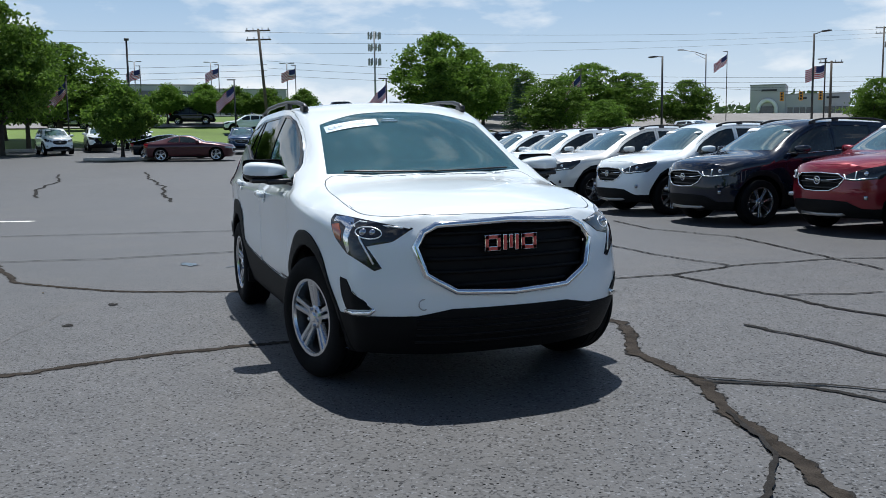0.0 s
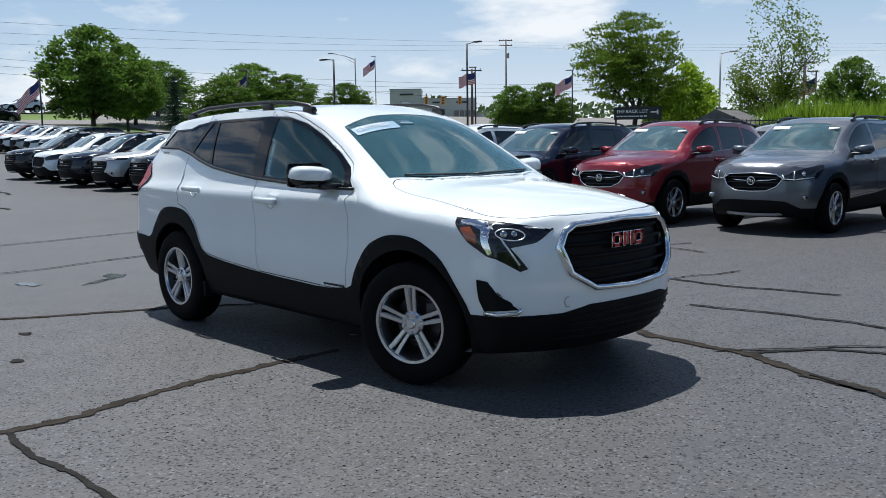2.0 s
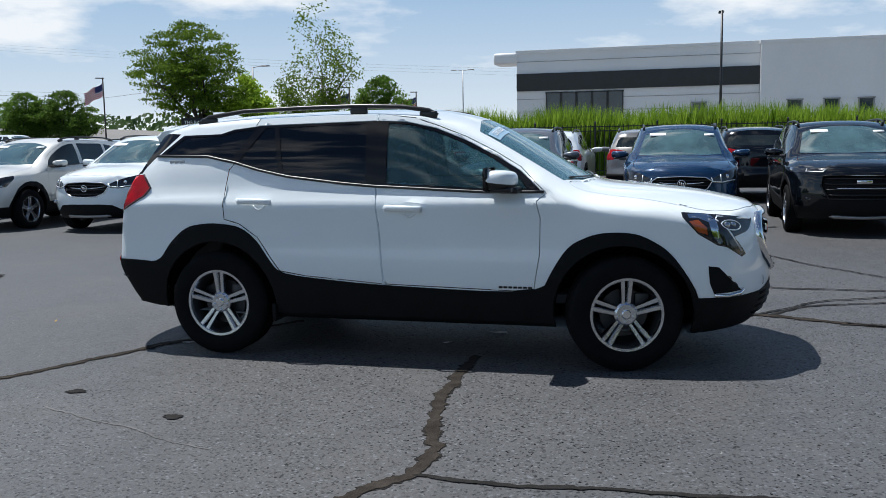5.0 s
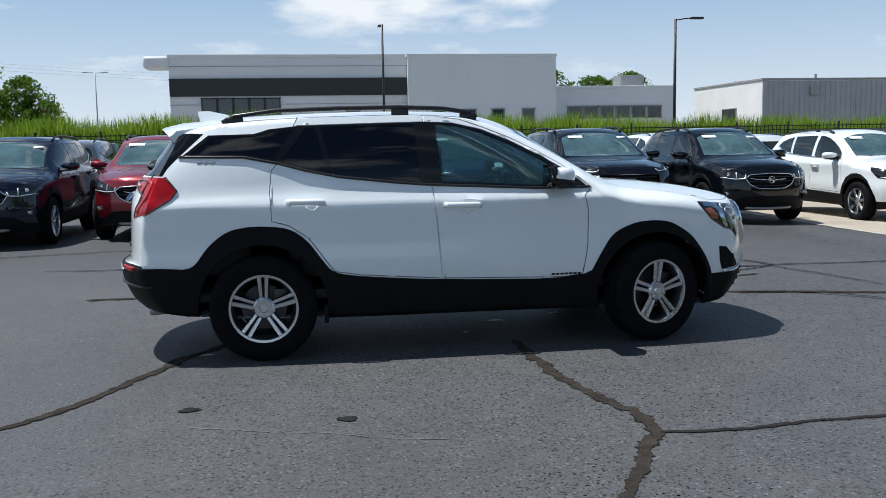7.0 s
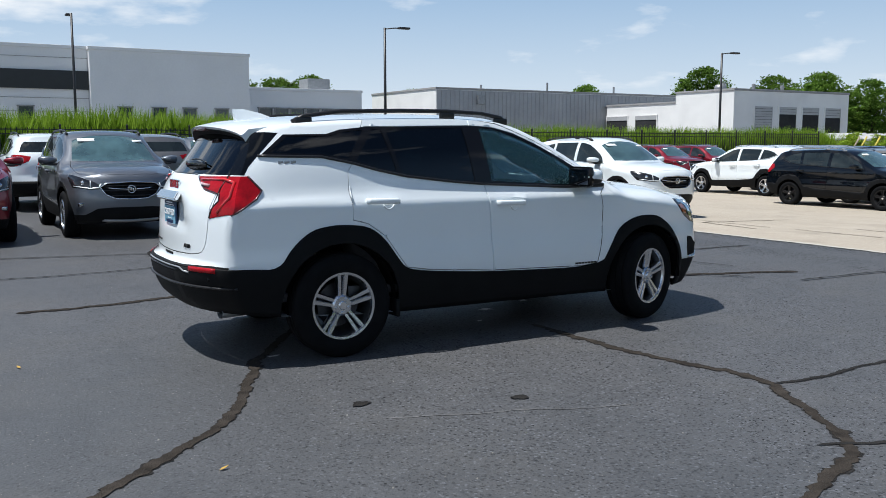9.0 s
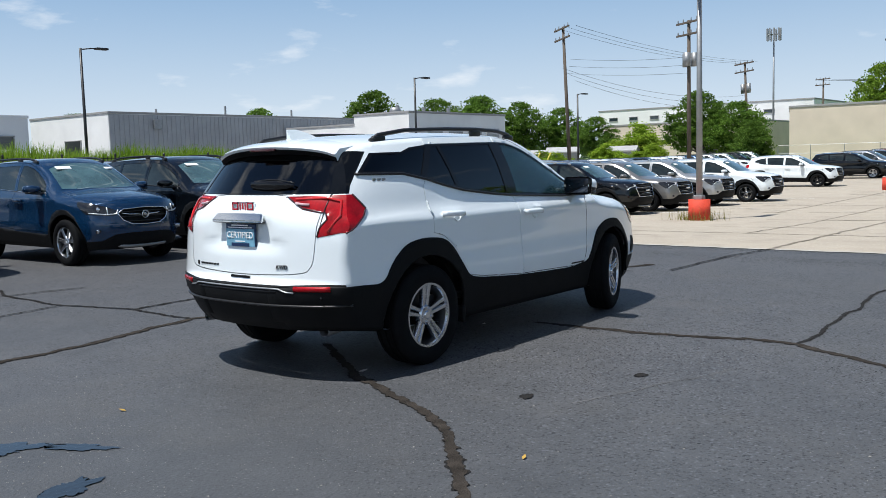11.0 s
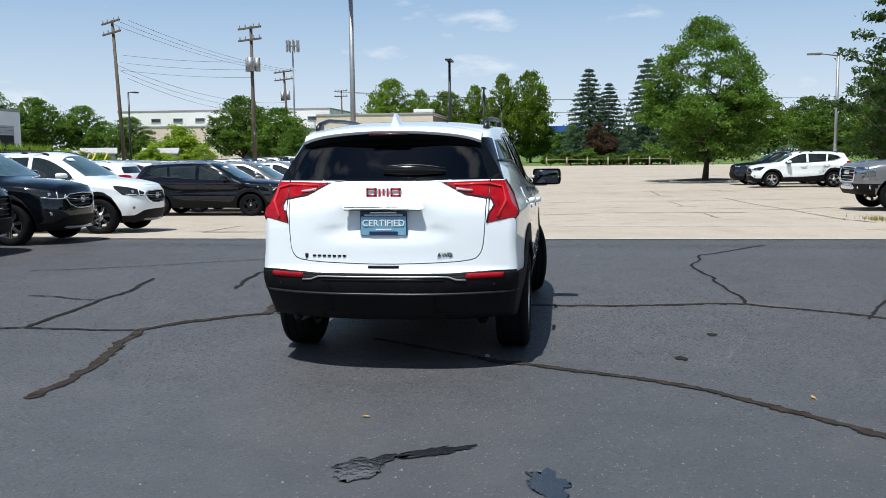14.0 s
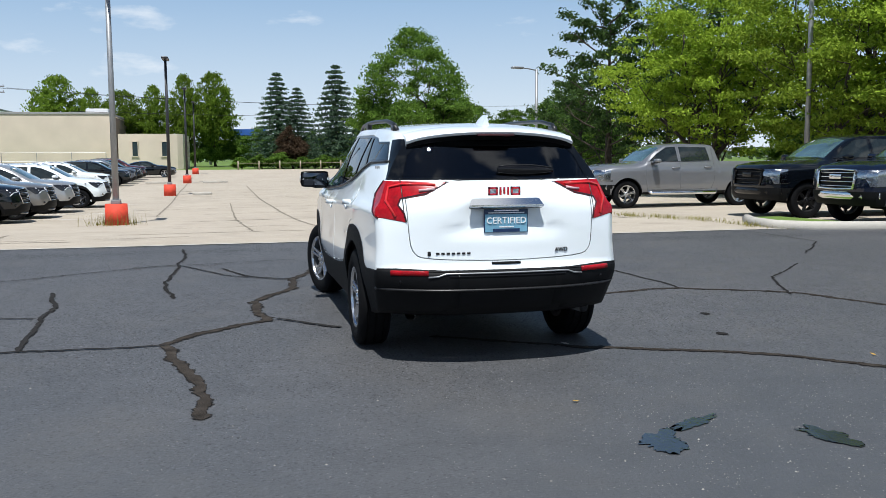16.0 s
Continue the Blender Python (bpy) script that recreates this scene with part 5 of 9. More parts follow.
PICK["poly"] = dict(
    clad=[[(-1.37, 0.1), (-1.37, 0.50), (1.37, 0.48), (1.37, 0.1)]], rbump=[(-1.1, 0.76), (1.1, 0.76), (1.1, 0.1), (-1.1, 0.1)], fbump=[(-1.1, 0.70), (1.1, 0.70), (1.1, 0.1), (-1.1, 0.1)],
    tail=[(0.84, 1.33), (1.1, 1.33), (1.1, 0.92), (0.84, 0.92)], tail_x=-2.75, head=[(0.58, 1.13), (1.1, 1.13), (1.1, 0.80), (0.88, 0.80), (0.80, 0.95), (0.6, 0.97)], head_x=2.38,
    dlo=[], panes=[([(0.2, 1.385), (1.12, 1.385), (0.84, 1.60), (0.52, 1.79), (0.22, 1.81)], M_carglass), ([(-0.86, 1.40), (0.1, 1.385), (0.11, 1.81), (-0.8, 1.79)], M_carglass)],
    beltline=[(-0.9, 1.385), (0.1, 1.37), (1.2, 1.365)], wind=[(1.30, -0.72), (1.36, 0), (1.30, 0.72), (0.70, 0.64), (0.60, 0), (0.70, -0.64)], rglass=[(0.5, 3.0), (0.5, 3.1), (0.6, 3.1)],
    grille=[(-0.56, 1.12), (0, 1.14), (0.56, 1.12), (0.54, 0.76), (0, 0.74), (-0.54, 0.76)],
    panels=[("rear_door", [(-0.97, 1.84), (-0.98, 0.8), (-0.9, 0.56), (0.14, 0.54), (0.15, 1.36), (0.16, 1.84)], "y", None),
            ("front_door", [(0.16, 1.84), (0.15, 1.36), (0.14, 0.54), (1.22, 0.53), (1.3, 0.9), (1.24, 1.36), (0.92, 1.62), (0.56, 1.84)], "y", None),
            ("bonnet", [(1.36, -0.84), (2.5, -0.82), (2.64, 0), (2.5, 0.82), (1.36, 0.84), (1.42, 0)], "z", is_top),
            ("tailgate", [(0.8, 1.33), (0.8, 0.8), (-0.8, 0.8), (-0.8, 1.33)], "x", is_rear)])
COUPE = dict(
    x0=-2.2, x1=2.05, belt=0.90, hubs=(-1.45, 1.36), R=0.34, arch=0.39, rim_r=0.255, wy=0.80, half=0.93, nx=48, ns=16, nt=8, lite=True,
    E=[(-2.2, 0.66, 0.97), (-1.8, 0.68, 1.03), (-1.3, 0.62, 1.14), (-0.8, 0.56, 1.26), (-0.2, 0.55, 1.31), (0.1, 0.57, 1.27), (0.5, 0.64, 1.10), (0.8, 0.74, 0.98), (1.3, 0.78, 0.92), (2.05, 0.72, 0.78)],
    C=[(-2.2, 1.0), (-1.8, 1.07), (-1.3, 1.2), (-0.8, 1.32), (-0.2, 1.36), (0.1, 1.32), (0.5, 1.16), (0.85, 1.03), (1.3, 0.99), (1.8, 0.91), (2.05, 0.82)],
    W=[(0.2, 0.84), (0.4, 0.92), (0.7, 0.95), (0.85, 0.93), (0.95, 0.88)], taper=[(-2.3, 0.94), (-1.4, 1.0), (1.3, 0.99), (2.1, 0.88)], bot=[(-2.3, 0.26), (0, 0.18), (2.1, 0.2)],
    fside=[(0.2, 1.9), (0.6, 1.98), (0.85, 1.9)], fmid=[(0.2, 2.15), (0.4, 2.3), (0.65, 2.3), (0.82, 2.2)], rside=[(0.25, -2.1), (1.0, -2.15)], rmid=[(0.25, -2.25), (0.6, -2.4), (0.95, -2.38), (1.0, -2.3)],
    mirror=(0.45, 0.98, 1.02), handles=(), paint=M_maroon, wind_mat=M_carwind, rear_mat=M_carglass)
COUPE["poly"] = dict(
    clad=[[(-1.06, 0.1), (-1.06, 0.27), (0.96, 0.26), (0.96, 0.1)]], tail=[(0.35, 0.9), (1, 0.9), (1, 0.72), (0.35, 0.72)], tail_x=-2.1, head=[(0.5, 0.74), (1.0, 0.76), (1.0, 0.64), (0.52, 0.63)], head_x=1.8,
    dlo=[], panes=[([(-0.45, 0.98), (0.55, 0.96), (0.3, 1.12), (0.05, 1.23), (-0.45, 1.27)], M_carglass), ([(-1.1, 1.02), (-0.52, 0.99), (-0.52, 1.26), (-0.8, 1.22)], M_carglass)],
    beltline=[(-1.1, 1.0), (0.6, 0.945)], wind=[(0.78, -0.66), (0.86, 0), (0.78, 0.66), (0.12, 0.5), (0.05, 0), (0.12, -0.5)], rglass=[(0.5, 3.0), (0.5, 3.1), (0.6, 3.1)], grille=[(-0.6, 0.66), (0.6, 0.66), (0.55, 0.45), (-0.55, 0.45)], panels=[])


def face_details(root, s, kind, tree):
    """Emblem, plate sticker, skid and fog lamps of a parked car."""
    sg = s["hubs"][1] / HUB
    nose = max(x for _, x in s["fmid"])
    if kind in ("enc", "eqx", "blz", "acd"):
        z = 0.755 if kind == "enc" else 0.78
        b = bmesh.new()
        if kind == "enc":
            tube(b, [(nose - 0.012, 0.055 * math.cos(a), z + 0.055 * math.sin(a)) for a in np.linspace(0, 2 * math.pi, 17)[:-1]], 0.008, 0.008, n=6, closed=True, up=(1, 0, 0))
            for k in (-1, 0, 1):
                box(b, (nose - 0.012, k * 0.025, z + k * -0.01), (0.012, 0.016, 0.05), bevel=0.004)
            for sd in (-1, 1):
                tube(b, [(nose - 0.02, sd * 0.07, z), (nose - 0.05, sd * 0.25, z + 0.01), (nose - 0.13, sd * 0.40, z + 0.04)], 0.008, 0.01, n=6)
        else:
            box(b, (nose - 0.01, 0, z), (0.02, 0.2 if kind != "acd" else 0.26, 0.05), bevel=0.01)
            for k in (-0.09, 0.09):
                tube(b, [(nose - 0.14, -0.47, z + k), (nose - 0.05, -0.25, z + k), (nose - 0.03, 0, z + k), (nose - 0.05, 0.25, z + k), (nose - 0.14, 0.47, z + k)], 0.007, 0.009, n=6)
        part("emblem", b, M_chrome, root, smooth=True)
        b = bmesh.new()
        tube(b, [(nose - 0.24, -0.55, 0.33), (nose - 0.08, -0.35, 0.285), (nose - 0.045, 0, 0.275), (nose - 0.08, 0.35, 0.285), (nose - 0.24, 0.55, 0.33)], 0.012, 0.026, n=6)
        for sd in (-1, 1):
            hp = s["poly"]["head"]
            low = [hp[0]] + hp[:3:-1][:3]
            up = hp[:3]
            lb = bmesh.new()
            tube(lb, on_skin(tree, dense([(sd * (u * 0.97 + 0.01), v + 0.02) for u, v in low], 0.05), "x", 1, 0.006), 0.008, 0.012, n=6, up=(1, 0, 0))
            tube(lb, on_skin(tree, dense([(sd * (0.60 * up[0][0] + 0.40 * up[2][0]), 0.5 * (up[0][1] + up[2][1]) - 0.01), (sd * (0.58 * up[0][0] + 0.42 * up[2][0]), low[2][1] + 0.02)], 0.05), "x", 1, 0.006), 0.007, 0.010, n=6, up=(1, 0, 0))
            part("light_line", lb, M_brightbar, root, smooth=True)
            lb = bmesh.new()
            p = on_skin(tree, [(sd * (0.3 * up[0][0] + 0.7 * up[2][0]), 0.5 * (up[2][1] + low[2][1]) - 0.005)], "x", 1, 0.0)[0]
            bmesh.ops.create_uvsphere(lb, u_segments=10, v_segments=6, radius=0.034)
            bmesh.ops.translate(lb, vec=p + Vector((-0.012, 0, 0)), verts=lb.verts)
            part("projector_lens", lb, M_chrome, root, smooth=True)
        part("skid_trim", b, M_pewter, root, "grey metallic skid trim", smooth=True)
        for sd in (-1, 1):
            b = bmesh.new()
            box(b, (nose - 0.21, sd * 0.66, 0.53), (0.05, 0.16, 0.06), rot=Matrix.Rotation(radians(-28 * sd), 3, "Z"), bevel=0.015)
            part("fog_lamp", b, M_reflector if kind == "enc" else M_lampdark, root, smooth=True)
    if kind == "pick":
        b = bmesh.new()
        box(b, (nose - 0.01, 0, 0.99), (0.03, 0.36, 0.10), bevel=0.012)
        part("emblem", b, M_chrome, root, smooth=True)
        for sd in (-1, 1):
            b = bmesh.new()
            tube(b, [(-1.1, sd * 0.98, 0.52), (-1.0, sd * 1.06, 0.44), (1.1, sd * 1.06, 0.44), (1.2, sd * 0.98, 0.50)], 0.035, 0.05, n=8)
            part("side_step", b, M_chrome, root, smooth=True)
        b = bmesh.new()
        tube(b, [(nose - 0.30, -0.97, 0.64), (nose - 0.08, -0.72, 0.63), (nose + 0.0, -0.3, 0.62), (nose + 0.0, 0.3, 0.62), (nose - 0.08, 0.72, 0.63), (nose - 0.30, 0.97, 0.64)], 0.03, 0.085, n=8)
        part("chrome_bumper", b, M_chrome, root, smooth=True)
        for sd in (-1, 1):
            b = bmesh.new()
            tube(b, [(nose - 0.02, sd * 0.57, 1.14), (nose - 0.02, sd * 0.60, 0.95), (nose - 0.01, sd * 0.52, 0.76)], 0.025, 0.035, n=6)
            part("grille_bracket", b, M_chrome, root, smooth=True)
        for sd in (-1, 1):
            b = bmesh.new()
            for zz in (1.10, 0.94):
                tube(b, [(nose - 0.10, sd * 0.62, zz), (nose - 0.14, sd * 0.80, zz), (nose - 0.22, sd * 0.94, zz)], 0.012, 0.018, n=6)
            tube(b, [(nose - 0.11, sd * 0.64, 1.10), (nose - 0.12, sd * 0.66, 0.94)], 0.012, 0.012, n=6)
            part("light_line", b, M_paper, root, smooth=True)
    # pale strip at the head of the windscreen
    e = curve_fn(s["C"])
    x = 0.50 * sg if kind != "pick" else 0.74
    b = bmesh.new()
    ang = math.atan2(e(x - 0.05) - e(x + 0.05), 0.1)
    box(b, (x, -0.26 * s["half"], e(x) - 0.012), (0.09, 0.50, 0.006), rot=Matrix.Rotation(ang, 3, "Y"))
    box(b, (x, 0.50 * s["half"], e(x) - 0.030), (0.06, 0.20, 0.006), rot=Matrix.Rotation(ang, 3, "Y"))
    part("price_strip", b, M_paper, root, "white paper strip", smooth=True)


PROTO, WEARS = {}, {}
NAMES = {"enc": "small_crossover", "eqx": "crossover", "blz": "crossover", "acd": "large_crossover", "lite": "crossover", "pick": "pickup_truck", "coupe": "coupe"}
SPECS = {"enc": ENC, "eqx": EQX, "blz": BLZ, "acd": ACD, "lite": LITE, "pick": PICK, "coupe": COUPE}


def repaint(root, old, fresh):
    for o in root.children_recursive:
        for sl in o.material_slots:
            if sl.material is old:
                sl.link = "OBJECT"
                sl.material = fresh


def park(kind, x, y, heading, paint_mat, label, group, z=None, dark_rims=False):
    """Parks a car of a kind with its middle at x, y, nose towards heading degrees."""
    m = pose(x, y, gz(x, y) if z is None else z, 0, 0, heading)
    s = SPECS[kind]
    cat = {"pick": "pickup truck", "coupe": "car"}.get(kind, "car")
    if kind not in PROTO:
        root = thing(NAMES[kind], m, label, cat, group)
        face_details(root, s, kind, build_car(s, root))
        PROTO[kind] = root
    else:
        root = copy_thing(PROTO[kind], m)
        tagged(root, label, cat, group)
        repaint(root, WEARS[kind], paint_mat)
    if kind not in WEARS:
        WEARS[kind] = paint_mat
        repaint(root, s["paint"], paint_mat)
    if dark_rims:
        repaint(root, M_alloy, M_darkalloy)
    return root


FRONT_ROW, BACK_ROW = "cars in the front row", "cars in the back row"
for kind, x, yf, mt, lab in (
    ("enc", 1.7, 8.1, M_blue, "metallic blue small crossover parked nose out on asphalt"),
    ("enc", -1.05, 8.5, M_grey, "metallic grey small crossover parked nose out on asphalt"),
    ("enc", -3.45, 8.25, M_red, "deep red small crossover parked nose out on asphalt"),
    ("enc", -5.65, 7.6, M_navy, "dark navy small crossover parked nose out on asphalt"),
    ("enc", -8.0, 7.6, M_white, "white small crossover parked nose out on asphalt"),
    ("enc", 6.65, 7.9, M_black, "black small crossover parked nose out on asphalt"),
    ("enc", 9.6, 7.95, M_white, "white small crossover at the end of the row"),
    ("blz", 4.2, 8.0, M_black, "black crossover with a wide dark grille"),
    ("eqx", -10.55, 7.5, M_pearl, "pearl silver crossover with a dark grille, parked nose out"),
    ("eqx", -13.1, 7.5, M_white, "white crossover with a dark grille, parked nose out"),
    ("eqx", -15.6, 7.5, M_white, "white crossover with a dark grille, parked nose out"),
    ("blz", -18.2, 7.5, M_black, "black crossover with a wide dark grille"),
    ("blz", -20.8, 7.5, M_silver, "silver crossover with a wide dark grille"),
    ("blz", -23.4, 7.5, M_navy, "dark navy crossover with a wide dark grille"),
    ("lite", -26.0, 7.6, M_white, "white crossover parked nose out in the row"),
    ("blz", -28.6, 7.6, M_black, "black crossover with a wide dark grille"),
):
    park(kind, x, yf + SPECS[kind]["hubs"][1], -90 + random.uniform(-1.5, 1.5), mt, lab, FRONT_ROW)

for kind, x, mt, lab in (
    ("lite", -14.0, M_grey, "grey crossover parked tail out behind the front row"), ("lite", -11.4, M_white, "white crossover parked tail out behind the front row"),
    ("lite", -8.9, M_navy, "dark blue crossover parked tail out behind the front row"), ("lite", -6.4, M_grey, "grey crossover parked tail out behind the front row"),
    ("lite", -3.9, M_silver, "silver crossover parked tail out behind the front row"), ("lite", -1.3, M_white, "white crossover parked tail out behind the front row"),
    ("lite", 0.9, M_pewter, "pewter crossover parked tail out behind the front row"), ("lite", 3.3, M_black, "black crossover parked tail out behind the front row"),
    ("lite", 5.8, M_maroon, "dark red crossover parked tail out behind the front row"), ("lite", 8.3, M_white, "white crossover parked tail out behind the front row"),
    ("lite", 10.8, M_white, "white crossover parked tail out behind the front row"), ("lite", 13.3, M_navy, "dark blue crossover parked tail out behind the front row"),
):
    park(kind, x, 16.4 + random.uniform(-0.3, 0.3), 90 + random.uniform(-2, 2), mt, lab, BACK_ROW)

for x, mt in ((-8.0, M_black), (-5.3, M_silver), (2.2, M_silver), (5.0, M_grey), (8.0, M_white), (10.7, M_navy), (13.5, M_silver), (16.2, M_navy), (19.0, M_black), (21.8, M_white)):
    park("lite", x, 25.5, -90 + random.uniform(-2, 2), mt, "crossover parked nose out along the iron fence", "cars along the fence")
for x, y, mt in ((24.9, 26.2, M_white), (27.6, 26.2, M_red), (30.5, 26.2, M_red)):
    park("acd", x, y, -90, mt, "large crossover with an upright grille by the iron fence", "cars along the fence")
LOT = "cars on the concrete lot"
for kind, x, yf, mt, lab, dk in (
    ("acd", 18.8, 8.1, M_black, "black large crossover on pale concrete", True), ("acd", 21.1, 7.8, M_pewter, "pewter large crossover on pale concrete", False),
    ("acd", 24.3, 7.6, M_silver, "silver large crossover on pale concrete", False), ("acd", 27.6, 7.0, M_white, "white large crossover on pale concrete", False),
    ("acd", 42.0, 8.6, M_white, "white large crossover with dark wheels on concrete", True), ("acd", 54, 8.8, M_black, "black large crossover on the concrete lot", False),
    ("lite", 58.0, 8.8, M_grey, "grey crossover on the concrete lot", False), ("acd", 62, 8.8, M_black, "black large crossover on the concrete lot", False),
    ("lite", 66, 8.8, M_maroon, "dark red crossover on the concrete lot", False),
):
    o = park(kind, x, yf + SPECS[kind]["hubs"][1], -90 + random.uniform(-1.5, 1.5), mt, lab, LOT, dark_rims=dk)
    o.scale.z = 0.95 if kind == "acd" else 1.0
park("acd", 25.0, 16.1, 90, M_silver, "silver large crossover parked tail to tail on concrete", LOT)
park("acd", 21.9, 15.9, 90, M_white, "white large crossover parked tail to tail on concrete", LOT)
park("coupe", 71.0, 8.2, -90, M_black, "small black car on the concrete lot", LOT)
for k in range(2, 16):
    x = 27.5 + 2.9 * k
    park("lite", x, 22.5 + 0.02 * k, -90, (M_silver, M_black, M_white, M_white, M_navy, M_grey, M_white, M_silver, M_black, M_white, M_white, M_blue, M_silver, M_white, M_black, M_white)[k], "crossover in the long row on the concrete lot", "cars in the long row")

park("pick", 17.57, -11.52, 91, M_truckgrey, "grey crew-cab pickup truck with chrome wheels on concrete", "pickup trucks")
repaint(park("pick", 10.95, -12.9, 90, M_black, "black crew-cab pickup truck with dark wheels", "pickup trucks", dark_rims=True), M_chrome, M_gloss)
park("pick", 8.05, -13.1, 90, M_navy, "dark blue crew-cab pickup truck with a chrome grille", "pickup trucks")
park("eqx", 35.9, -12.0, 91, M_white, "white crossover parked beside the far trees", LOT)
park("blz", 39.6, -12.0, 91, M_navy, "dark crossover parked beside the far trees", LOT)

FAR = "cars at the far end of the lot"
park("coupe", -43.2, 2.6, 78, M_maroon, "dark red coupe parked side on at the far kerb", FAR)
park("coupe", -46.0, 2.0, 80, M_black, "black coupe behind the red one", FAR)
for kind, x, y, h, mt in (("enc", -55.0, -4.6, 12, M_white), ("lite", -58.5, -1.9, 5, M_white), ("lite", -61.0, 0.5, 5, M_white), ("enc", -52.0, 6.6, -10, M_blue), ("lite", -53.0, 9.6, -10, M_black)):
    park(kind, x, y, h, mt, "crossover parked nose out at the far kerb", FAR)
for k in range(8):
    park("lite", -42.5 - 2.9 * k, 15.0 + 0.25 * k, -90, (M_black, M_white, M_silver, M_white, M_maroon, M_white, M_grey, M_black)[k], "crossover parked in the far row", FAR)
ROAD = "cars on the far road"
for x, y, h, mt in ((-88.0, 7.0, 80, M_black), (-79.5, 11.2, -95, M_white), (-84.0, -4.5, 85, M_silver), (-86.0, 16.5, 0, M_white), (-90.0, 21.0, 90, M_black), (-104.0, -5.5, 90, M_white), (-104.5, -1.0, 90, M_silver), (-103.5, 14.0, 90, M_white)):
    park("lite", x, y, h, mt, "car on the raised road behind the lot", ROAD)
for k, mt in enumerate((M_black, M_white, M_navy, M_white, M_maroon, M_silver, M_black)):
    park("lite", -104 + 0.4 * (k % 2), 16.5 + 5.4 * k, 88 + 180 * (k % 2), mt, "car standing on the upper lot", ROAD)
park("acd", -86.5, 24.2, 84, M_black, "black wagon passing on the far road", ROAD)
park("acd", -66.4, 13.7, 166, M_white, "white wagon on the far drive, tail towards the lot", ROAD)
for kind, x, y, h, mt in (("acd", -44.9, 36.7, 48, M_black), ("pick", -40.6, 38.2, -8, M_white), ("pick", -37.6, 40.4, -10, M_white), ("lite", -33.6, 37.5, 60, M_silver), ("lite", -30.5, 39.5, 60, M_white), ("pick", -51.5, 40.5, 10, M_white), ("lite", -48.0, 43.0, 20, M_navy)):
    park(kind, x, y, h, mt, {"acd": "long black wagon side on in the yard", "pick": "white pickup truck standing in the yard", "lite": "crossover standing in the yard"}[kind], "vehicles in the side yard")


# ---- ground ----
def ground_mat(name, lo, hi, rough, big=0.25, mid=3.0, grit=140.0, grit_amt=0.5, bump=0.5, spec=0.5, stain=(0.5, 0.5, 0.5), stain_amt=0.0, pits=0.0):
    """Asphalt or concrete: broad patches, blotches, grit with light and dark stones, pitted relief."""
    m = bpy.data.materials.new(name)
    m.use_nodes = True
    n, l = m.node_tree.nodes, m.node_tree.links
    b = n["Principled BSDF"]
    geo = n.new("ShaderNodeNewGeometry")

    def noise_node(scale, detail, rough_=0.55):
        t = n.new("ShaderNodeTexNoise")
        t.inputs["Scale"].default_value, t.inputs["Detail"].default_value, t.inputs["Roughness"].default_value = scale, detail, rough_
        l.new(geo.outputs["Position"], t.inputs["Vector"])
        return t.outputs["Fac"]

    def ramp(src, a, c):
        r = n.new("ShaderNodeMapRange")
        r.inputs["From Min"].default_value, r.inputs["From Max"].default_value = a, c
        l.new(src, r.inputs["Value"])
        return r.outputs["Result"]

    def mix(fac, a, c, kind="MIX"):
        x = n.new("ShaderNodeMix")
        x.data_type, x.blend_type = "RGBA", kind
        for k, v in (("Factor", fac), ("A", a), ("B", c)):
            if isinstance(v, (tuple, list)):
                x.inputs[k].default_value = (*v, 1)
            elif isinstance(v, float):
                x.inputs[k].default_value = v
            else:
                l.new(v, x.inputs[k])
        return x.outputs["Result"]
    patches = ramp(noise_node(big, 4), 0.3, 0.7)
    blot = ramp(noise_node(mid, 6), 0.3, 0.75)
    add = n.new("ShaderNodeMath")
    add.operation = "MULTIPLY_ADD"
    add.inputs[1].default_value = 0.5
    l.new(patches, add.inputs[0])
    half = n.new("ShaderNodeMath")
    half.operation = "MULTIPLY"
    half.inputs[1].default_value = 0.5
    l.new(blot, half.inputs[0])
    l.new(half.outputs["Value"], add.inputs[2])
    col = mix(add.outputs["Value"], lo, hi)
    stones = n.new("ShaderNodeTexVoronoi")
    stones.inputs["Scale"].default_value = grit
    l.new(geo.outputs["Position"], stones.inputs["Vector"])
    sep = n.new("ShaderNodeSeparateColor")
    l.new(stones.outputs["Color"], sep.inputs["Color"])
    wear = None
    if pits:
        # towards -x the stones lie less open and the colour is slightly darker
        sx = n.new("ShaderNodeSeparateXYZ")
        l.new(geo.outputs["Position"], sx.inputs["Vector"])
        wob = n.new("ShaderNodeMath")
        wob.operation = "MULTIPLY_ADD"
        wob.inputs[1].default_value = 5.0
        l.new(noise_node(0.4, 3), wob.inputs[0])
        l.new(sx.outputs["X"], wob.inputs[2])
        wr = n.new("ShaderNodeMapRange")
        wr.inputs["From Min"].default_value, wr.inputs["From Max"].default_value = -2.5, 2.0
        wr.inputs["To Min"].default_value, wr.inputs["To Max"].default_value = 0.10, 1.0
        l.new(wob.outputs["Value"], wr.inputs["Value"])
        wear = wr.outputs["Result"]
    light = ramp(sep.outputs["Red"], 0.88, 1.0)
    dark = ramp(sep.outputs["Green"], 0.80, 1.0)
    hi2 = tuple(min(1, c * 2.6) for c in hi)
    lo2 = tuple(c * 0.25 for c in lo)
    amt = n.new("ShaderNodeMath")
    amt.operation = "MULTIPLY"
    amt.inputs[1].default_value = grit_amt
    l.new(light, amt.inputs[0])
    amt2 = n.new("ShaderNodeMath")
    amt2.operation = "MULTIPLY"
    amt2.inputs[1].default_value = grit_amt
    l.new(dark, amt2.inputs[0])
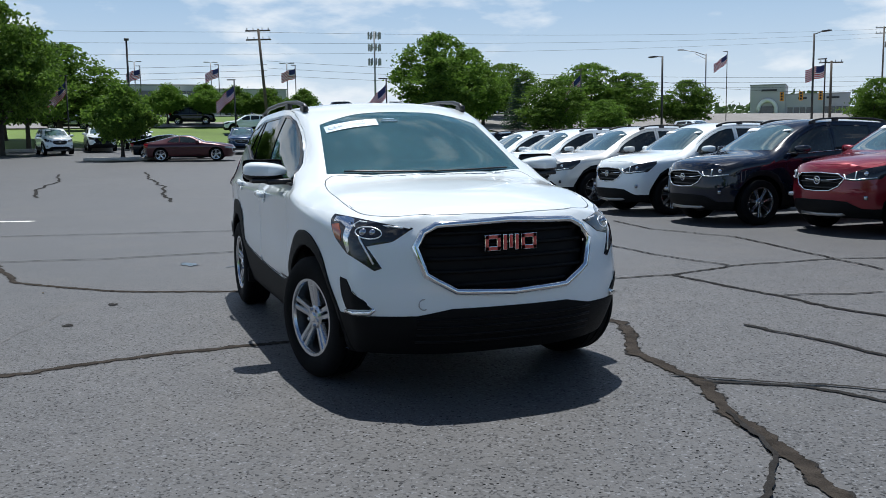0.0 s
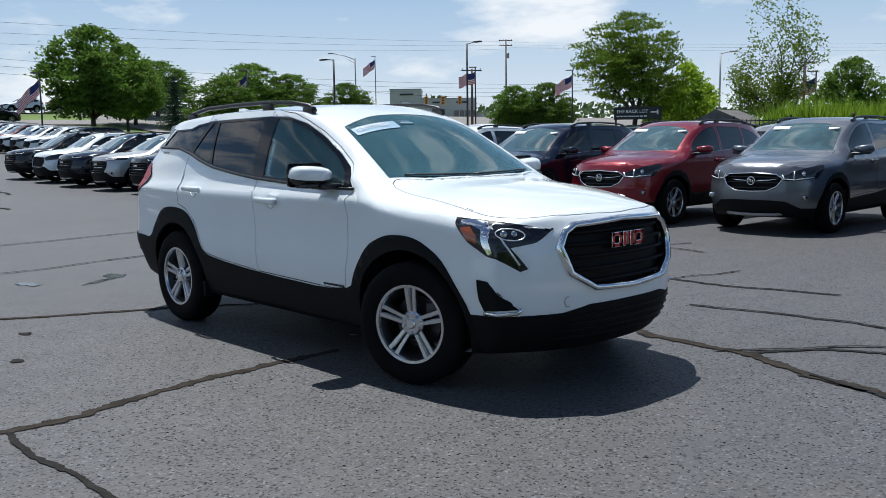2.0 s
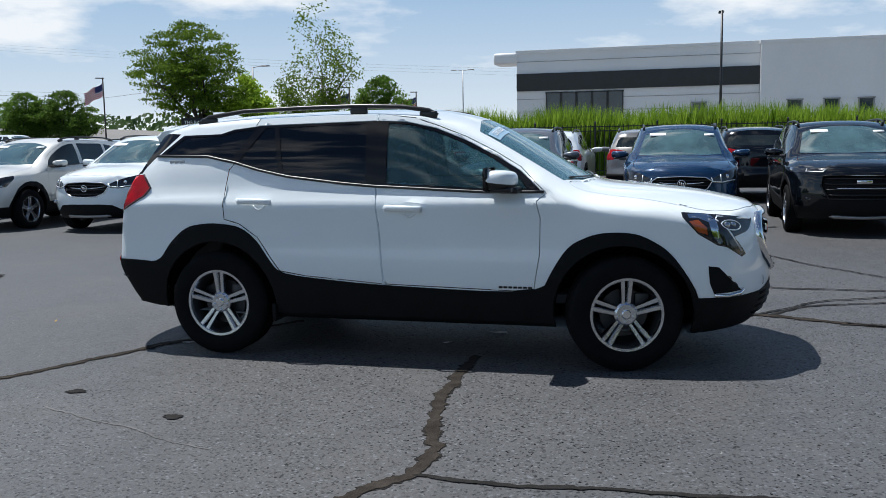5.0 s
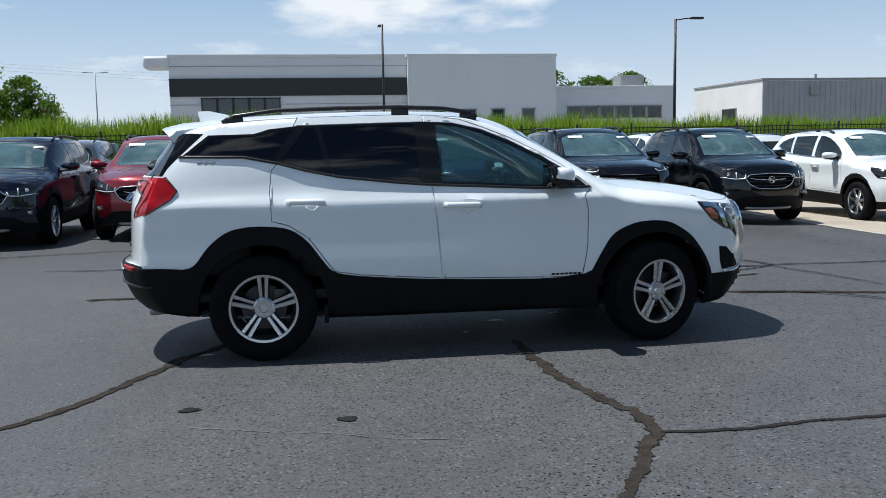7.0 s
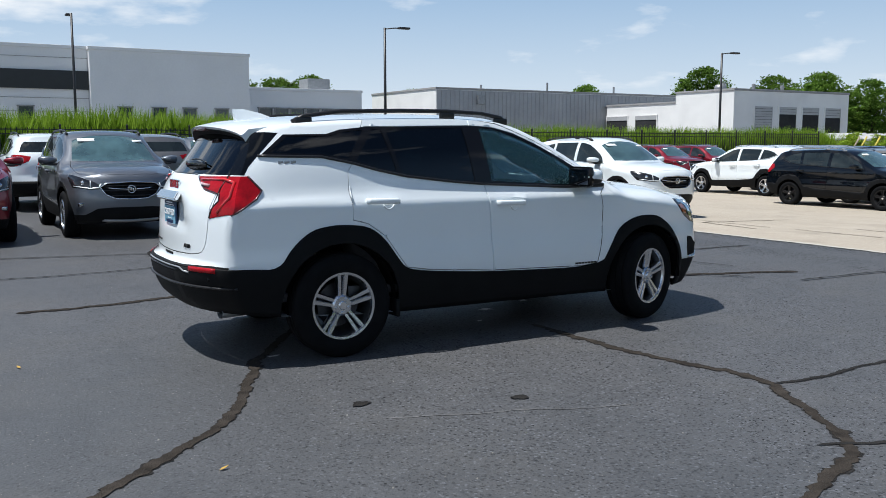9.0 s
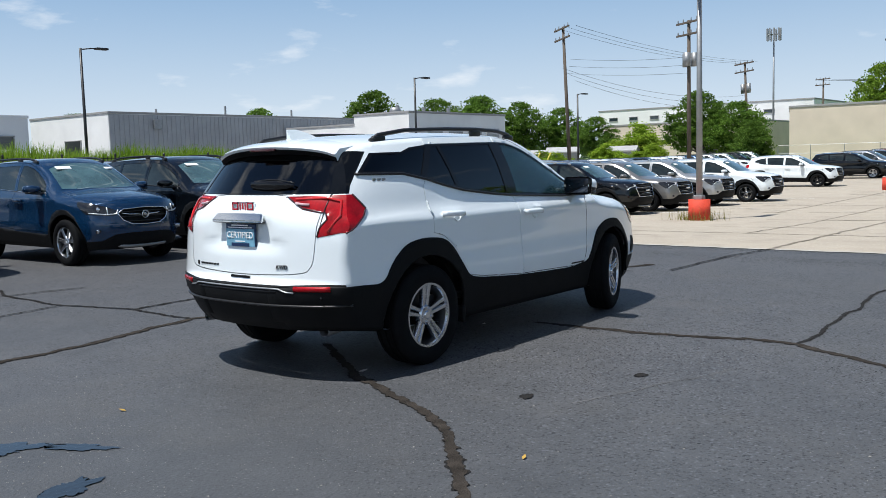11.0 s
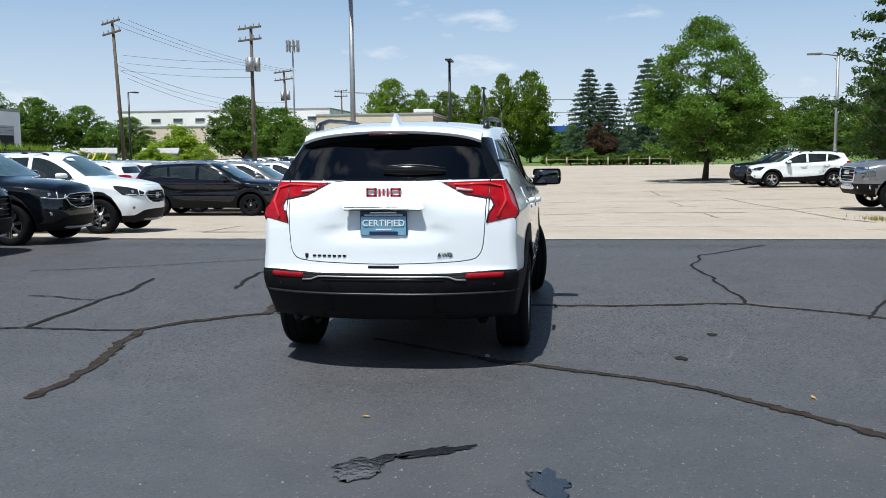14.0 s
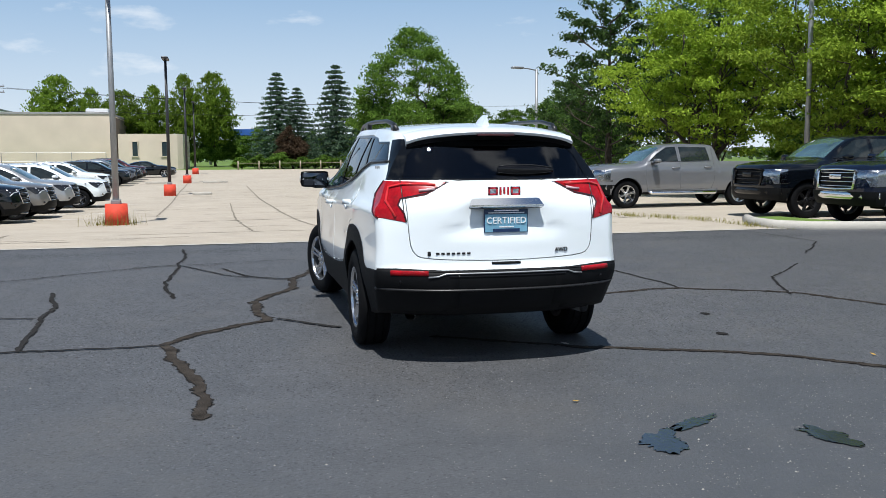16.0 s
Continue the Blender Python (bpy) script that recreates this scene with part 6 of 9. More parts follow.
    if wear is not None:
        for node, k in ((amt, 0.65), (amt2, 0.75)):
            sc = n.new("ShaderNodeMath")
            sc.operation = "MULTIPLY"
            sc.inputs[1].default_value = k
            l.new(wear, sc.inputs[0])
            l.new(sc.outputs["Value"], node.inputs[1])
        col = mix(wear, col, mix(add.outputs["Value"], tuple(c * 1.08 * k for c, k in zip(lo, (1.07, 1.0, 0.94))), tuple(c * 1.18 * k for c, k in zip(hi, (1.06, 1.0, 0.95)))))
    col = mix(amt.outputs["Value"], col, hi2)
    col = mix(amt2.outputs["Value"], col, lo2)
    if pits:
        # coarse open pores, thicker in some patches than in others
        warp = n.new("ShaderNodeTexNoise")
        warp.inputs["Scale"].default_value = 60.0
        l.new(geo.outputs["Position"], warp.inputs["Vector"])
        off = n.new("ShaderNodeVectorMath")
        off.operation = "MULTIPLY_ADD"
        off.inputs[1].default_value = (0.02, 0.02, 0.02)
        l.new(warp.outputs["Color"], off.inputs[0])
        l.new(geo.outputs["Position"], off.inputs[2])
        cells = n.new("ShaderNodeTexVoronoi")
        cells.inputs["Scale"].default_value = 38.0
        l.new(off.outputs["Vector"], cells.inputs["Vector"])
        hole = ramp(cells.outputs["Distance"], 0.37, 0.33)
        pick = n.new("ShaderNodeSeparateColor")
        l.new(cells.outputs["Color"], pick.inputs["Color"])
        some = ramp(pick.outputs["Blue"], 0.48, 0.68)
        both_ = n.new("ShaderNodeMath")
        both_.operation = "MULTIPLY"
        l.new(hole, both_.inputs[0])
        l.new(some, both_.inputs[1])
        pore = both_.outputs["Value"]
        where = ramp(noise_node(0.5, 4), 0.15, 0.50)
        pm = n.new("ShaderNodeMath")
        pm.operation = "MULTIPLY"
        l.new(pore, pm.inputs[0])
        l.new(where, pm.inputs[1])
        pk = n.new("ShaderNodeMath")
        pk.operation = "MULTIPLY"
        l.new(wear, pk.inputs[1])
        l.new(pm.outputs["Value"], pk.inputs[0])
        col = mix(pk.outputs["Value"], col, tuple(c * 0.05 for c in lo))
        dull = n.new("ShaderNodeMath")
        dull.operation = "MAXIMUM"
        l.new(pk.outputs["Value"], dull.inputs[0])
        l.new(amt2.outputs["Value"], dull.inputs[1])
        gl = n.new("ShaderNodeMapRange")
        gl.inputs["To Min"].default_value, gl.inputs["To Max"].default_value = spec, 0.0
        l.new(dull.outputs["Value"], gl.inputs["Value"])
        l.new(gl.outputs["Result"], b.inputs["Specular IOR Level"])
    if pits:
        # pale dust lies in drifts
        du = n.new("ShaderNodeMath")
        du.operation = "MULTIPLY"
        du.inputs[1].default_value = 0.45
        l.new(ramp(noise_node(0.7, 7, 0.68), 0.5, 0.74), du.inputs[0])
        col = mix(du.outputs["Value"], col, (0.098, 0.094, 0.088))
    if stain_amt:
        st = ramp(noise_node(0.9, 5, 0.7), 0.55, 0.72)
        sa = n.new("ShaderNodeMath")
        sa.operation = "MULTIPLY"
        sa.inputs[1].default_value = stain_amt
        l.new(st, sa.inputs[0])
        col = mix(sa.outputs["Value"], col, stain)
    l.new(col, b.inputs["Base Color"])
    b.inputs["Roughness"].default_value, b.inputs["Specular IOR Level"].default_value = rough, spec
    bp = n.new("ShaderNodeBump")
    bp.inputs["Strength"].default_value, bp.inputs["Distance"].default_value = bump, 0.006
    hs = n.new("ShaderNodeMath")
    hs.operation = "SUBTRACT"
    l.new(noise_node(grit * 0.6, 3), hs.inputs[0])
    l.new(dull.outputs["Value"] if pits else amt2.outputs["Value"], hs.inputs[1])
    l.new(hs.outputs["Value"], bp.inputs["Height"])
    l.new(bp.outputs["Normal"], b.inputs["Normal"])
    return m


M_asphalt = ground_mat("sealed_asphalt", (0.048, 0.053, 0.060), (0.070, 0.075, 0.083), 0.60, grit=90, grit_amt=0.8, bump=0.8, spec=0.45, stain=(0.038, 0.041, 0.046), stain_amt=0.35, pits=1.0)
M_concrete = ground_mat("old_concrete", (0.325, 0.283, 0.228), (0.42, 0.37, 0.302), 0.85, mid=1.5, grit=60, grit_amt=0.18, bump=0.25, stain=(0.22, 0.195, 0.16), stain_amt=0.5)
M_grass = surf("mown_grass", (0.075, 0.14, 0.018), rough=0.9, var=0.3, scale=0.12, fine=6, bump=0.6, second=(0.13, 0.21, 0.03), world_co=True)
M_kerb = surf("kerb_concrete", (0.42, 0.40, 0.36), rough=0.85, var=0.2, scale=2, fine=40, bump=0.3, world_co=True)
M_tar = surf("tar_seal", (0.021, 0.020, 0.0195), rough=0.9, spec=0.12, var=0.4, scale=6, fine=90, bump=0.8, world_co=True)
M_brown = surf("dirty_crack_fill", (0.036, 0.0305, 0.026), rough=0.95, spec=0.12, var=0.6, scale=9, fine=120, bump=0.9, world_co=True)
M_wet = surf("wet_patch", (0.014, 0.016, 0.02), rough=0.10, var=0.2, spec=0.7, fine=30, bump=0.12, world_co=True)
M_line = surf("worn_white_line", (0.62, 0.61, 0.58), rough=0.8, var=0.25, scale=4, fine=30, world_co=True)


def sheet(name, x0, x1, y0, y1, dz, mat, label, step=6.0, cat="ground"):
    b = bmesh.new()
    n = max(2, int((x1 - x0) / step))
    cols = sorted({y0, y1, *[v for v in (-12.0, 4.0) if y0 < v < y1]})
    prev = None
    for i in range(n + 1):
        x = x0 + (x1 - x0) * i / n
        cur = [b.verts.new((x, y, gz(x, y) + dz)) for y in cols]
        if prev:
            for k in range(len(cols) - 1):
                b.faces.new((prev[k], cur[k], cur[k + 1], prev[k + 1]))
        prev = cur
    return tagged(part(name, b, mat), label, cat, kind="structure")


M_road = ground_mat("grey_road", (0.15, 0.145, 0.14), (0.22, 0.21, 0.20), 0.85, grit=60, grit_amt=0.3, bump=0.2)
sheet("ground", -900, 900, -900, 900, -0.10, M_grass, "mown grass and rough verges round the lots", 3)
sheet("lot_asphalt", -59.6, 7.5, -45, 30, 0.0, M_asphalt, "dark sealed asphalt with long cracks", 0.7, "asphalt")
sheet("lot_concrete", 7.5, 92, -30, 29.5, 0.003, M_concrete, "pale worn concrete with open joints", 0.7, "concrete")
sheet("road", -90, -85.5, -200, 200, 0.02, M_road, "pale road on the rise behind the lot", 2, "road")
# unseen yard north of the fence, kept pale to bounce light onto the walls
sheet("north_lot", -34, 112, 33.0, 112, 0.012, M_road, "unseen grey yard round the buildings, pale for bounce light", 3, "concrete")
sheet("side_yard", -135, -34.02, 36, 150, 0.012, M_road, "grey yard beside the far road", 2, "asphalt")
sheet("upper_lot", -112, -100, -60, 60, 0.02, M_asphalt, "asphalt of the lot on the rise", 2, "asphalt")


def ribbon(name, pts, w, mat, label, dz=0.005, wob=0.5):
    """A crack or joint: a strip with ragged edges along a few points."""
    b = bmesh.new()
    ps = dense(pts, 0.016 if pts[0][0] > -12 else 0.035)
    amp = 0.16 if pts[0][0] < -14 else 0.05
    fq = 0.8 if pts[0][0] < -14 else 2.3
    ps = [Vector((p[0] + amp * noise.noise((p[0] * fq, p[1] * fq, 3)) + 0.016 * noise.noise((p[0] * 14, p[1] * 14, 7)), p[1] + amp * noise.noise((p[0] * fq, p[1] * fq, 9)) + 0.016 * noise.noise((p[0] * 14, p[1] * 14, 1)))) for p in ps]
    prev = None
    for i, p in enumerate(ps):
        d = (ps[min(i + 1, len(ps) - 1)] - ps[max(i - 1, 0)]).normalized()
        s = Vector((-d.y, d.x))
        e = min(1.0, 0.25 + i / 3, 0.25 + (len(ps) - 1 - i) / 3)
        a = w * e * (1 + wob * noise.noise((p.x * 7, p.y * 7, 2)) + 0.8 * wob * noise.noise((p.x * 31, p.y * 31, 4)) + 0.5 * wob * noise.noise((p.x * 53, p.y * 53, 6)))
        c = w * e * (1 + wob * noise.noise((p.x * 7, p.y * 7, 12)) + 0.8 * wob * noise.noise((p.x * 31, p.y * 31, 14)) + 0.5 * wob * noise.noise((p.x * 53, p.y * 53, 16)))
        z = gz(p.x, p.y) + dz
        cur = (b.verts.new((*(p + s * a), z)), b.verts.new((*(p - s * c), z)))
        if prev:
            b.faces.new((prev[1], cur[1], cur[0], prev[0]))
        prev = cur
    return tagged(part(name, b, mat), label, "crack", "cracks in the ground", "structure")


CRACK = "sealed crack in the dark asphalt"
LIFT = iter(0.0045 + 0.00033 * k for k in range(80))
for w, mt, pts in (
    (0.032, M_brown, [(0.34, -0.6), (0.43, -1.03), (0.40, -1.5), (0.45, -2.0), (0.60, -2.45), (0.59, -2.80), (0.42, -3.06), (0.20, -3.5), (-0.15, -3.86), (-0.89, -4.14), (-1.8, -4.6)]),
    (0.018, M_tar, [(0.59, -2.80), (0.97, -2.84), (1.4, -2.80), (2.31, -2.8), (3.5, -2.75), (4.68, -3.01), (5.4, -3.6), (6.34, -4.23)]),
    (0.014, M_tar, [(-0.15, -3.66), (0.5, -3.95), (1.13, -4.30), (2.15, -5.35)]),
    (0.030, M_brown, [(-1.26, 0.26), (-1.95, -0.75), (-2.25, -1.45), (-2.5, -1.9), (-2.8, -2.2), (-3.2, -2.6), (-3.6, -2.85), (-4.74, -3.1), (-6.2, -3.4)]),
    (0.036, M_brown, [(-3.15, 1.96), (-2.7, 1.95), (-1.94, 2.1), (-1.1, 2.28), (-0.7, 2.1), (-0.2, 1.5), (0.5, 1.58), (0.9, 1.55)]),
    (0.040, M_brown, [(0.9, 1.55), (1.7, 1.15), (2.38, 1.11), (3.0, 0.84), (3.4, 0.74), (4.0, 0.56), (4.7, 0.3)]),
    (0.018, M_tar, [(2.38, 1.11), (2.67, 1.48), (3.1, 1.71), (3.6, 1.9)]),
    (0.018, M_tar, [(-1.1, 2.28), (-1.05, 3.3), (-1.3, 4.3), (-1.25, 5.6), (-1.05, 6.2)]),
    (0.022, M_tar, [(-1.04, 3.3), (-0.1, 3.36), (0.4, 3.42), (1.0, 3.40), (1.5, 3.5), (2.0, 3.6)]),
    (0.014, M_tar, [(0.37, 3.45), (0.65, 4.33)]),
    (0.020, M_tar, [(1.23, 2.33), (1.7, 2.42), (2.5, 2.5), (3.5, 2.42), (4.16, 2.45), (5.3, 2.4), (6.46, 2.5)]),
    (0.014, M_tar, [(4.16, 2.45), (3.0, 1.9), (2.2, 1.03)]),
    (0.014, M_tar, [(4.16, 2.5), (3.56, 3.5), (3.0, 4.4), (2.5, 5.5)]),
    (0.016, M_tar, [(-1.3, 4.25), (-2.3, 4.12), (-3.3, 4.1), (-4.1, 4.2)]),
    (0.018, M_tar, [(-6.65, 6.07), (-5.2, 5.8), (-3.6, 6.15), (-1.24, 5.6), (-0.36, 5.4)]),
    (0.020, M_tar, [(-0.15, 1.45), (-0.71, 0.89)]),
    (0.022, M_tar, [(-5.4, 0.16), (-5.55, 1.74), (-5.77, 2.2), (-6.87, 2.1), (-8.1, 2.4)]),
    (0.016, M_tar, [(-5.48, -3.2), (-5.2, -2.0), (-5.2, -0.46), (-5.4, 0.16)]),
    (0.020, M_tar, [(-9.0, -3.5), (-8.6, -1.84), (-8.1, 0.0), (-8.4, 2.2)]),
    (0.045, M_tar, [(-34, -0.2), (-29, -0.24), (-24, -0.1), (-16.8, -0.44)]),
    (0.045, M_tar, [(-34, -3.6), (-29, -3.4), (-25, -3.9), (-20.7, -3.7)]),
    (0.050, M_tar, [(-22, 2.2), (-19, 2.6), (-15.5, 2.3)]),
    (0.050, M_tar, [(-33, 4.2), (-26, 4.6), (-21, 4.2)]),
    (0.012, M_tar, [(4.4, 0.9), (4.17, 1.95), (3.99, 2.98)]),
    (0.014, M_tar, [(2.9, 0.88), (3.55, 0.62), (3.93, 0.21)]),
    (0.018, M_tar, [(4.17, -0.2), (6.3, -0.2), (7.49, -0.3)]),
    (0.012, M_tar, [(3.2, -6.2), (4.6, -7.4), (7.0, -7.7)]),
):
    ribbon("crack", pts, w, mt, CRACK, dz=next(LIFT))
    if mt is M_brown:
        ribbon("crack", pts, w * 1.08, M_tar, "dark ragged edge of a filled crack", dz=next(LIFT) - 0.0022, wob=1.1)
JOINT = "dark joint in the pale concrete"
M_joint = surf("joint_dirt", (0.19, 0.165, 0.13), rough=0.95, var=0.4, scale=3, fine=40, world_co=True)
for w, pts in (
    (0.03, [(7.52, -0.3), (10, -0.25), (16, 0.0), (31.4, 0.45), (50, 0.6)]), (0.02, [(11, 1.3), (18, 1.6), (28, 1.7)]),
    (0.03, [(20.5, 3.9), (30, 4.0), (43, 4.3), (70, 4.6)]), (0.025, [(11.0, 4.0), (10.9, -0.5), (10.7, -3.0), (10.3, -6.5)]), (0.03, [(17.0, 3.0), (17.0, 0.0), (17.8, -2.7), (16.9, -6.0)]),
    (0.03, [(19.7, -5.5), (18.1, -7.3), (19.6, -9.6)]), (0.03, [(24.5, 5.0), (24.6, -2.0), (24.4, -9.0)]), (0.04, [(33, 5), (33.2, -4), (32.8, -12)]), (0.045, [(43, 5), (43.3, -6), (43, -16)]),
    (0.02, [(14, -4.8), (17, -4.9)]), (0.025, [(21, -4.9), (24, -4.8)]), (0.03, [(29, -5.0), (34, -5.1)]), (0.05, [(56, 8), (56.5, -6), (56, -20)]), (0.03, [(9.0, 4.5), (9.2, 6.0), (12.0, 6.2)]), (0.03, [(11.7, -7.6), (13.1, -7.3), (18.1, -7.4), (22, -7.1), (26.3, -7.0)]),
):
    ribbon("joint", pts, w, M_joint, JOINT, dz=0.008)
rs = random.Random(31)
for k in range(11):
    x = 9.6 + 3.7 * k
    y = -15.0 + rs.uniform(0, 2)
    while y < 5.5:
        ln = rs.uniform(0.4, 2.4)
        if rs.random() < 0.55:
            ribbon("joint", [(x + rs.uniform(-0.06, 0.06), y), (x + rs.uniform(-0.06, 0.06), y + ln)], 0.014 + 0.0007 * x, M_joint, JOINT, dz=0.011, wob=0.9)
        y += ln + rs.uniform(0.2, 1.5)
for x, y, ln in ((57.5, 2.6, 1.7), (37.6, 3.0, 0.9), (57.6, 6.6, 1.4)):
    b = bmesh.new()
    box(b, (0, 0, 0.06), (0.2, ln, 0.14), bevel=0.03)
    o = part("wheel_stop", b, M_kerb, smooth=True)
    o.matrix_world = pose(x, y, gz(x, y))
    tagged(o, "pale concrete wheel stop lying on the concrete lot", "wheel stop", "wheel stops")
ribbon("seam", [(7.5, -40), (7.5, -20), (7.52, -7), (7.48, 0), (7.5, 8), (7.5, 28)], 0.05, M_kerb, "pale worn edge between asphalt and concrete", dz=0.009, wob=0.3)
ribbon("parking_line", [(-12.6, -4.4), (-12.1, -3.2)], 0.12, M_line, "worn white painted mark on asphalt", wob=0.15)
for xx in (19.8, 22.7, 25.9, 29.2):
    ribbon("parking_line", [(xx, 5.2), (xx, 10.6)], 0.05, M_line, "worn white painted bay line on concrete", dz=0.01, wob=0.4)
M_scuff = surf("pale_scuff", (0.12, 0.12, 0.122), rough=0.9, var=0.4, fine=60, world_co=True)
ribbon("scuff", [(-1.74, -2.24), (-0.95, -2.52), (-0.42, -2.72)], 0.005, M_scuff, "pale scratch on the asphalt", dz=0.003, wob=1.0)


def blob(name, x, y, rx, ry, turn, mat, label, cat, dz=0.006, rag=0.5, seed=0.0, kind="structure"):
    """A flat patch with a ragged outline."""
    b = bmesh.new()
    ring = []
    for i in range(180):
        a = 2 * math.pi * i / 180
        r = 1 + rag * noise.noise((math.cos(a) * 1.6 + seed, math.sin(a) * 1.6, seed)) + 0.45 * rag * noise.noise((math.cos(a) * 6 + seed, math.sin(a) * 6, 5)) + 0.14 * rag * noise.noise((math.cos(a) * 17 + seed, math.sin(a) * 17, 8))
        u, v = rx * r * math.cos(a), ry * r * math.sin(a)
        ct, st = math.cos(radians(turn)), math.sin(radians(turn))
        ring.append(b.verts.new((x + u * ct - v * st, y + u * st + v * ct, dz)))
    b.faces.new(ring)
    bmesh.ops.triangulate(b, faces=b.faces)
    return tagged(part(name, b, mat), label, cat, kind=kind)


blob("puddle", -3.83, -0.53, 0.20, 0.045, -60, M_wet, "shallow wet streak on dark asphalt", "puddle", seed=2.1, rag=0.8)
blob("puddle", -4.08, -0.25, 0.16, 0.10, -40, M_wet, "shallow wet patch on dark asphalt", "puddle", seed=5.3, rag=0.7)
blob("puddle", -4.18, -1.07, 0.15, 0.085, 15, M_wet, "shallow wet patch on dark asphalt", "puddle", seed=8.7, rag=0.7)
blob("oil_spot", -1.735, -1.94, 0.055, 0.035, 20, M_tar, "small dark oil spot on asphalt", "stain", seed=1.2)
blob("oil_spot", -0.89, -2.28, 0.06, 0.035, -10, M_tar, "small dark oil spot on asphalt", "stain", seed=3.9)
M_paperbit = surf("dried_splash", (0.6, 0.6, 0.58), rough=0.8, var=0.2)
for k, (x, y, r) in enumerate(((0.42, 0.10, 0.07), (-1.78, -0.62, 0.04), (0.95, 0.3, 0.05), (0.1, -0.3, 0.03), (4.55, -1.35, 0.018), (4.0, -2.9, 0.018))):
    blob("pale_splash", x, y, r, r * 0.4, 10 * k, M_paperbit, "pale dried splash on asphalt", "stain", seed=k * 1.7, rag=0.9)
M_leaf_dry = surf("dry_leaf", (0.42, 0.26, 0.05), rough=0.7, var=0.3)
for x, y, a in ((-2.69, -2.55, 20), (-3.3, -0.1, 110)):
    b = bmesh.new()
    vs = [b.verts.new(p) for p in ((-0.025, 0, 0.006), (0, -0.011, 0.012), (0.028, 0, 0.016), (0, 0.011, 0.010))]
    b.faces.new(vs)
    o = part("fallen_leaf", thicken(b, 0, 0.001), M_leaf_dry)
    o.matrix_world = pose(x, y, 0, 0, 0, a)
    tagged(o, "curled yellow leaf lying on asphalt", "leaf", "fallen leaves")
# loose stones
b = bmesh.new()
rs = random.Random(4)
for k in range(7000):
    x, y = (rs.uniform(-8, 7), rs.uniform(-6, 5)) if k < 4000 else (rs.gauss(-4.2, 1.0), rs.gauss(-0.8, 1.5))
    r = rs.uniform(0.0012, 0.004) * (2.0 if rs.random() < 0.04 else 1)
    z = 0.0
    vs = [b.verts.new((x + r * c * rs.uniform(0.7, 1.2), y + r * s_ * rs.uniform(0.7, 1.2), z)) for c, s_ in ((1, 0), (0, 1), (-1, 0), (0, -1))]
    t = b.verts.new((x, y, r * 0.9))
    for i in range(4):
        b.faces.new((vs[i], vs[(i + 1) % 4], t))
M_stone = surf("pale_grit", (0.24, 0.235, 0.22), rough=0.9, var=0.3, isl=0.8)
tagged(part("loose_grit", b, M_stone), "pale grit strewn over the asphalt", "gravel", kind="stuff")

# kerbs
b = bmesh.new()
for y in range(-200, 30, 10):
    box(b, (-59.7, y + 5, gz(-59.7) + 0.05), (0.25, 10, 0.3), bevel=0.03)
tagged(part("kerb", b, M_kerb, smooth=True), "pale concrete kerb along the far grass", "kerb", kind="structure")
for k, (x, y, r) in enumerate(((-45.4, -0.8, 2.0),)):
    b = bmesh.new()
    cyl(b, (x, y, gz(x) - 0.02), (x, y, gz(x) + 0.16), r, n=24)
    tagged(part("kerb", b, M_kerb, smooth=True), "round kerbed island in the asphalt", "kerb", kind="structure")
b = bmesh.new()
tube(b, [(9.5, -9.2, 0.0), (8.6, -8.8, 0.0), (7.75, -8.75, 0.0), (7.2, -9.2, 0.0), (6.9, -10.2, 0.0), (6.4, -13, 0.0)], 0.10, 0.13, n=8)
tagged(part("kerb", b, M_kerb, smooth=True), "pale kerb round a grass island", "kerb", kind="structure")
b = bmesh.new()
b.faces.new([b.verts.new(p) for p in ((9.5, -9.25, 0.06), (8.6, -8.85, 0.06), (7.8, -8.8, 0.06), (7.25, -9.25, 0.06), (6.95, -10.2, 0.06), (6.45, -13, 0.06), (6.9, -13, 0.06), (7.3, -10.4, 0.06), (9.5, -10.0, 0.06))])
bmesh.ops.recalc_face_normals(b, faces=b.faces)
tagged(part("island_grass", b, M_grass), "patchy grass of the kerbed island", "grass", kind="structure")


# ---- plants ----
def leaf_mat(name, a, c):
    m = bpy.data.materials.new(name)
    m.use_nodes = True
    n, l = m.node_tree.nodes, m.node_tree.links
    b = n["Principled BSDF"]
    geo = n.new("ShaderNodeNewGeometry")
    info = n.new("ShaderNodeObjectInfo")
    mx = n.new("ShaderNodeMix")
    mx.data_type = "RGBA"
    mx.inputs["A"].default_value, mx.inputs["B"].default_value = (*a, 1), (*c, 1)
    l.new(geo.outputs["Random Per Island"], mx.inputs["Factor"])
    hue = n.new("ShaderNodeHueSaturation")
    rng = n.new("ShaderNodeMapRange")
    rng.inputs["To Min"].default_value, rng.inputs["To Max"].default_value = 0.8, 1.2
    l.new(info.outputs["Random"], rng.inputs["Value"])
    l.new(rng.outputs["Result"], hue.inputs["Value"])
    l.new(mx.outputs["Result"], hue.inputs["Color"])
    l.new(hue.outputs["Color"], b.inputs["Base Color"])
    b.inputs["Roughness"].default_value, b.inputs["Specular IOR Level"].default_value = 0.6, 0.15
    tr = n.new("ShaderNodeBsdfTranslucent")
    l.new(hue.outputs["Color"], tr.inputs["Color"])
    sh = n.new("ShaderNodeMixShader")
    sh.inputs["Fac"].default_value = 0.42
    l.new(b.outputs["BSDF"], sh.inputs[1])
    l.new(tr.outputs["BSDF"], sh.inputs[2])
    l.new(sh.outputs["Shader"], n["Material Output"].inputs["Surface"])
    return m


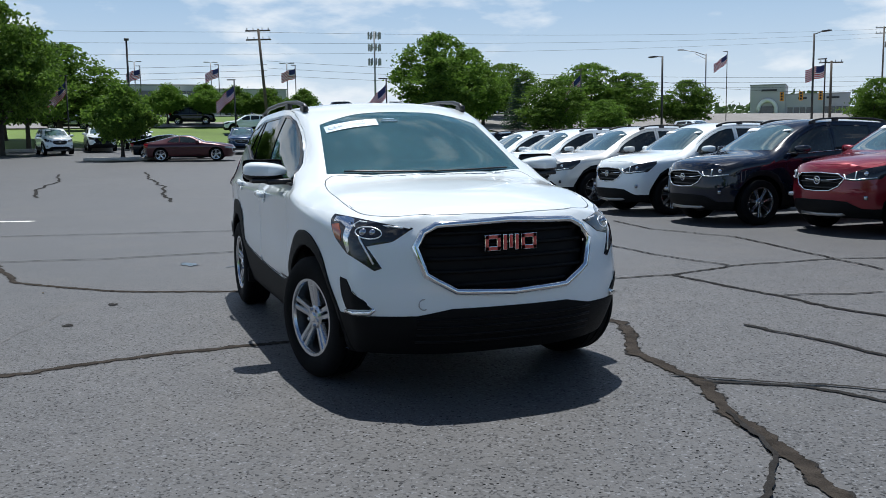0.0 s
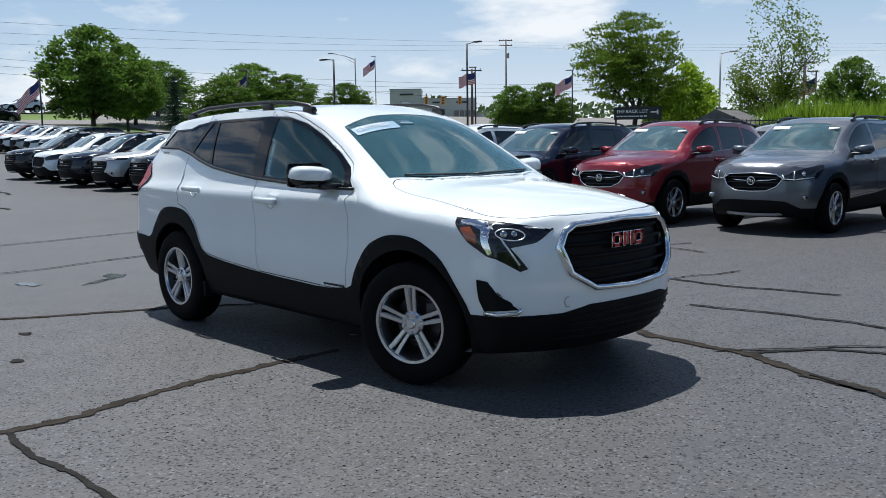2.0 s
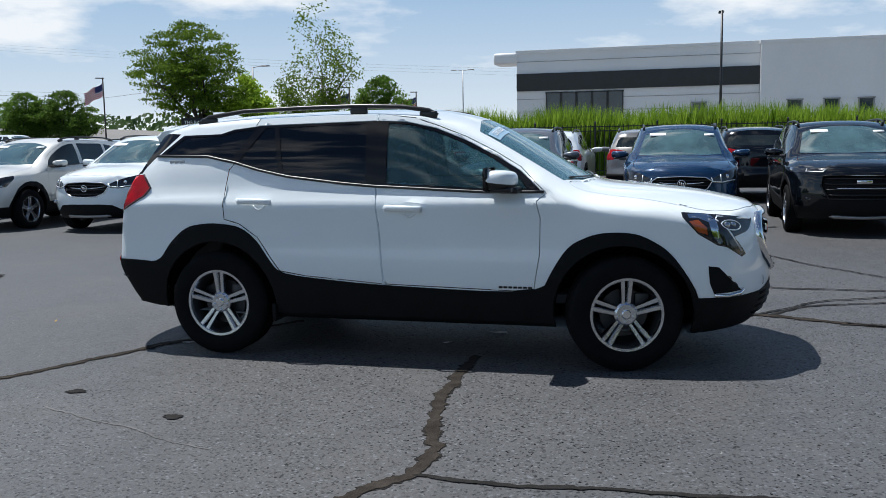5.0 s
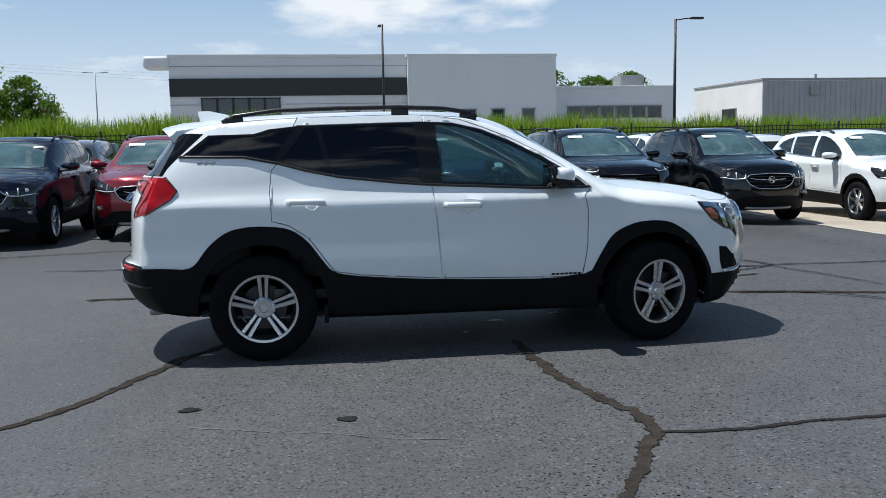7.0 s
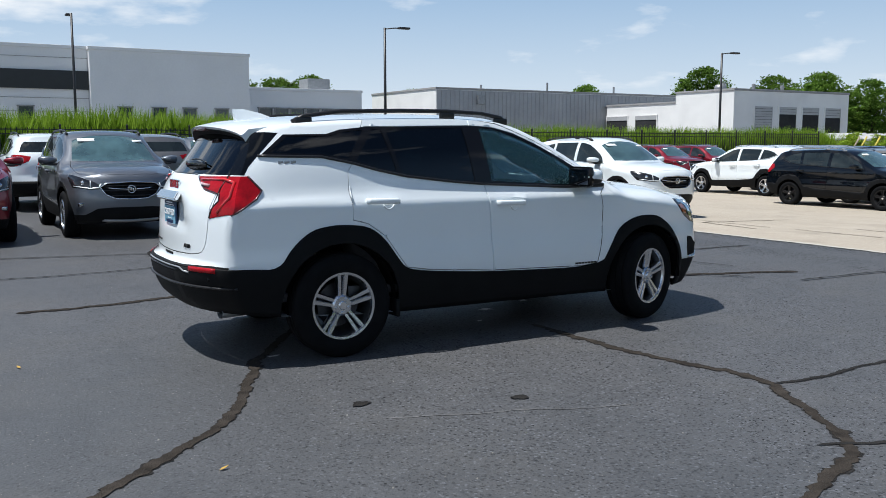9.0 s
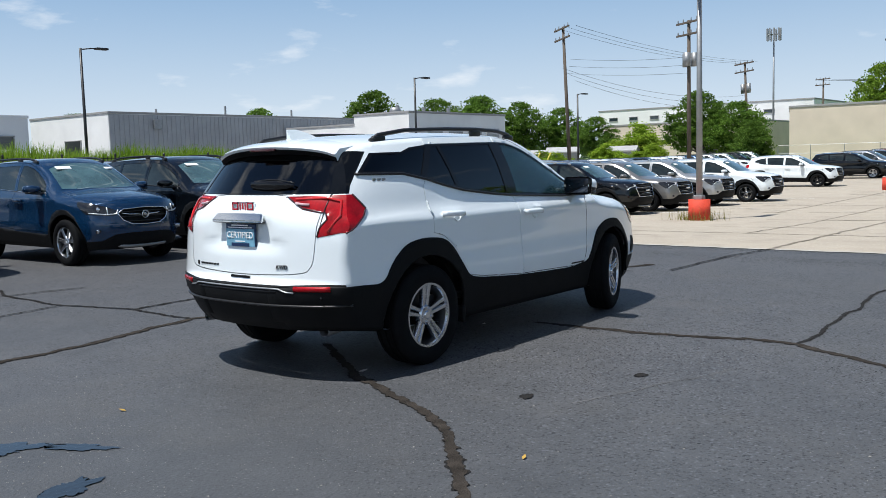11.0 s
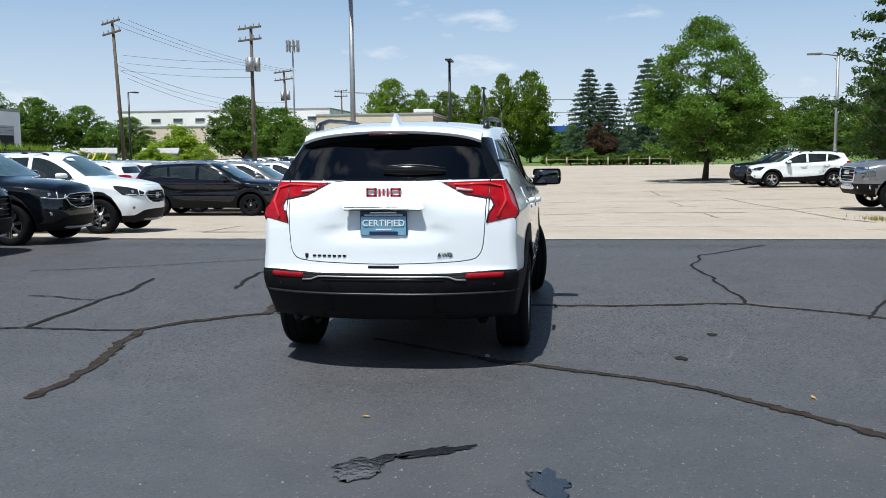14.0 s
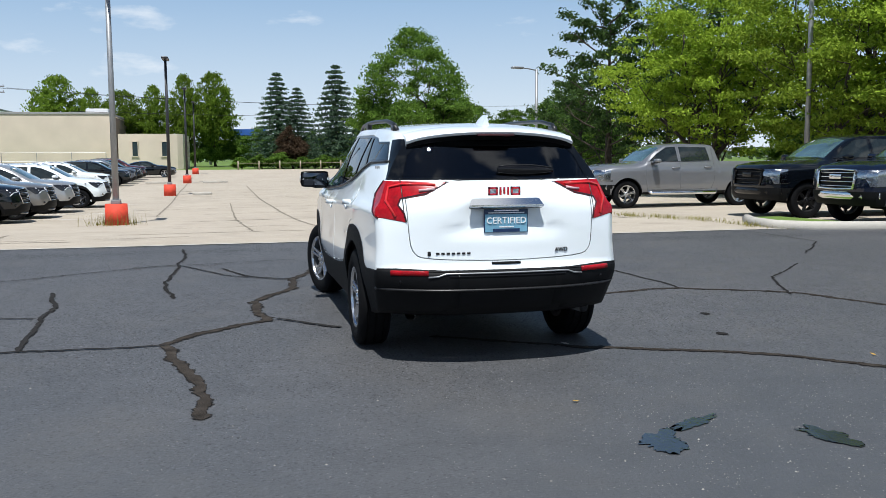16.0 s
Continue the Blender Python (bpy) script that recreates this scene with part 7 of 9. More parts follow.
M_leaf = leaf_mat("broad_leaf", (0.050, 0.108, 0.016), (0.165, 0.285, 0.042))
M_leaf2 = leaf_mat("light_leaf", (0.15, 0.25, 0.018), (0.36, 0.49, 0.055))
M_leaf3 = leaf_mat("mid_leaf", (0.075, 0.14, 0.014), (0.21, 0.32, 0.035))
M_pine = leaf_mat("pine_needle", (0.034, 0.072, 0.022), (0.10, 0.18, 0.045))
M_needle = leaf_mat("spruce_needle", (0.040, 0.078, 0.050), (0.11, 0.175, 0.105))
M_reed = leaf_mat("tall_grass_blade", (0.11, 0.20, 0.015), (0.27, 0.40, 0.05))
M_bark = surf("grey_bark", (0.055, 0.045, 0.036), rough=0.95, var=0.35, scale=3, fine=25, bump=0.6)


def leaves(name, spots, size, per, mat, parent, rs, flat=0.5, spread=0.5, zs=0.8):
    """Many small leaf sprays round the given spots, as one crown mesh."""
    vs, fs = [], []
    for c, r in spots:
        for _ in range(per):
            d = Vector((rs.gauss(0, 1), rs.gauss(0, 1), rs.gauss(0, zs)))
            p = c + d * (r * spread)
            n = Vector((rs.gauss(0, 1), rs.gauss(0, 1), rs.gauss(0, 1) + flat)).normalized()
            t = n.orthogonal().normalized()
            t = (Matrix.Rotation(rs.uniform(0, 6.28), 3, n) @ t)
            u = n.cross(t)
            a, w = size * rs.uniform(0.6, 1.4), size * rs.uniform(0.35, 0.7)
            i = len(vs)
            k = n * (a * 0.25)
            vs += [p - t * a, p - u * w + k, p + t * a, p + u * w + k]
            fs.append((i, i + 1, i + 2, i + 3))
    me = bpy.data.meshes.new(name)
    me.from_pydata([tuple(v) for v in vs], [], fs)
    me.materials.append(mat)
    o = new(name, me)
    o.parent = parent
    return o


def limb(b, p, d, length, r, depth, tips, rs, bend=0.35, up=0.15, n=6, keep=None):
    """A tapered limb with side limbs; gathers the ends where leaves grow."""
    pts = [p.copy()]
    q, dd = p.copy(), d.normalized()
    steps = 4
    for i in range(steps):
        dd = (dd + Vector((rs.gauss(0, bend), rs.gauss(0, bend), rs.gauss(0, bend) * 0.6 + up)) * 0.35).normalized()
        q = q + dd * (length / steps)
        pts.append(q.copy())
    for i in range(steps if depth > 1 or keep is None or keep(pts[-1]) else 0):
        cyl(b, pts[i], pts[i + 1], r * (1 - 0.7 * i / steps), r * (1 - 0.7 * (i + 1) / steps), n=n, caps=False)
    if depth == 0:
        tips.append(pts[-1])
        tips.append(pts[-2])
        tips.append((pts[-2] + pts[-3]) / 2)
        return
    for i in range(1, steps + 1):
        for _ in range(2 if depth > 1 else 1):
            side = Vector((rs.gauss(0, 1), rs.gauss(0, 1), rs.gauss(0, 0.4))).normalized()
            nd = (dd * 0.7 + side * 0.9).normalized()
            limb(b, pts[i], nd, length * rs.uniform(0.45, 0.65), r * 0.42, depth - 1, tips, rs, bend, up, 5 if depth > 1 else 3, keep)


def broad_tree(name, m, h, rad, seed, mat=None, label="", size=0.16, per=20, open_=0.5, stem=0.26, trunks=1, group="trees", clump=0.17, zs=0.8, far=False, fill=0, low=0.38):
    """A leafy tree: trunk, limbs, and a crown of many sprays with gaps."""
    rs = random.Random(seed)
    root = thing(name, m, label, "tree", group)
    b = bmesh.new()
    tips = []

    def reach_at(f, a):
        """How far the crown reaches at a height f (0 to 1) in the direction a."""
        f = min(max(f, 0.0), 1.0)
        r = (0.45 + 0.55 * (f / low) ** 0.7) if f < low else max(0.0, (1 - f) / (1 - low)) ** 0.62
        ca, sa = math.cos(a), math.sin(a)
        return rad * r * (0.94 + 0.5 * noise.noise((ca * 1.7 + seed, sa * 1.7, f * 5.0)) + 0.3 * noise.noise((ca * 4 + seed, sa * 4, f * 11.0)))

    def keep(p):
        return not far and math.hypot(p.x, p.y) < 0.85 * reach_at((p.z - z_low) / (h - z_low), math.atan2(p.y, p.x))
    z_low = h * (stem + 0.02)
    for k in range(trunks):
        base = Vector((0, 0, -0.1)) + (Vector((rs.uniform(-0.3, 0.3), rs.uniform(-0.3, 0.3), 0)) if trunks > 1 else Vector())
        top = Vector((rs.uniform(-0.1, 0.1) * rad, rs.uniform(-0.1, 0.1) * rad, h * stem))
        r0 = 0.022 * h / (trunks ** 0.5)
        cyl(b, base, base.lerp(top, 0.1), r0 * 1.35, r0, n=10, caps=False)
        cyl(b, base.lerp(top, 0.1), top, r0, r0 * 0.72, n=10, caps=False)
        ml = 7 if trunks == 1 else 4
        for i in range(ml):
            a = 2 * math.pi * (i + rs.random() * 0.6) / ml
            lift = rs.uniform(0.45, 1.5) if i else 4.0
            d = Vector((math.cos(a), math.sin(a), lift))
            dn = d.normalized()
            reach = min(rad * 0.72 / max(0.2, math.hypot(dn.x, dn.y)), (h * (1 - stem) * 0.72) / max(0.2, dn.z))
            limb(b, top, d, reach * 0.85, r0 * 0.5, 2, tips, rs, keep=keep)
    part("trunk", b, M_bark, root, smooth=True)
    spots = []
    for p in tips:
        f = min(max((p.z - z_low) / (h - z_low), 0.02), 0.97)
        a, d = math.atan2(p.y, p.x), math.hypot(p.x, p.y)
        d = min(d, reach_at(f, a) * rs.uniform(0.8, 0.98))
        spots.append((Vector((d * math.cos(a), d * math.sin(a), z_low + f * (h - z_low))), rad * clump))
    for _ in range(fill):
        f, a = rs.uniform(0.02, 0.98), rs.uniform(0, 6.283)
        d = reach_at(f, a) * rs.uniform(0.35, 0.96) ** 0.5
        spots.append((Vector((d * math.cos(a), d * math.sin(a), z_low + f * (h - z_low) - 0.06 * d)), rad * clump))
    rs.shuffle(spots)
    spots = spots[: int(len(spots) * (1 - open_ * 0.5))]
    leaves("crown", spots, size, per, mat or M_leaf, root, rs, spread=0.6, zs=zs)
    return root


def spruce_tree(name, m, h, rad, seed, label, group="trees"):
    """A conical evergreen with drooping tiers."""
    rs = random.Random(seed)
    root = thing(name, m, label, "tree", group)
    b = bmesh.new()
    cyl(b, (0, 0, -0.1), (0, 0, h * 0.97), 0.016 * h, 0.01, n=8, caps=False)
    spots = []
    k = 0
    z = h * 0.06
    while z < h * 0.98:
        f = 1 - z / h
        n = 4 + int(7 * f)
        for i in range(n):
            a = 2.4 * k + 2 * math.pi * i / n + rs.uniform(-0.2, 0.2)
            L = rad * (f ** 0.8) * rs.uniform(0.85, 1.12)
            d = Vector((math.cos(a), math.sin(a), 0))
            e = Vector((0, 0, z)) + d * L + Vector((0, 0, -0.12 * L))
            cyl(b, (0, 0, z), e, 0.02 + 0.01 * f, 0.008, n=4, caps=False)
            for j in range(1, 7):
                spots.append((Vector((0, 0, z)).lerp(e, (j - 0.3) / 6), 0.22 + 0.10 * L))
        z += h * 0.045 + 0.12 * f
        k += 1
    part("trunk", b, M_bark, root, smooth=True)
    leaves("crown", spots, 0.17, 15, M_needle, root, rs, flat=0.2, spread=0.55, zs=0.4)
    return root


def pine_tree(name, m, h, rad, seed, label, group="trees"):
    """A dark pine with loose clumps on crooked limbs."""
    rs = random.Random(seed)
    root = thing(name, m, label, "tree", group)
    b = bmesh.new()
    tips = []
    cyl(b, (0, 0, -0.1), (0, 0, h * 0.95), 0.024 * h, 0.03, n=9, caps=False)
    for k in range(26):
        z = h * (0.12 + 0.84 * k / 26)
        a = 2.4 * k
        L = rad * (1.0 - 0.55 * (z / h)) * rs.uniform(0.7, 1.15)
        limb(b, Vector((0, 0, z)), Vector((math.cos(a), math.sin(a), 0.25)), L, 0.05, 1, tips, rs, up=0.25)
    part("trunk", b, M_bark, root, smooth=True)
    leaves("crown", [(p, 0.40) for p in tips], 0.095, 40, M_pine, root, rs, flat=0.6, spread=0.45, zs=0.5)
    return root


def at(x, y, turn=0.0, s=1.0):
    return Matrix.Translation((x, y, gz(x, y))) @ Matrix.Rotation(radians(turn), 4, "Z") @ Matrix.Scale(s, 4)


def again(src, x, y, h, label="", turn=0.0, wide=1.0, leaf=None):
    """Another tree grown from an existing one's shape."""
    s = h / src["height"]
    o = copy_thing(src, Matrix.Translation((x, y, gz(x, y))) @ Matrix.Rotation(radians(turn), 4, "Z"))
    o.scale = (s * wide, s * wide, s)
    if label:
        o["label"] = label
    if leaf:
        for c in o.children:
            if c.name.startswith("crown"):
                c.material_slots[0].link = "OBJECT"
                c.material_slots[0].material = leaf
    return o


M_mulch = surf("bark_mulch", (0.035, 0.024, 0.018), rough=0.95, var=0.4, scale=6, fine=60, bump=0.6)
lot_maple = broad_tree("broadleaf_tree", at(45.1, -9.2, 105), 9.3, 4.2, 17, label="full green maple standing in the concrete lot", size=0.085, per=64, open_=0.3, stem=0.11, clump=0.095, zs=0.45, fill=330, low=0.36)
maple = broad_tree("broadleaf_tree", at(128, -36), 9.0, 4.0, 11, label="green broadleaf tree beyond the concrete lot", size=0.15, per=20, open_=0.3, stem=0.20, clump=0.105, zs=0.5, far=True, fill=240, low=0.4)
maple["height"] = 9.0
lot_maple["height"] = 9.3
again(maple, -63.7, 24.4, 8.9, "full green maple on the far grass", 75, 1.25)
locust = broad_tree("broadleaf_tree", at(-22.6, 36.0), 7.8, 3.4, 5, mat=M_leaf3, label="airy light green locust tree behind the fence", size=0.075, per=54, open_=0.9, stem=0.30, clump=0.12, zs=0.22, fill=120, low=0.5)
locust["height"] = 7.8
round_tree = broad_tree("broadleaf_tree", at(-45.4, -0.8), 3.9, 1.75, 21, label="small round dark green tree on an island", size=0.11, per=28, open_=0.1, stem=0.28, trunks=2)
round_tree["height"] = 3.9
thin_tree = broad_tree("broadleaf_tree", at(-20.6, 47.5), 10.2, 3.1, 33, mat=M_leaf3, label="tall thin sparse tree behind the hedge", size=0.095, per=12, open_=1.0, stem=0.2, trunks=3, clump=0.13)
thin_tree["height"] = 10.2
bushy = broad_tree("broadleaf_tree", at(-21.2, 38.4), 5.1, 2.4, 44, mat=M_leaf2, label="bushy light green tree behind the fence", size=0.12, per=26, open_=0.4, stem=0.12, trunks=2, clump=0.14)
bushy["height"] = 5.1
near_locust = broad_tree("broadleaf_tree", at(23.9, -16.6), 9.6, 4.7, 61, mat=M_leaf2, label="bright green locust tree behind the trucks", size=0.075, per=62, open_=0.6, stem=0.13, clump=0.085, zs=0.3, fill=200, low=0.45)
near_locust["height"] = 9.0
spruce = spruce_tree("spruce_tree", at(96.3, -10.6), 12.0, 4.4, 7, "dark blue-green spruce at the lot's far edge")
spruce["height"] = 11.4
pine = pine_tree("pine_tree", at(31.8, -15.8), 8.4, 3.3, 9, "dark green pine beside the concrete lot")
pine["height"] = 8.4
again(near_locust, 17.6, -18.0, 9.4, "bright green locust tree behind the trucks", 140)
again(near_locust, 13.0, -18.6, 9.0, "bright green locust tree behind the trucks", 250)
again(pine, 36.8, -16.4, 5.6, turn=80, wide=1.2)
again(pine, 28.5, -19.5, 9.0, turn=170)
again(pine, 34.0, -20.0, 8.0, turn=230)
for x, y, h, tn in ((27, -23.5, 3.6, 10), (22, -25.5, 4.0, 80), (17, -26, 3.8, 160), (12, -26, 4.2, 250), (7, -26, 4.0, 330)):
    again(maple, x, y, h, "dense green shrub behind the trucks", tn, 1.7)
again(pine, 22.5, -22.5, 7.5, turn=20, wide=1.2)
again(pine, 16.5, -24.0, 7.0, turn=290, wide=1.3)
for x, y, h, tn in ((52, -21, 5.2, 40), (58, -25, 6.0, 90), (63, -21, 5.4, 10), (70, -27, 6.5, 200), (46, -21, 4.4, 300)):
    again(maple, x, y, h, "low green tree at the edge of the concrete lot", tn, 1.25)
again(spruce, 101.8, -4.2, 10.9, turn=60)
again(spruce, 101.6, -6.6, 9.2, turn=120)
again(spruce, -79.2, 39.1, 5.2, "small dark spruce on the far grass", 20)
for x, y, h, tn, wd in ((120, 23.3, 13.4, 0, 0.8), (124, 19.6, 12.0, 50, 0.5), (122, 15.4, 11.5, 50, 0.9), (121, 11.2, 12.2, 100, 0.55), (117, 7.0, 13.5, 160, 0.5), (118, 3.3, 14.0, 210, 0.62), (130, -2, 5.5, 70, 1.3), (112, -18, 8, 10, 1.2), (140, -22, 9, 40, 1.4), (125, -30, 9, 140, 1.3)):
    again(maple, x, y, h * 0.9, "tall green tree behind the tan building", tn, wd, M_leaf3)
for x, y, h, tn in ((104, 97, 13.0, 0), (112, 90, 11.5, 80), (102, 74, 10.6, 30), (107, 70, 9.6, 120), (112, 66, 8.6, 10), (116, 84, 10.5, 200), (77.6, 26.2, 6.3, 200), (73, 23.2, 4.4, 90), (79, 30.6, 7.6, 150), (88, 47, 6.0, 15), (95, 115, 11, 5), (60, 112, 9.6, 45), (27, 96, 10.5, 70), (34, 98, 9.6, 100), (39, 100, 10.2, 20)):
    again(maple, x, y, h, "green tree beyond the buildings", tn, 1.15)
for k in range(9):
    again(bushy, 117 + 1.5 * (k % 3), 6.0 - 2.7 * k, 3.6 + 0.5 * (k % 4), "dense dark shrub at the far edge of the lot", 70 * k, 1.25, M_leaf)
for x, y, h, tn in ((61.6, 37.7, 3.2, 0), (66, 33.5, 3.8, 70), (57, 36.5, 3.4, 140), (59.5, 35.0, 3.0, 20), (55.0, 38.5, 3.3, 250), (63, 30.5, 2.4, 210), (70, 36, 3.2, 33), (75, 23.4, 3.0, 260), (84, 40, 6.6, 300), (69, 31, 3.6, 220)):
    again(bushy, x, y, h * 0.72, "light green bush along the far fence", tn, 1.7)
for x, y, h, tn, wd in ((-55.3, -7.6, 8.6, 0, 0.82), (-54, -11.5, 8.8, 90, 0.9), (-62, -6.5, 7.8, 45, 0.8), (-68.5, -4.6, 7.0, 140, 1.3), (-74, -9, 7.5, 200, 1.0), (-67.2, 28.7, 7.3, 120, 0.7), (-85, 37.6, 5.6, 20, 1.3), (-55.4, 30.7, 4.7, 250, 1.25), (-71.5, 43, 6.4, 170, 1.2), (-69.7, 46.5, 5.6, 30, 1.2), (-68, 52, 5.0, 300, 1.1), (-58, 36.8, 3.3, 10, 1.2), (-52.5, 60, 5.0, 190, 1.0), (-49.4, 61, 5.2, 110, 1.0), (-95, 45, 6, 0, 1.5)):
    again(maple, x, y, h * 1.08, "green broadleaf tree on the far grass", tn, wd * 1.22)
for x, y, h, tn in ((-88.2, 4.6, 3.8, 0), (-88.0, 8.2, 3.9, 90), (-87.6, 11.4, 3.7, 180), (-87.3, 14.6, 3.6, 270), (-87, 18, 3.5, 45)):
    again(round_tree, x, y, h, "round green tree along the far road", tn, 1.25)
again(maple, -17.4, 51, 5.9, "round dark green tree beyond the hedge", 60, 1.0)

M_redleaf = leaf_mat("red_brown_leaf", (0.075, 0.048, 0.03), (0.115, 0.078, 0.045))
again(bushy, 95.0, -5.4, 4.6, "red-brown shrub between the spruces", 40, 1.0, M_redleaf)
for k in range(7):
    again(bushy, 93.2 + 0.6 * (k % 2), 0.2 - 2.2 * k, 1.3 + 0.25 * (k % 3), "low spreading green shrub behind the posts", 55 * k, 2.3, M_leaf)
b = bmesh.new()
bed = [(45.1 + 3.0 * (0.8 + 0.2 * math.cos(3 * a)) * math.cos(a), -9.4 + 2.1 * math.sin(a)) for a in np.linspace(0, 2 * math.pi, 25)[:-1]]
b.faces.new([b.verts.new((x, y, gz(x, y) + 0.10)) for x, y in bed])
tagged(part("planting_bed", b, M_mulch), "dark bark mulch round the maple's foot", "bed", kind="structure")
b = bmesh.new()
tube(b, [(x, y, gz(x, y) + 0.05) for x, y in bed], 0.08, 0.07, n=6, closed=True)
tagged(part("kerb", b, M_kerb, smooth=True), "worn pale kerb round the maple's bed", "kerb", kind="structure")
# tall grass along the iron fence
rs = random.Random(12)
vs, fs = [], []
for k in range(46000):
    x, y = rs.uniform(-12.8, 47), 31.0 + abs(rs.gauss(0, 1.0))
    hh = rs.uniform(1.9, 2.85) * (1 + 0.16 * noise.noise((x * 0.5, y, 0)))
    a, lean = rs.uniform(0, 6.28), rs.uniform(0.1, 0.95)
    w = rs.uniform(0.018, 0.05)
    dx, dy = math.cos(a), math.sin(a)
    z0 = gz(x) - 0.05
    i = len(vs)
    vs += [(x - dy * w, y + dx * w, z0), (x + dy * w, y - dx * w, z0), (x + dx * lean * 0.3 + dy * w, y + dy * lean * 0.3 - dx * w, z0 + hh * 0.6), (x + dx * lean * 0.3 - dy * w, y + dy * lean * 0.3 + dx * w, z0 + hh * 0.6), (x + dx * lean * 1.1, y + dy * lean * 1.1, z0 + hh)]
    fs += [(i, i + 1, i + 2, i + 3), (i + 3, i + 2, i + 4)]
me = bpy.data.meshes.new("tall_grass")
me.from_pydata(vs, [], fs)
me.materials.append(M_reed)
tagged(new("tall_grass", me), "tall bright green grass behind the iron fence", "grass", kind="stuff")
vs, fs = [], []
for k in range(900):
    bx, by = rs.choice(((16.6, 4.6), (16.6, 4.6), (10.3, -8.6), (12.6, -7.9), (8.4, -8.6), (11.4, -8.3)))
    x, y = bx + rs.gauss(0, 0.3 if by > 0 else 0.5), by + rs.gauss(0, 0.33 if by > 0 else 0.12)
    a, hh, w = rs.uniform(0, 6.28), rs.uniform(0.08, 0.42 if by > 0 else 0.12), rs.uniform(0.004, 0.009)
    dx, dy, le = math.cos(a), math.sin(a), rs.uniform(0.02, 0.16)
    i = len(vs)
    zg = gz(x, y)
    vs += [(x - dy * w, y + dx * w, zg), (x + dy * w, y - dx * w, zg), (x + dx * le, y + dy * le, zg + hh)]
    fs.append((i, i + 1, i + 2))
me = bpy.data.meshes.new("weeds")
me.from_pydata(vs, [], fs)
M_weed = leaf_mat("dry_weed", (0.20, 0.17, 0.05), (0.30, 0.30, 0.09))
me.materials.append(M_weed)
tagged(new("weeds", me), "dry weeds growing round the pole base and joints", "weeds", kind="stuff")




def shed(x, y, turn, w, d, h):
    """A low white shed with a shallow gabled roof and a roller door."""
    root = thing("shed", pose(x, y, gz(x, y), 0, 0, turn), "low white shed behind the bushes", "shed", "white sheds")
    b = bmesh.new()
    box(b, (0, 0, h / 2), (d, w, h), bevel=0.03)
    part("wall", b, M_shedwall, root)
    b = bmesh.new()
    sec = [(-d / 2 - 0.2, h), (0, h + 0.5), (d / 2 + 0.2, h), (d / 2 + 0.2, h - 0.12), (-d / 2 - 0.2, h - 0.12)]
    ends = [[b.verts.new((u, sg * (w / 2 + 0.2), v)) for u, v in sec] for sg in (-1, 1)]
    b.faces.new(ends[0])
    b.faces.new(ends[1][::-1])
    for i in range(5):
        b.faces.new((ends[0][i], ends[1][i], ends[1][(i + 1) % 5], ends[0][(i + 1) % 5]))
    part("roof", b, M_shedroof, root)
    b = bmesh.new()
    box(b, (-d / 2 - 0.03, 0.15 * w, h * 0.42), (0.06, min(2.4, w * 0.4), h * 0.8), bevel=0.01)
    part("roller_door", b, M_galv, root, "grey roller door")


M_shedwall = surf("shed_white_sheet", (0.42, 0.42, 0.40), rough=0.6, var=0.15, scale=2, fine=12)
M_shedroof = surf("shed_pale_roof", (0.40, 0.40, 0.40), rough=0.55, var=0.15, scale=2, fine=12)

# ---- fences, poles, flags, sign ----
M_iron = surf("black_iron", (0.012, 0.012, 0.013), rough=0.5, var=0.2)
M_galv = surf("galvanised_steel", (0.30, 0.31, 0.32), rough=0.5, metal=0.6, var=0.15, scale=4)
M_poledark = surf("dark_bronze_pole", (0.018, 0.018, 0.02), rough=0.45, var=0.2)
M_wood = surf("weathered_pole_wood", (0.10, 0.08, 0.064), rough=0.9, var=0.3, scale=2, fine=30, bump=0.4)
M_orange = surf("orange_red_paint", (0.60, 0.055, 0.025), rough=0.75, var=0.25, scale=5, fine=40, bump=0.2)
M_stripe_r = surf("flag_red", (0.45, 0.03, 0.04), rough=0.8, var=0.1)
M_stripe_w = surf("flag_white", (0.72, 0.72, 0.72), rough=0.8, var=0.05)
M_canton = surf("flag_blue", (0.02, 0.03, 0.12), rough=0.8, var=0.1)
M_postpale = surf("pale_post_wood", (0.34, 0.29, 0.21), rough=0.9, var=0.3, scale=3, fine=30, bump=0.3)
M_sign = surf("dark_sign_board", (0.012, 0.013, 0.018), rough=0.45, var=0.2)


def iron_fence(x0, x1, y, h):
    root = thing("iron_fence", pose(x0, y, gz(x0)), "black iron picket fence in front of tall grass", "fence")
    n = int((x1 - x0) / 2.4)
    for k in range(n + 1):
        b = bmesh.new()
        box(b, (k * 2.4, 0, h / 2 + 0.04), (0.07, 0.07, h + 0.1), bevel=0.008)
        cyl(b, (k * 2.4, 0, h + 0.09), (k * 2.4, 0, h + 0.14), 0.05, 0.01, n=6)
        part("post", b, M_iron, root)
    for k in range(n):
        for z in (0.2, h - 0.25, h - 0.08):
            b = bmesh.new()
            box(b, (k * 2.4 + 1.2, 0, z), (2.36, 0.03, 0.04))
            part("fence_rail", b, M_iron, root)
    b = bmesh.new()
    box(b, (0, 0, h / 2), (0.026, 0.022, h))
    picket = part("picket", b, M_iron, root)
    picket.location = (0.185, 0, 0)
    for k in range(n):
        for j in range(1, 13):
            if k or j > 1:
                o = new("picket", picket.data)
                o.parent = root
                o.location = (k * 2.4 + 2.4 * j / 13, 0, 0)
    return root


iron_fence(-13.5, 46, 30.0, 2.02)


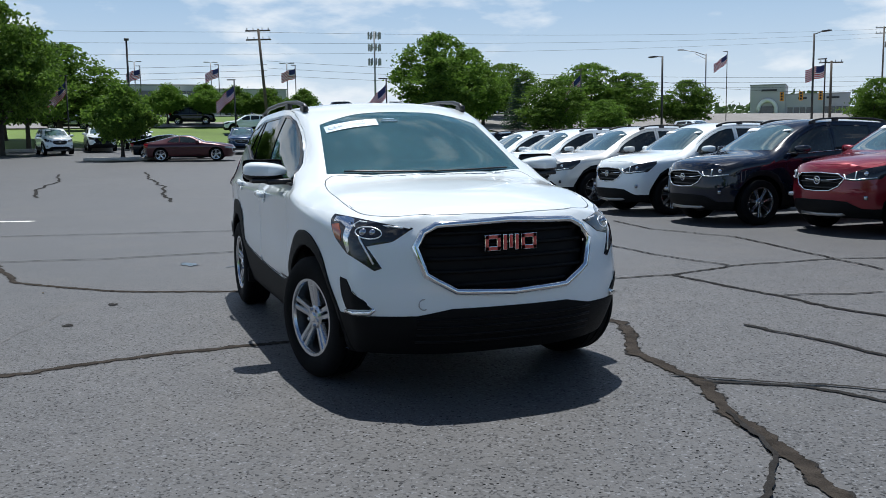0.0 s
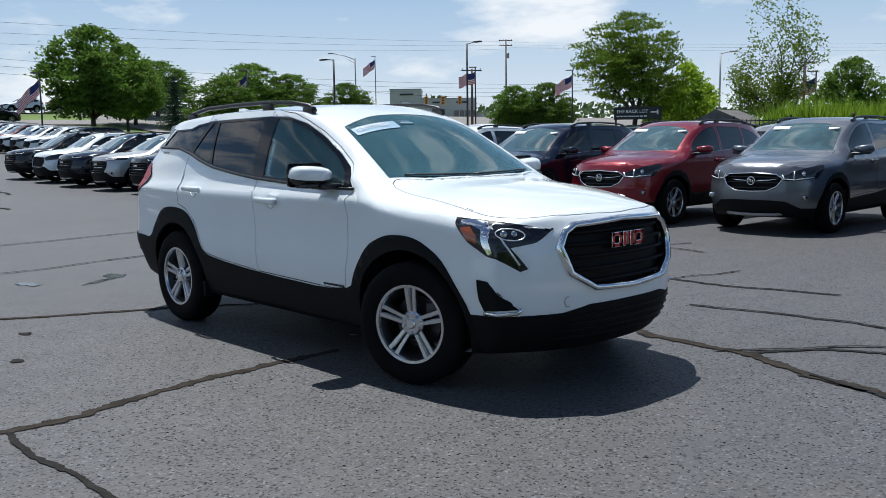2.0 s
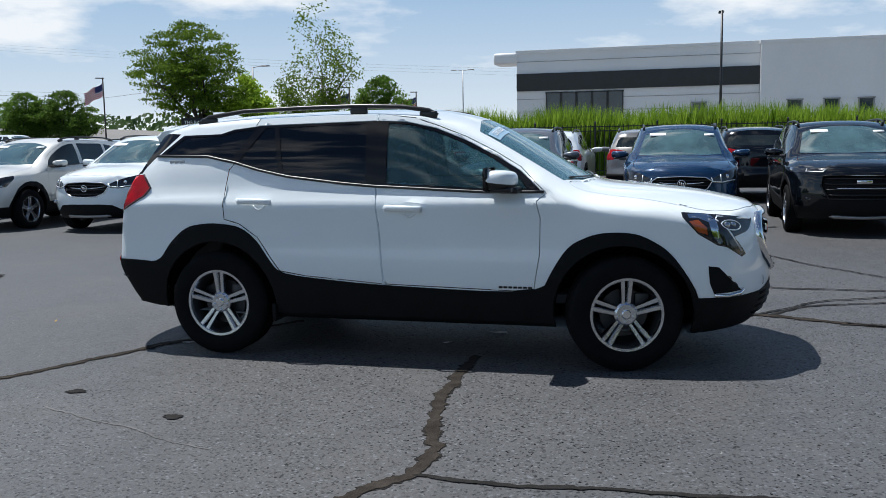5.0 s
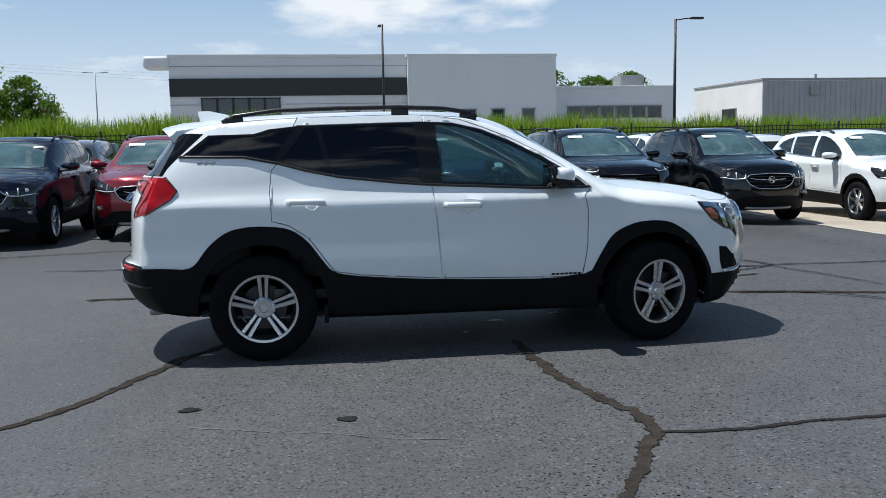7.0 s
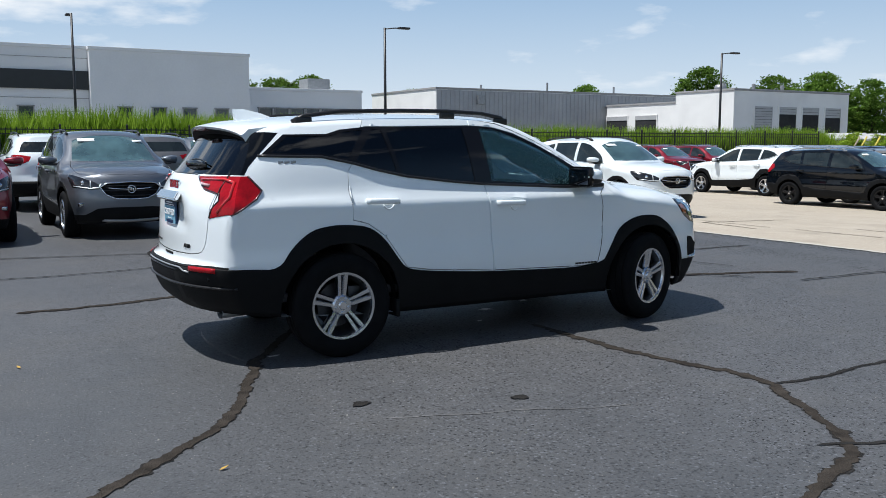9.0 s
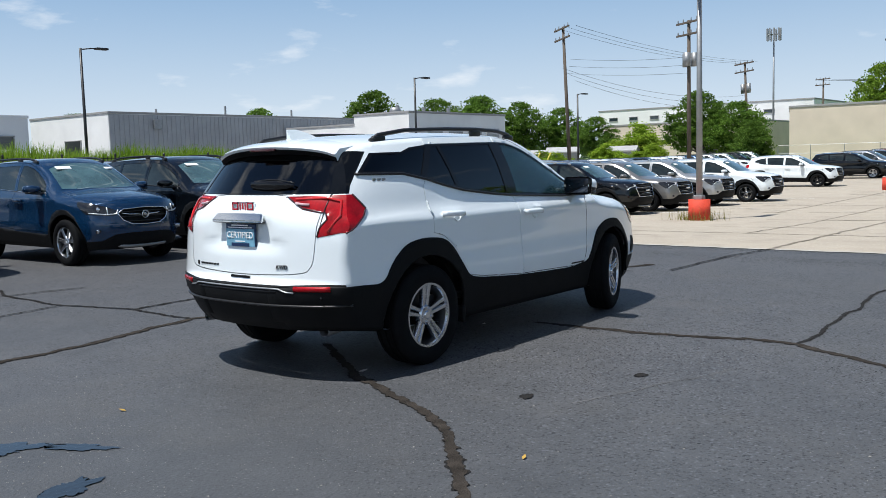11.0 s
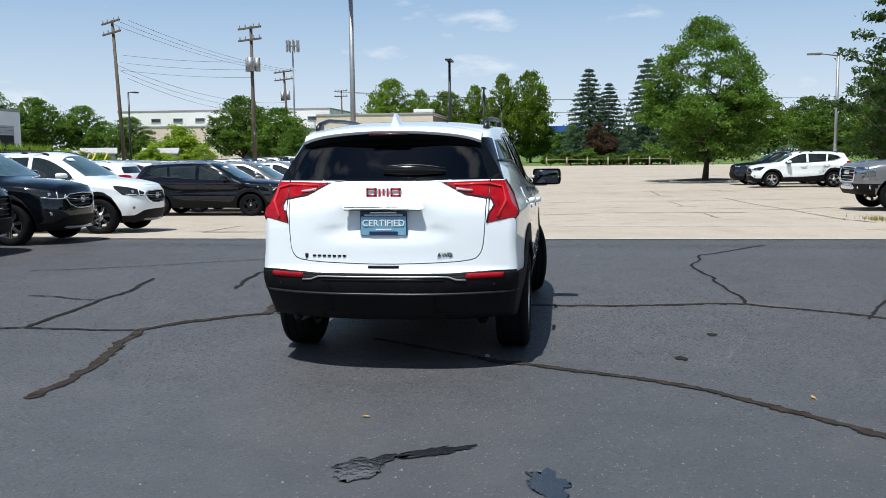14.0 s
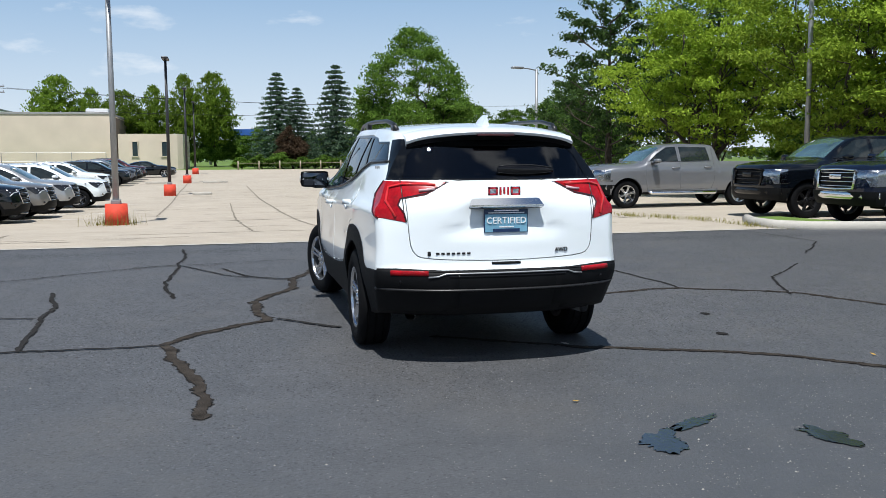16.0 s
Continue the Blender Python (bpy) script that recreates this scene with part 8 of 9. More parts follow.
def mesh_fence(pts, h, label):
    x0, y0 = pts[0]
    root = thing("wire_fence", pose(x0, y0, gz(x0)), label, "fence")
    for (xa, ya), (xb, yb) in zip(pts[:-1], pts[1:]):
        L = math.hypot(xb - xa, yb - ya)
        n = max(1, int(L / 3))
        for k in range(n + 1):
            b = bmesh.new()
            x, y = xa + (xb - xa) * k / n - x0, ya + (yb - ya) * k / n - y0
            cyl(b, (x, y, 0), (x, y, h), 0.035, n=8)
            part("post", b, M_galv, root)
        for z in (0.1, h * 0.5, h - 0.03):
            b = bmesh.new()
            tube(b, [(xa - x0, ya - y0, z), (xb - x0, yb - y0, z)], 0.02, 0.02, n=5)
            part("fence_rail", b, M_galv, root)


mesh_fence([(96, 14.5), (96, 28.5)], 1.9, "galvanised wire fence before the tan building")
mesh_fence([(48, 29.4), (92, 29.4)], 1.6, "galvanised wire fence behind the parked cars")
for k in range(15):
    b = bmesh.new()
    cyl(b, (0, 0, -0.1), (0, 0, 0.95), 0.075, 0.07, n=8)
    o = part("wooden_post", b, M_postpale, smooth=True)
    o.matrix_world = pose(91.0, 0.6 - 2.2 * k, gz(91))
    tagged(o, "short pale wooden post at the lot's edge", "post", "wooden posts")
b = bmesh.new()
tube(b, [(91, 0.6, gz(91) + 0.7), (91, -30, gz(91) + 0.7)], 0.012, 0.02, n=6)
tagged(part("post_rail", b, M_postpale, smooth=True), "thin pale rail along the posts", "rail")


def lamp_post(x, y, top, turn=0.0, base="", mat=None, arm=0.9, double=False, label="", z=None):
    """A parking-lot lamp: post, base, arm and flat head."""
    z0 = gz(x) if z is None else z
    h = top - z0
    root = thing("street_lamp", pose(x, y, z0, 0, 0, turn), label or "dark metal lamp post with a flat head", "street lamp", "lamp posts")
    mat = mat or M_poledark
    zb = 0.0
    if base:
        b = bmesh.new()
        cyl(b, (0, 0, -0.05), (0, 0, 0.55), 0.29, 0.28, n=24)
        part("base", b, M_orange, root, "orange-red painted concrete base", smooth=True, angle=50)
        b = bmesh.new()
        box(b, (0, 0, 0.60), (0.24, 0.24, 0.12), bevel=0.02)
        part("base_cover", b, M_galv, root)
        zb = 0.55
    b = bmesh.new()
    cyl(b, (0, 0, zb), (0, 0, h), 0.085, 0.06, n=12)
    part("pole", b, mat, root, smooth=True)
    for sg in ((-1, 1) if double else (1,)):
        b = bmesh.new()
        tube(b, [(0, 0, h - 0.06), (sg * arm * 0.6, 0, h + 0.02), (sg * arm, 0, h + 0.04)], 0.03, 0.03, n=6)
        part("arm", b, mat, root, smooth=True)
        b = bmesh.new()
        box(b, (sg * (arm + 0.2), 0, h + 0.04), (0.62, 0.30, 0.10), bevel=0.03)
        part("lamp_head", b, mat, root, smooth=True)
    return root


for x, y in ((16.6, 4.6), (37.5, 4.5), (57.5, 4.5), (78, 4.6)):
    lamp_post(x, y, gz(x) + 6.5, 0, "orange", M_galv if x < 20 else M_poledark, arm=0.12, double=True, label="grey lamp post on an orange-red round base")
for x, y, tn, w, h in ((69.0, 47.9, 33, 6.0, 2.0), (70.0, 43.3, 30, 3.0, 1.9), (75.6, 44.0, 28, 3.0, 2.1), (80.0, 39.6, 20, 3.2, 2.0), (83.8, 30.6, 18, 3.0, 1.9)):
    shed(x, y, tn, w, 3.4, h)
M_yellow = surf("yellow_guard_plastic", (0.55, 0.45, 0.06), rough=0.6, var=0.2)
for x, y, mt in ((46.6, 29.7, M_yellow), (46.2, 29.9, M_postpale), (47.2, 29.2, M_yellow)):
    b = bmesh.new()
    cyl(b, (0, 0, 0), (0.5, -0.9, 2.2), 0.05, 0.05, n=8)
    o = part("guy_wire_guard", b, mt, smooth=True)
    o.matrix_world = pose(x, y, gz(x, y))
    tagged(o, "slanting plastic guard on a pole's guy wire", "cable guard", "guy wire guards")
lamp_post(17.2, 35.5, 7.25, 0, label="dark lamp post behind the iron fence")
lamp_post(4.0, 47.4, 8.5, 90)
lamp_post(38.1, 32.4, 6.75, 0)
lamp_post(55.3, 30.5, 6.3, 0)
lamp_post(35.8, -13.6, 5.8, 100, mat=M_galv, label="grey lamp post with a flat head by the pines")
lamp_post(16.5, -15.6, 10.5, 0, mat=M_galv, label="plain grey lamp post beside the trucks")
lamp_post(-57.5, 0.1, 8.4, 0, arm=0.1)
lamp_post(-44.0, 32.6, 6.75, 180)
lamp_post(-41.6, 42.8, 8.2, 0)
lamp_post(-23.7, 101.6, 10.1, 0, mat=M_galv, double=True, z=0)
lamp_post(-30.3, 58.5, 7.5, 0, mat=M_galv)
for x, y, t in ((-113.4, 2.7, 12.0), (-112.7, 11.9, 12.0), (-101.4, 19.4, 11.0)):
    lamp_post(x, y, t, 90, mat=M_galv, arm=0.35, double=True, label="tall double lamp over the upper lot")


def flag_pole(x, y, top, turn, label="flag hanging from a lamp pole", fw=1.7, droop=0.25):
    """A pole with a striped flag that hangs in folds."""
    z0 = gz(x)
    h = top - z0
    root = thing("flag_pole", pose(x, y, z0, 0, 0, turn), label, "flag", "flags on poles")
    b = bmesh.new()
    cyl(b, (0, 0, 0), (0, 0, h), 0.06, 0.045, n=10)
    box(b, (0.2, 0, h + 0.02), (0.6, 0.2, 0.07), bevel=0.02)
    part("pole", b, M_poledark, root, smooth=True)
    fh = fw * 0.62

    def pt(u, v):
        return (0.05 + fw * u * 0.88, 0.12 * math.sin(u * 7 + v * 1.2) * (0.3 + u), h - 0.35 - fh * v - droop * u * fw - 0.05 * math.sin(u * 9))
    for mat, name, rows in ((M_stripe_r, "red_stripes", range(0, 13, 2)), (M_stripe_w, "white_stripes", range(1, 13, 2))):
        b = bmesh.new()
        for r in rows:
            for k in range(14):
                if r < 7 and k < 6:
                    continue
                u0, u1, v0, v1 = k / 14, (k + 1) / 14, r / 13, (r + 1) / 13
                b.faces.new([b.verts.new(pt(u, v)) for u, v in ((u0, v0), (u1, v0), (u1, v1), (u0, v1))])
        part(name, b, mat, root)
    b = bmesh.new()
    for k in range(6):
        for r in range(7):
            u0, u1, v0, v1 = k / 14, (k + 1) / 14, r / 13, (r + 1) / 13
            b.faces.new([b.verts.new(pt(u, v)) for u, v in ((u0, v0), (u1, v0), (u1, v1), (u0, v1))])
    part("canton", b, M_canton, root)


for x, y, t, tn, dr in ((-59.5, -3.8, 6.2, 250, 0.9), (-58.9, 7.2, 6.0, 255, 0.8), (-50.8, 15.9, 5.6, 250, 0.9), (-88, 72.3, 12.2, 215, 0.6), (-44.0, 46.1, 6.8, 225, 0.25), (-38.2, 50.7, 6.4, 215, 0.5), (-19.8, 51.5, 5.2, 200, 0.4), (-19.4, 66.3, 5.6, 200, 0.4), (-110, 3.2, 11.2, 260, 0.3), (-109, 12.4, 11.4, 260, 0.4), (-99, 19.9, 10.6, 260, 0.3), (-58, 34.5, 7.0, 230, 0.9)):
    flag_pole(x, y, t, tn, fw=1.4 if x > -70 else 1.8, droop=dr)


def utility_pole(x, y, top, turn, arms=2, cans=0, lean=0.0, label="weathered wooden utility pole with cross arms"):
    z0 = gz(x)
    h = top - z0
    root = thing("utility_pole", pose(x, y, z0, 0, lean, turn), label, "utility pole", "utility poles")
    b = bmesh.new()
    cyl(b, (0, 0, 0), (0, 0, h), 0.15, 0.10, n=12)
    part("pole", b, M_wood, root, smooth=True)
    for k in range(arms):
        b = bmesh.new()
        box(b, (0, 0.13, h - 0.15 - 0.75 * k), (2.2, 0.1, 0.12), bevel=0.01)
        arm = part("cross_arm", b, M_wood, root)
        for xx in (-0.95, -0.4, 0.4, 0.95):
            b = bmesh.new()
            cyl(b, (xx, 0.13, h - 0.09 - 0.75 * k), (xx, 0.13, h + 0.1 - 0.75 * k), 0.045, 0.03, n=8)
            part("insulator", b, M_galv, arm)
    for k in range(cans):
        b = bmesh.new()
        a = 2 * math.pi * k / cans
        cyl(b, (0.34 * math.cos(a), 0.34 * math.sin(a), h - 2.9), (0.34 * math.cos(a), 0.34 * math.sin(a), h - 2.05), 0.20, n=14)
        part("transformer", b, M_galv, root, smooth=True, angle=50)


def wire(a, c, sag, r=0.012):
    b = bmesh.new()
    a, c = Vector(a), Vector(c)
    tube(b, [a.lerp(c, t) - Vector((0, 0, sag * 4 * t * (1 - t))) for t in np.linspace(0, 1, 15)], r, r, n=4)
    tagged(part("overhead_wire", b, M_iron), "thin dark overhead wire between poles", "wire", "overhead wires")


utility_pole(52.2, 29.4, 11.1, 60, 2, 0, lean=4.0)
utility_pole(49.3, 18.9, 9.9, 60, 2, 3)
utility_pole(78.5, 25.5, 9.9, 70, 2, 2, lean=3.0)
utility_pole(119, 30.2, 10.9, 70, 2)
utility_pole(-72.3, 11.9, 11.3, 100, 2, lean=-4)
utility_pole(-92.8, 103, 16.8, 60, 2, 1)
utility_pole(-30, 72, 7.6, 60, 1)
utility_pole(-62, 64, 8.6, 60, 1)
utility_pole(8, 110, 9.5, 20, 3)
for k, off in enumerate((-0.9, 0.0, 0.9)):
    wire((52.2 + off * 0.5, 29.4 + off, 10.9), (78.5 + off * 0.4, 25.5 + off, 9.8), 0.5)
    wire((52.2, 29.4 + off * 0.2, 8.6 - 0.5 * k), (49.3, 18.9, 7.6 - 0.5 * k), 0.15)
    wire((52.2 + off, 29.4, 7.9 - 0.4 * k), (78.5, 25.5, 6.8 - 0.5 * k), 0.9)
    wire((-72.3, 11.9 + off, 11.0 - 0.9 * k), (-75, -75, 11.4 - 0.9 * k), 0.6, 0.014)
    wire((-72.3, 11.9 + off, 11.0 - 0.9 * k), (-92.8, 103 + off, 16.4 - 0.5 * k), 0.5, 0.013)
    wire((-72.3, 11.9, 8.3 - 0.5 * k), (-75, -75, 7.6 - 0.45 * k), 0.8, 0.016)
    wire((-92.8, 103, 16.4 - 0.4 * k), (8, 110, 9.2 - 0.4 * k), 0.7, 0.008)
    wire((119, 30 + off, 10.6), (112, -60, 9.2), 1.4, 0.02)
    wire((-72.3, 11.9, 8.6 - 0.6 * k), (-60, 80, 7.4 - 0.4 * k), 0.8, 0.014)
wire((110, 20, 7.2), (108, -60, 7.0), 0.5, 0.03)


def cell_tower(x, y, top, r=0.5):
    z0 = gz(x)
    root = thing("cell_tower", pose(x, y, z0), "grey steel cell tower with panel antennas", "tower", "cell towers")
    h = top - z0
    b = bmesh.new()
    cyl(b, (0, 0, 0), (0, 0, h), r, r * 0.6, n=10)
    part("mast", b, M_galv, root, smooth=True)
    for zz in ((h - 1.2, h - 4.5, h - 8.5) if h > 25 else (h - 0.9,)):
        for k in range(9):
            a = 2 * math.pi * k / 9
            q = 1.7 if h > 25 else 1.0
            b = bmesh.new()
            box(b, (q * math.cos(a), q * math.sin(a), zz), (0.35 * q / 1.7, 0.35 * q / 1.7, 1.9), bevel=0.04)
            cyl(b, (0, 0, zz), (q * math.cos(a), q * math.sin(a), zz), 0.06, n=5)
            part("antenna", b, M_galv, root)


cell_tower(-242.6, 72.5, 33.0, 0.34)
cell_tower(136.2, 42.4, 20.3, 0.18)
cell_tower(190, -40, 22.0, 0.25)

# street light with a long arm, and traffic signals
root = thing("street_light", pose(-92.5, 72.5, gz(-92.5), 0, 0, 235), "tall grey street light with a long arm", "street lamp")
b = bmesh.new()
cyl(b, (0, 0, 0), (0, 0, 8.2), 0.12, 0.08, n=10)
part("pole", b, M_galv, root, smooth=True)
b = bmesh.new()
tube(b, [(0, 0, 8.0), (1.4, 0, 8.5), (2.9, 0, 8.8)], 0.05, 0.05, n=6)
tube(b, [(0, 0, 7.5), (1.4, 0, 8.3)], 0.03, 0.03, n=6)
part("arm", b, M_galv, root, smooth=True)
b = bmesh.new()
box(b, (3.2, 0, 8.82), (0.8, 0.3, 0.16), bevel=0.05)
part("lamp_head", b, M_galv, root, smooth=True)
M_signal = surf("signal_yellow", (0.60, 0.27, 0.02), rough=0.5, var=0.15)
for k in range(3):
    o = thing("traffic_signal", pose(-80 + 1.5 * k, 74 + 1.5 * k, 6.2), "yellow hanging traffic signal over the road", "traffic signal", "traffic signals")
    b = bmesh.new()
    box(b, (0, 0, 0), (0.35, 0.35, 1.05), bevel=0.04)
    part("housing", b, M_signal, o)
    for j in range(3):
        b = bmesh.new()
        cyl(b, (0.12, -0.12, 0.33 - 0.33 * j), (0.24, -0.24, 0.33 - 0.33 * j), 0.12, n=10)
        part("visor", b, M_iron, o)
wire((-90, 64, 8.5), (-60, 94, 8.5), 1.9, 0.02)

# sign board
sr = thing("sign_board", pose(-20.7, 33.7, 0.1, 0, 0, 34), "dark sign board with white lettering and an arrow", "sign")
b = bmesh.new()
box(b, (0, 0, 2.42), (2.3, 0.08, 0.62), bevel=0.01)
part("board", b, M_sign, sr)
for xx in (-1.05, 1.05):
    b = bmesh.new()
    box(b, (xx, 0, 1.3), (0.1, 0.1, 2.7), bevel=0.01)
    part("post", b, M_sign, sr)
flat_text("THE BACK LOT", 0.225, Matrix.Translation((-0.26, -0.046, 2.50)) @ Matrix.Rotation(radians(90), 4, "X"), M_paper, sr)
b = bmesh.new()
box(b, (0.80, -0.046, 2.46), (0.34, 0.01, 0.05))
b.faces.new([b.verts.new(p) for p in ((0.94, -0.048, 2.32), (1.10, -0.048, 2.46), (0.94, -0.048, 2.60), (0.94, -0.048, 2.52), (0.98, -0.048, 2.46), (0.94, -0.048, 2.40))])
part("arrow", b, M_paper, sr)
b = bmesh.new()
for k in range(8):
    box(b, (-0.95 + 0.19 * k, -0.046, 2.27), (0.14, 0.008, 0.05))
part("small_print", b, M_paper, sr)
M_shingle = surf("grey_shingle", (0.12, 0.115, 0.11), rough=0.9, var=0.3, scale=4, fine=30, bump=0.4)
sh = thing("shed", pose(-14.6, 31.5, 0, 0, 0, 10), "small grey shed with a shingle roof", "shed")
b = bmesh.new()
box(b, (0, 0, 0.9), (2.6, 2.4, 1.8))
part("wall", b, M_wood, sh)
b = bmesh.new()
pr = [(-1.6, 1.75), (0, 2.45), (1.6, 1.75)]
rows = [[b.verts.new((x, y, z)) for x, z in pr] for y in (-1.4, 1.4)]
for k in range(2):
    b.faces.new((rows[0][k], rows[0][k + 1], rows[1][k + 1], rows[1][k]))
b.faces.new(rows[0])
b.faces.new(rows[1][::-1])
bmesh.ops.recalc_face_normals(b, faces=b.faces)
part("roof", b, M_shingle, sh)

# ---- buildings ----
M_panel = surf("pale_metal_panel", (0.74, 0.75, 0.76), rough=0.55, var=0.05, scale=0.3, fine=8)
M_whitewall = surf("white_block_wall", (0.80, 0.80, 0.79), rough=0.85, var=0.08, scale=0.4, fine=10, bump=0.15)
M_corr = surf("corrugated_steel", (0.36, 0.37, 0.385), rough=0.55, metal=0.2, var=0.12, scale=0.5, fine=6)
M_tan = surf("tan_stucco", (0.64, 0.55, 0.45), rough=0.9, var=0.08, scale=0.5, fine=14, bump=0.2)
# darker tan with the shade of the -y wall painted in
M_tanshade = surf("tan_wall_shaded", (0.17, 0.13, 0.10), rough=0.9, var=0.2, scale=1, fine=14)
M_darkband = surf("dark_fascia", (0.012, 0.013, 0.016), rough=0.3, var=0.2)
M_bglass = surf("building_glass", (0.03, 0.045, 0.055), rough=0.04, var=0.4, scale=0.4, fine=3, spec=0.7)
M_roofgrey = surf("flat_roof", (0.30, 0.30, 0.30), rough=0.9, var=0.15)
M_door = surf("garage_door", (0.40, 0.41, 0.42), rough=0.6, var=0.12, scale=1, fine=8)


def block(root, name, x0, x1, y0, y1, z0, z1, mat, cap=0.25):
    b = bmesh.new()
    box(b, ((x0 + x1) / 2, (y0 + y1) / 2, (z0 + z1) / 2), (x1 - x0, y1 - y0, z1 - z0))
    part(name, b, mat, root)
    if cap:
        b = bmesh.new()
        box(b, ((x0 + x1) / 2, (y0 + y1) / 2, z1 + cap / 2 - 0.1), (x1 - x0 + 0.16, y1 - y0 + 0.16, cap), bevel=0.03)
        part("roof", b, M_roofgrey if mat is not M_panel else M_panel, root)


def opening(root, name, c, size, mat=None, frame_mat=None, depth=0.12, face="y-"):
    """A window or door set in a wall: pane a little back, frame proud."""
    w, h = size
    x, y, z = c
    b = bmesh.new()
    fr = 0.09
    for du, dz, su, sz in ((0, h / 2, w + 2 * fr, fr), (0, -h / 2, w + 2 * fr, fr), (-w / 2, 0, fr, h), (w / 2, 0, fr, h)):
        if face == "y-":
            box(b, (x + du, y - 0.03, z + dz), (su, depth, sz))
        else:
            box(b, (x - 0.03, y + du, z + dz), (depth, su, sz))
    o = part(name, b, frame_mat or M_roofgrey, root)
    b = bmesh.new()
    if face == "y-":
        box(b, (x, y - 0.012, z), (w, 0.03, h))
    else:
        box(b, (x - 0.012, y, z), (0.03, w, h))
    part("pane", b, mat or M_bglass, o)


# showroom with a dark fascia
r = thing("showroom_building", pose(0, 0, 0), "pale panel showroom with a dark fascia band", "building")
block(r, "wall", -10.7, 7.5, 65, 90, 0, 8.35, M_panel)
block(r, "wall", 7.52, 19.5, 64.2, 90, 0, 8.3, M_panel)
b = bmesh.new()
box(b, (-1.6, 64.95, 6.0), (18.2, 0.2, 1.35))
part("fascia", b, M_darkband, r)
for k in range(5):
    opening(r, "window", (-7.8 + 1.2 * k, 64.98, 4.0), (1.1, 2.3), frame_mat=M_darkband)
for xx in (3.2, 9.9, 12.4, 14.7, 17.2):
    opening(r, "window", (xx, 64.98 if xx < 7 else 64.18, 3.5), (1.0, 1.2))
b = bmesh.new()
box(b, (-11.6, 66, 7.9), (1.9, 2.4, 0.9), bevel=0.2)
part("canopy", b, M_panel, r, smooth=True)
for z in np.linspace(0.8, 7.6, 8):
    b = bmesh.new()
    box(b, (-1.6, 64.985, float(z)), (18.3, 0.05, 0.03))
    part("panel_joint", b, M_roofgrey, r)
r = thing("low_building", pose(0, 0, 0), "low pale building with a row of windows", "building")
block(r, "wall", 19.6, 33, 72, 92, 0, 6.2, M_panel)
for k in range(6):
    opening(r, "window", (23.5 + 1.5 * k, 71.98, 4.0), (1.3, 1.1))
b = bmesh.new()
box(b, (31.5, 80, 7.0), (2.4, 2.4, 1.6), bevel=0.1)
part("roof_unit", b, M_galv, r)
# warehouse: corrugated front, white side
r = thing("warehouse", pose(0, 0, 0), "long grey corrugated warehouse with a white side wall", "building")
block(r, "wall", 48.6, 104, 85, 102, 0, 7.7, M_whitewall)
for k in range(91):
    b = bmesh.new()
    box(b, (48.8 + 0.61 * k, 84.96, 3.8), (0.30, 0.10, 7.4), bevel=0.03)
    part("corrugation", b, M_corr, r)
b = bmesh.new()
box(b, (76.3, 84.985, 3.8), (55.3, 0.04, 7.5))
part("corrugated_wall", b, M_corr, r)
b = bmesh.new()
box(b, (54.6, 84.8, 6.5), (1.0, 0.5, 1.1), bevel=0.05)
part("vent_box", b, M_galv, r)
for xx, hh in ((56, 0.5), (66, 1.1), (77, 0.9), (90, 1.0)):
    b = bmesh.new()
    cyl(b, (xx, 87, 7.6), (xx, 87, 7.9 + hh), 0.13, n=8)
    part("roof_vent", b, M_galv, r)
opening(r, "window", (48.58, 92.5, 4.0), (3.4, 1.7), face="x-", mat=M_darkband)
# service garage: a low wing with two bays, a taller hall with roller doors
r = thing("service_garage", pose(0, 0, 0), "white service garage with half-open roller doors", "building")
block(r, "wall", 73.7, 93.3, 63.4, 72.2, 0, 7.2, M_whitewall)
block(r, "wall", 73.72, 93, 72.22, 84.4, 0, 6.1, M_whitewall)
# flat near-black sheets stand in for the unlit inside of the bays
M_bay = surf("bay_inside_shade", (0.02, 0.021, 0.023), rough=0.9, var=0.4, scale=1, fine=4)
for yy, ww in ((82.4, 4.0), (77.1, 3.8)):
    opening(r, "door", (73.70, yy, 3.0), (ww, 3.5), mat=M_bay, face="x-", frame_mat=M_whitewall)
    b = bmesh.new()
    box(b, (73.64, yy, 4.45), (0.05, ww - 0.1, 0.5))
    part("roller_door", b, M_door, r)
for xx, ww, drop in ((78.4, 3.0, 3.4), (82.45, 3.0, 1.1), (86.4, 3.0, 1.0), (90.4, 2.9, 1.3)):
    opening(r, "door", (xx, 63.38, 3.6), (ww, 3.8), mat=M_bay, frame_mat=M_whitewall)
    for k in range(int(drop / 0.3)):
        b = bmesh.new()
        box(b, (xx, 63.32, 5.36 - 0.3 * k), (ww - 0.1, 0.05, 0.27), bevel=0.012)
        part("roller_slat", b, M_door, r)
for k in range(3):
    b = bmesh.new()
    cyl(b, (77 + 5 * k, 68, 7.1), (77 + 5 * k, 68, 8.3), 0.22, n=10)
    part("roof_vent", b, M_galv, r)
b = bmesh.new()
cyl(b, (75.0, 66.6, 7.2), (75.0, 66.6, 7.9), 0.75, 0.6, n=16)
part("roof_fan", b, M_galv, r, smooth=True)
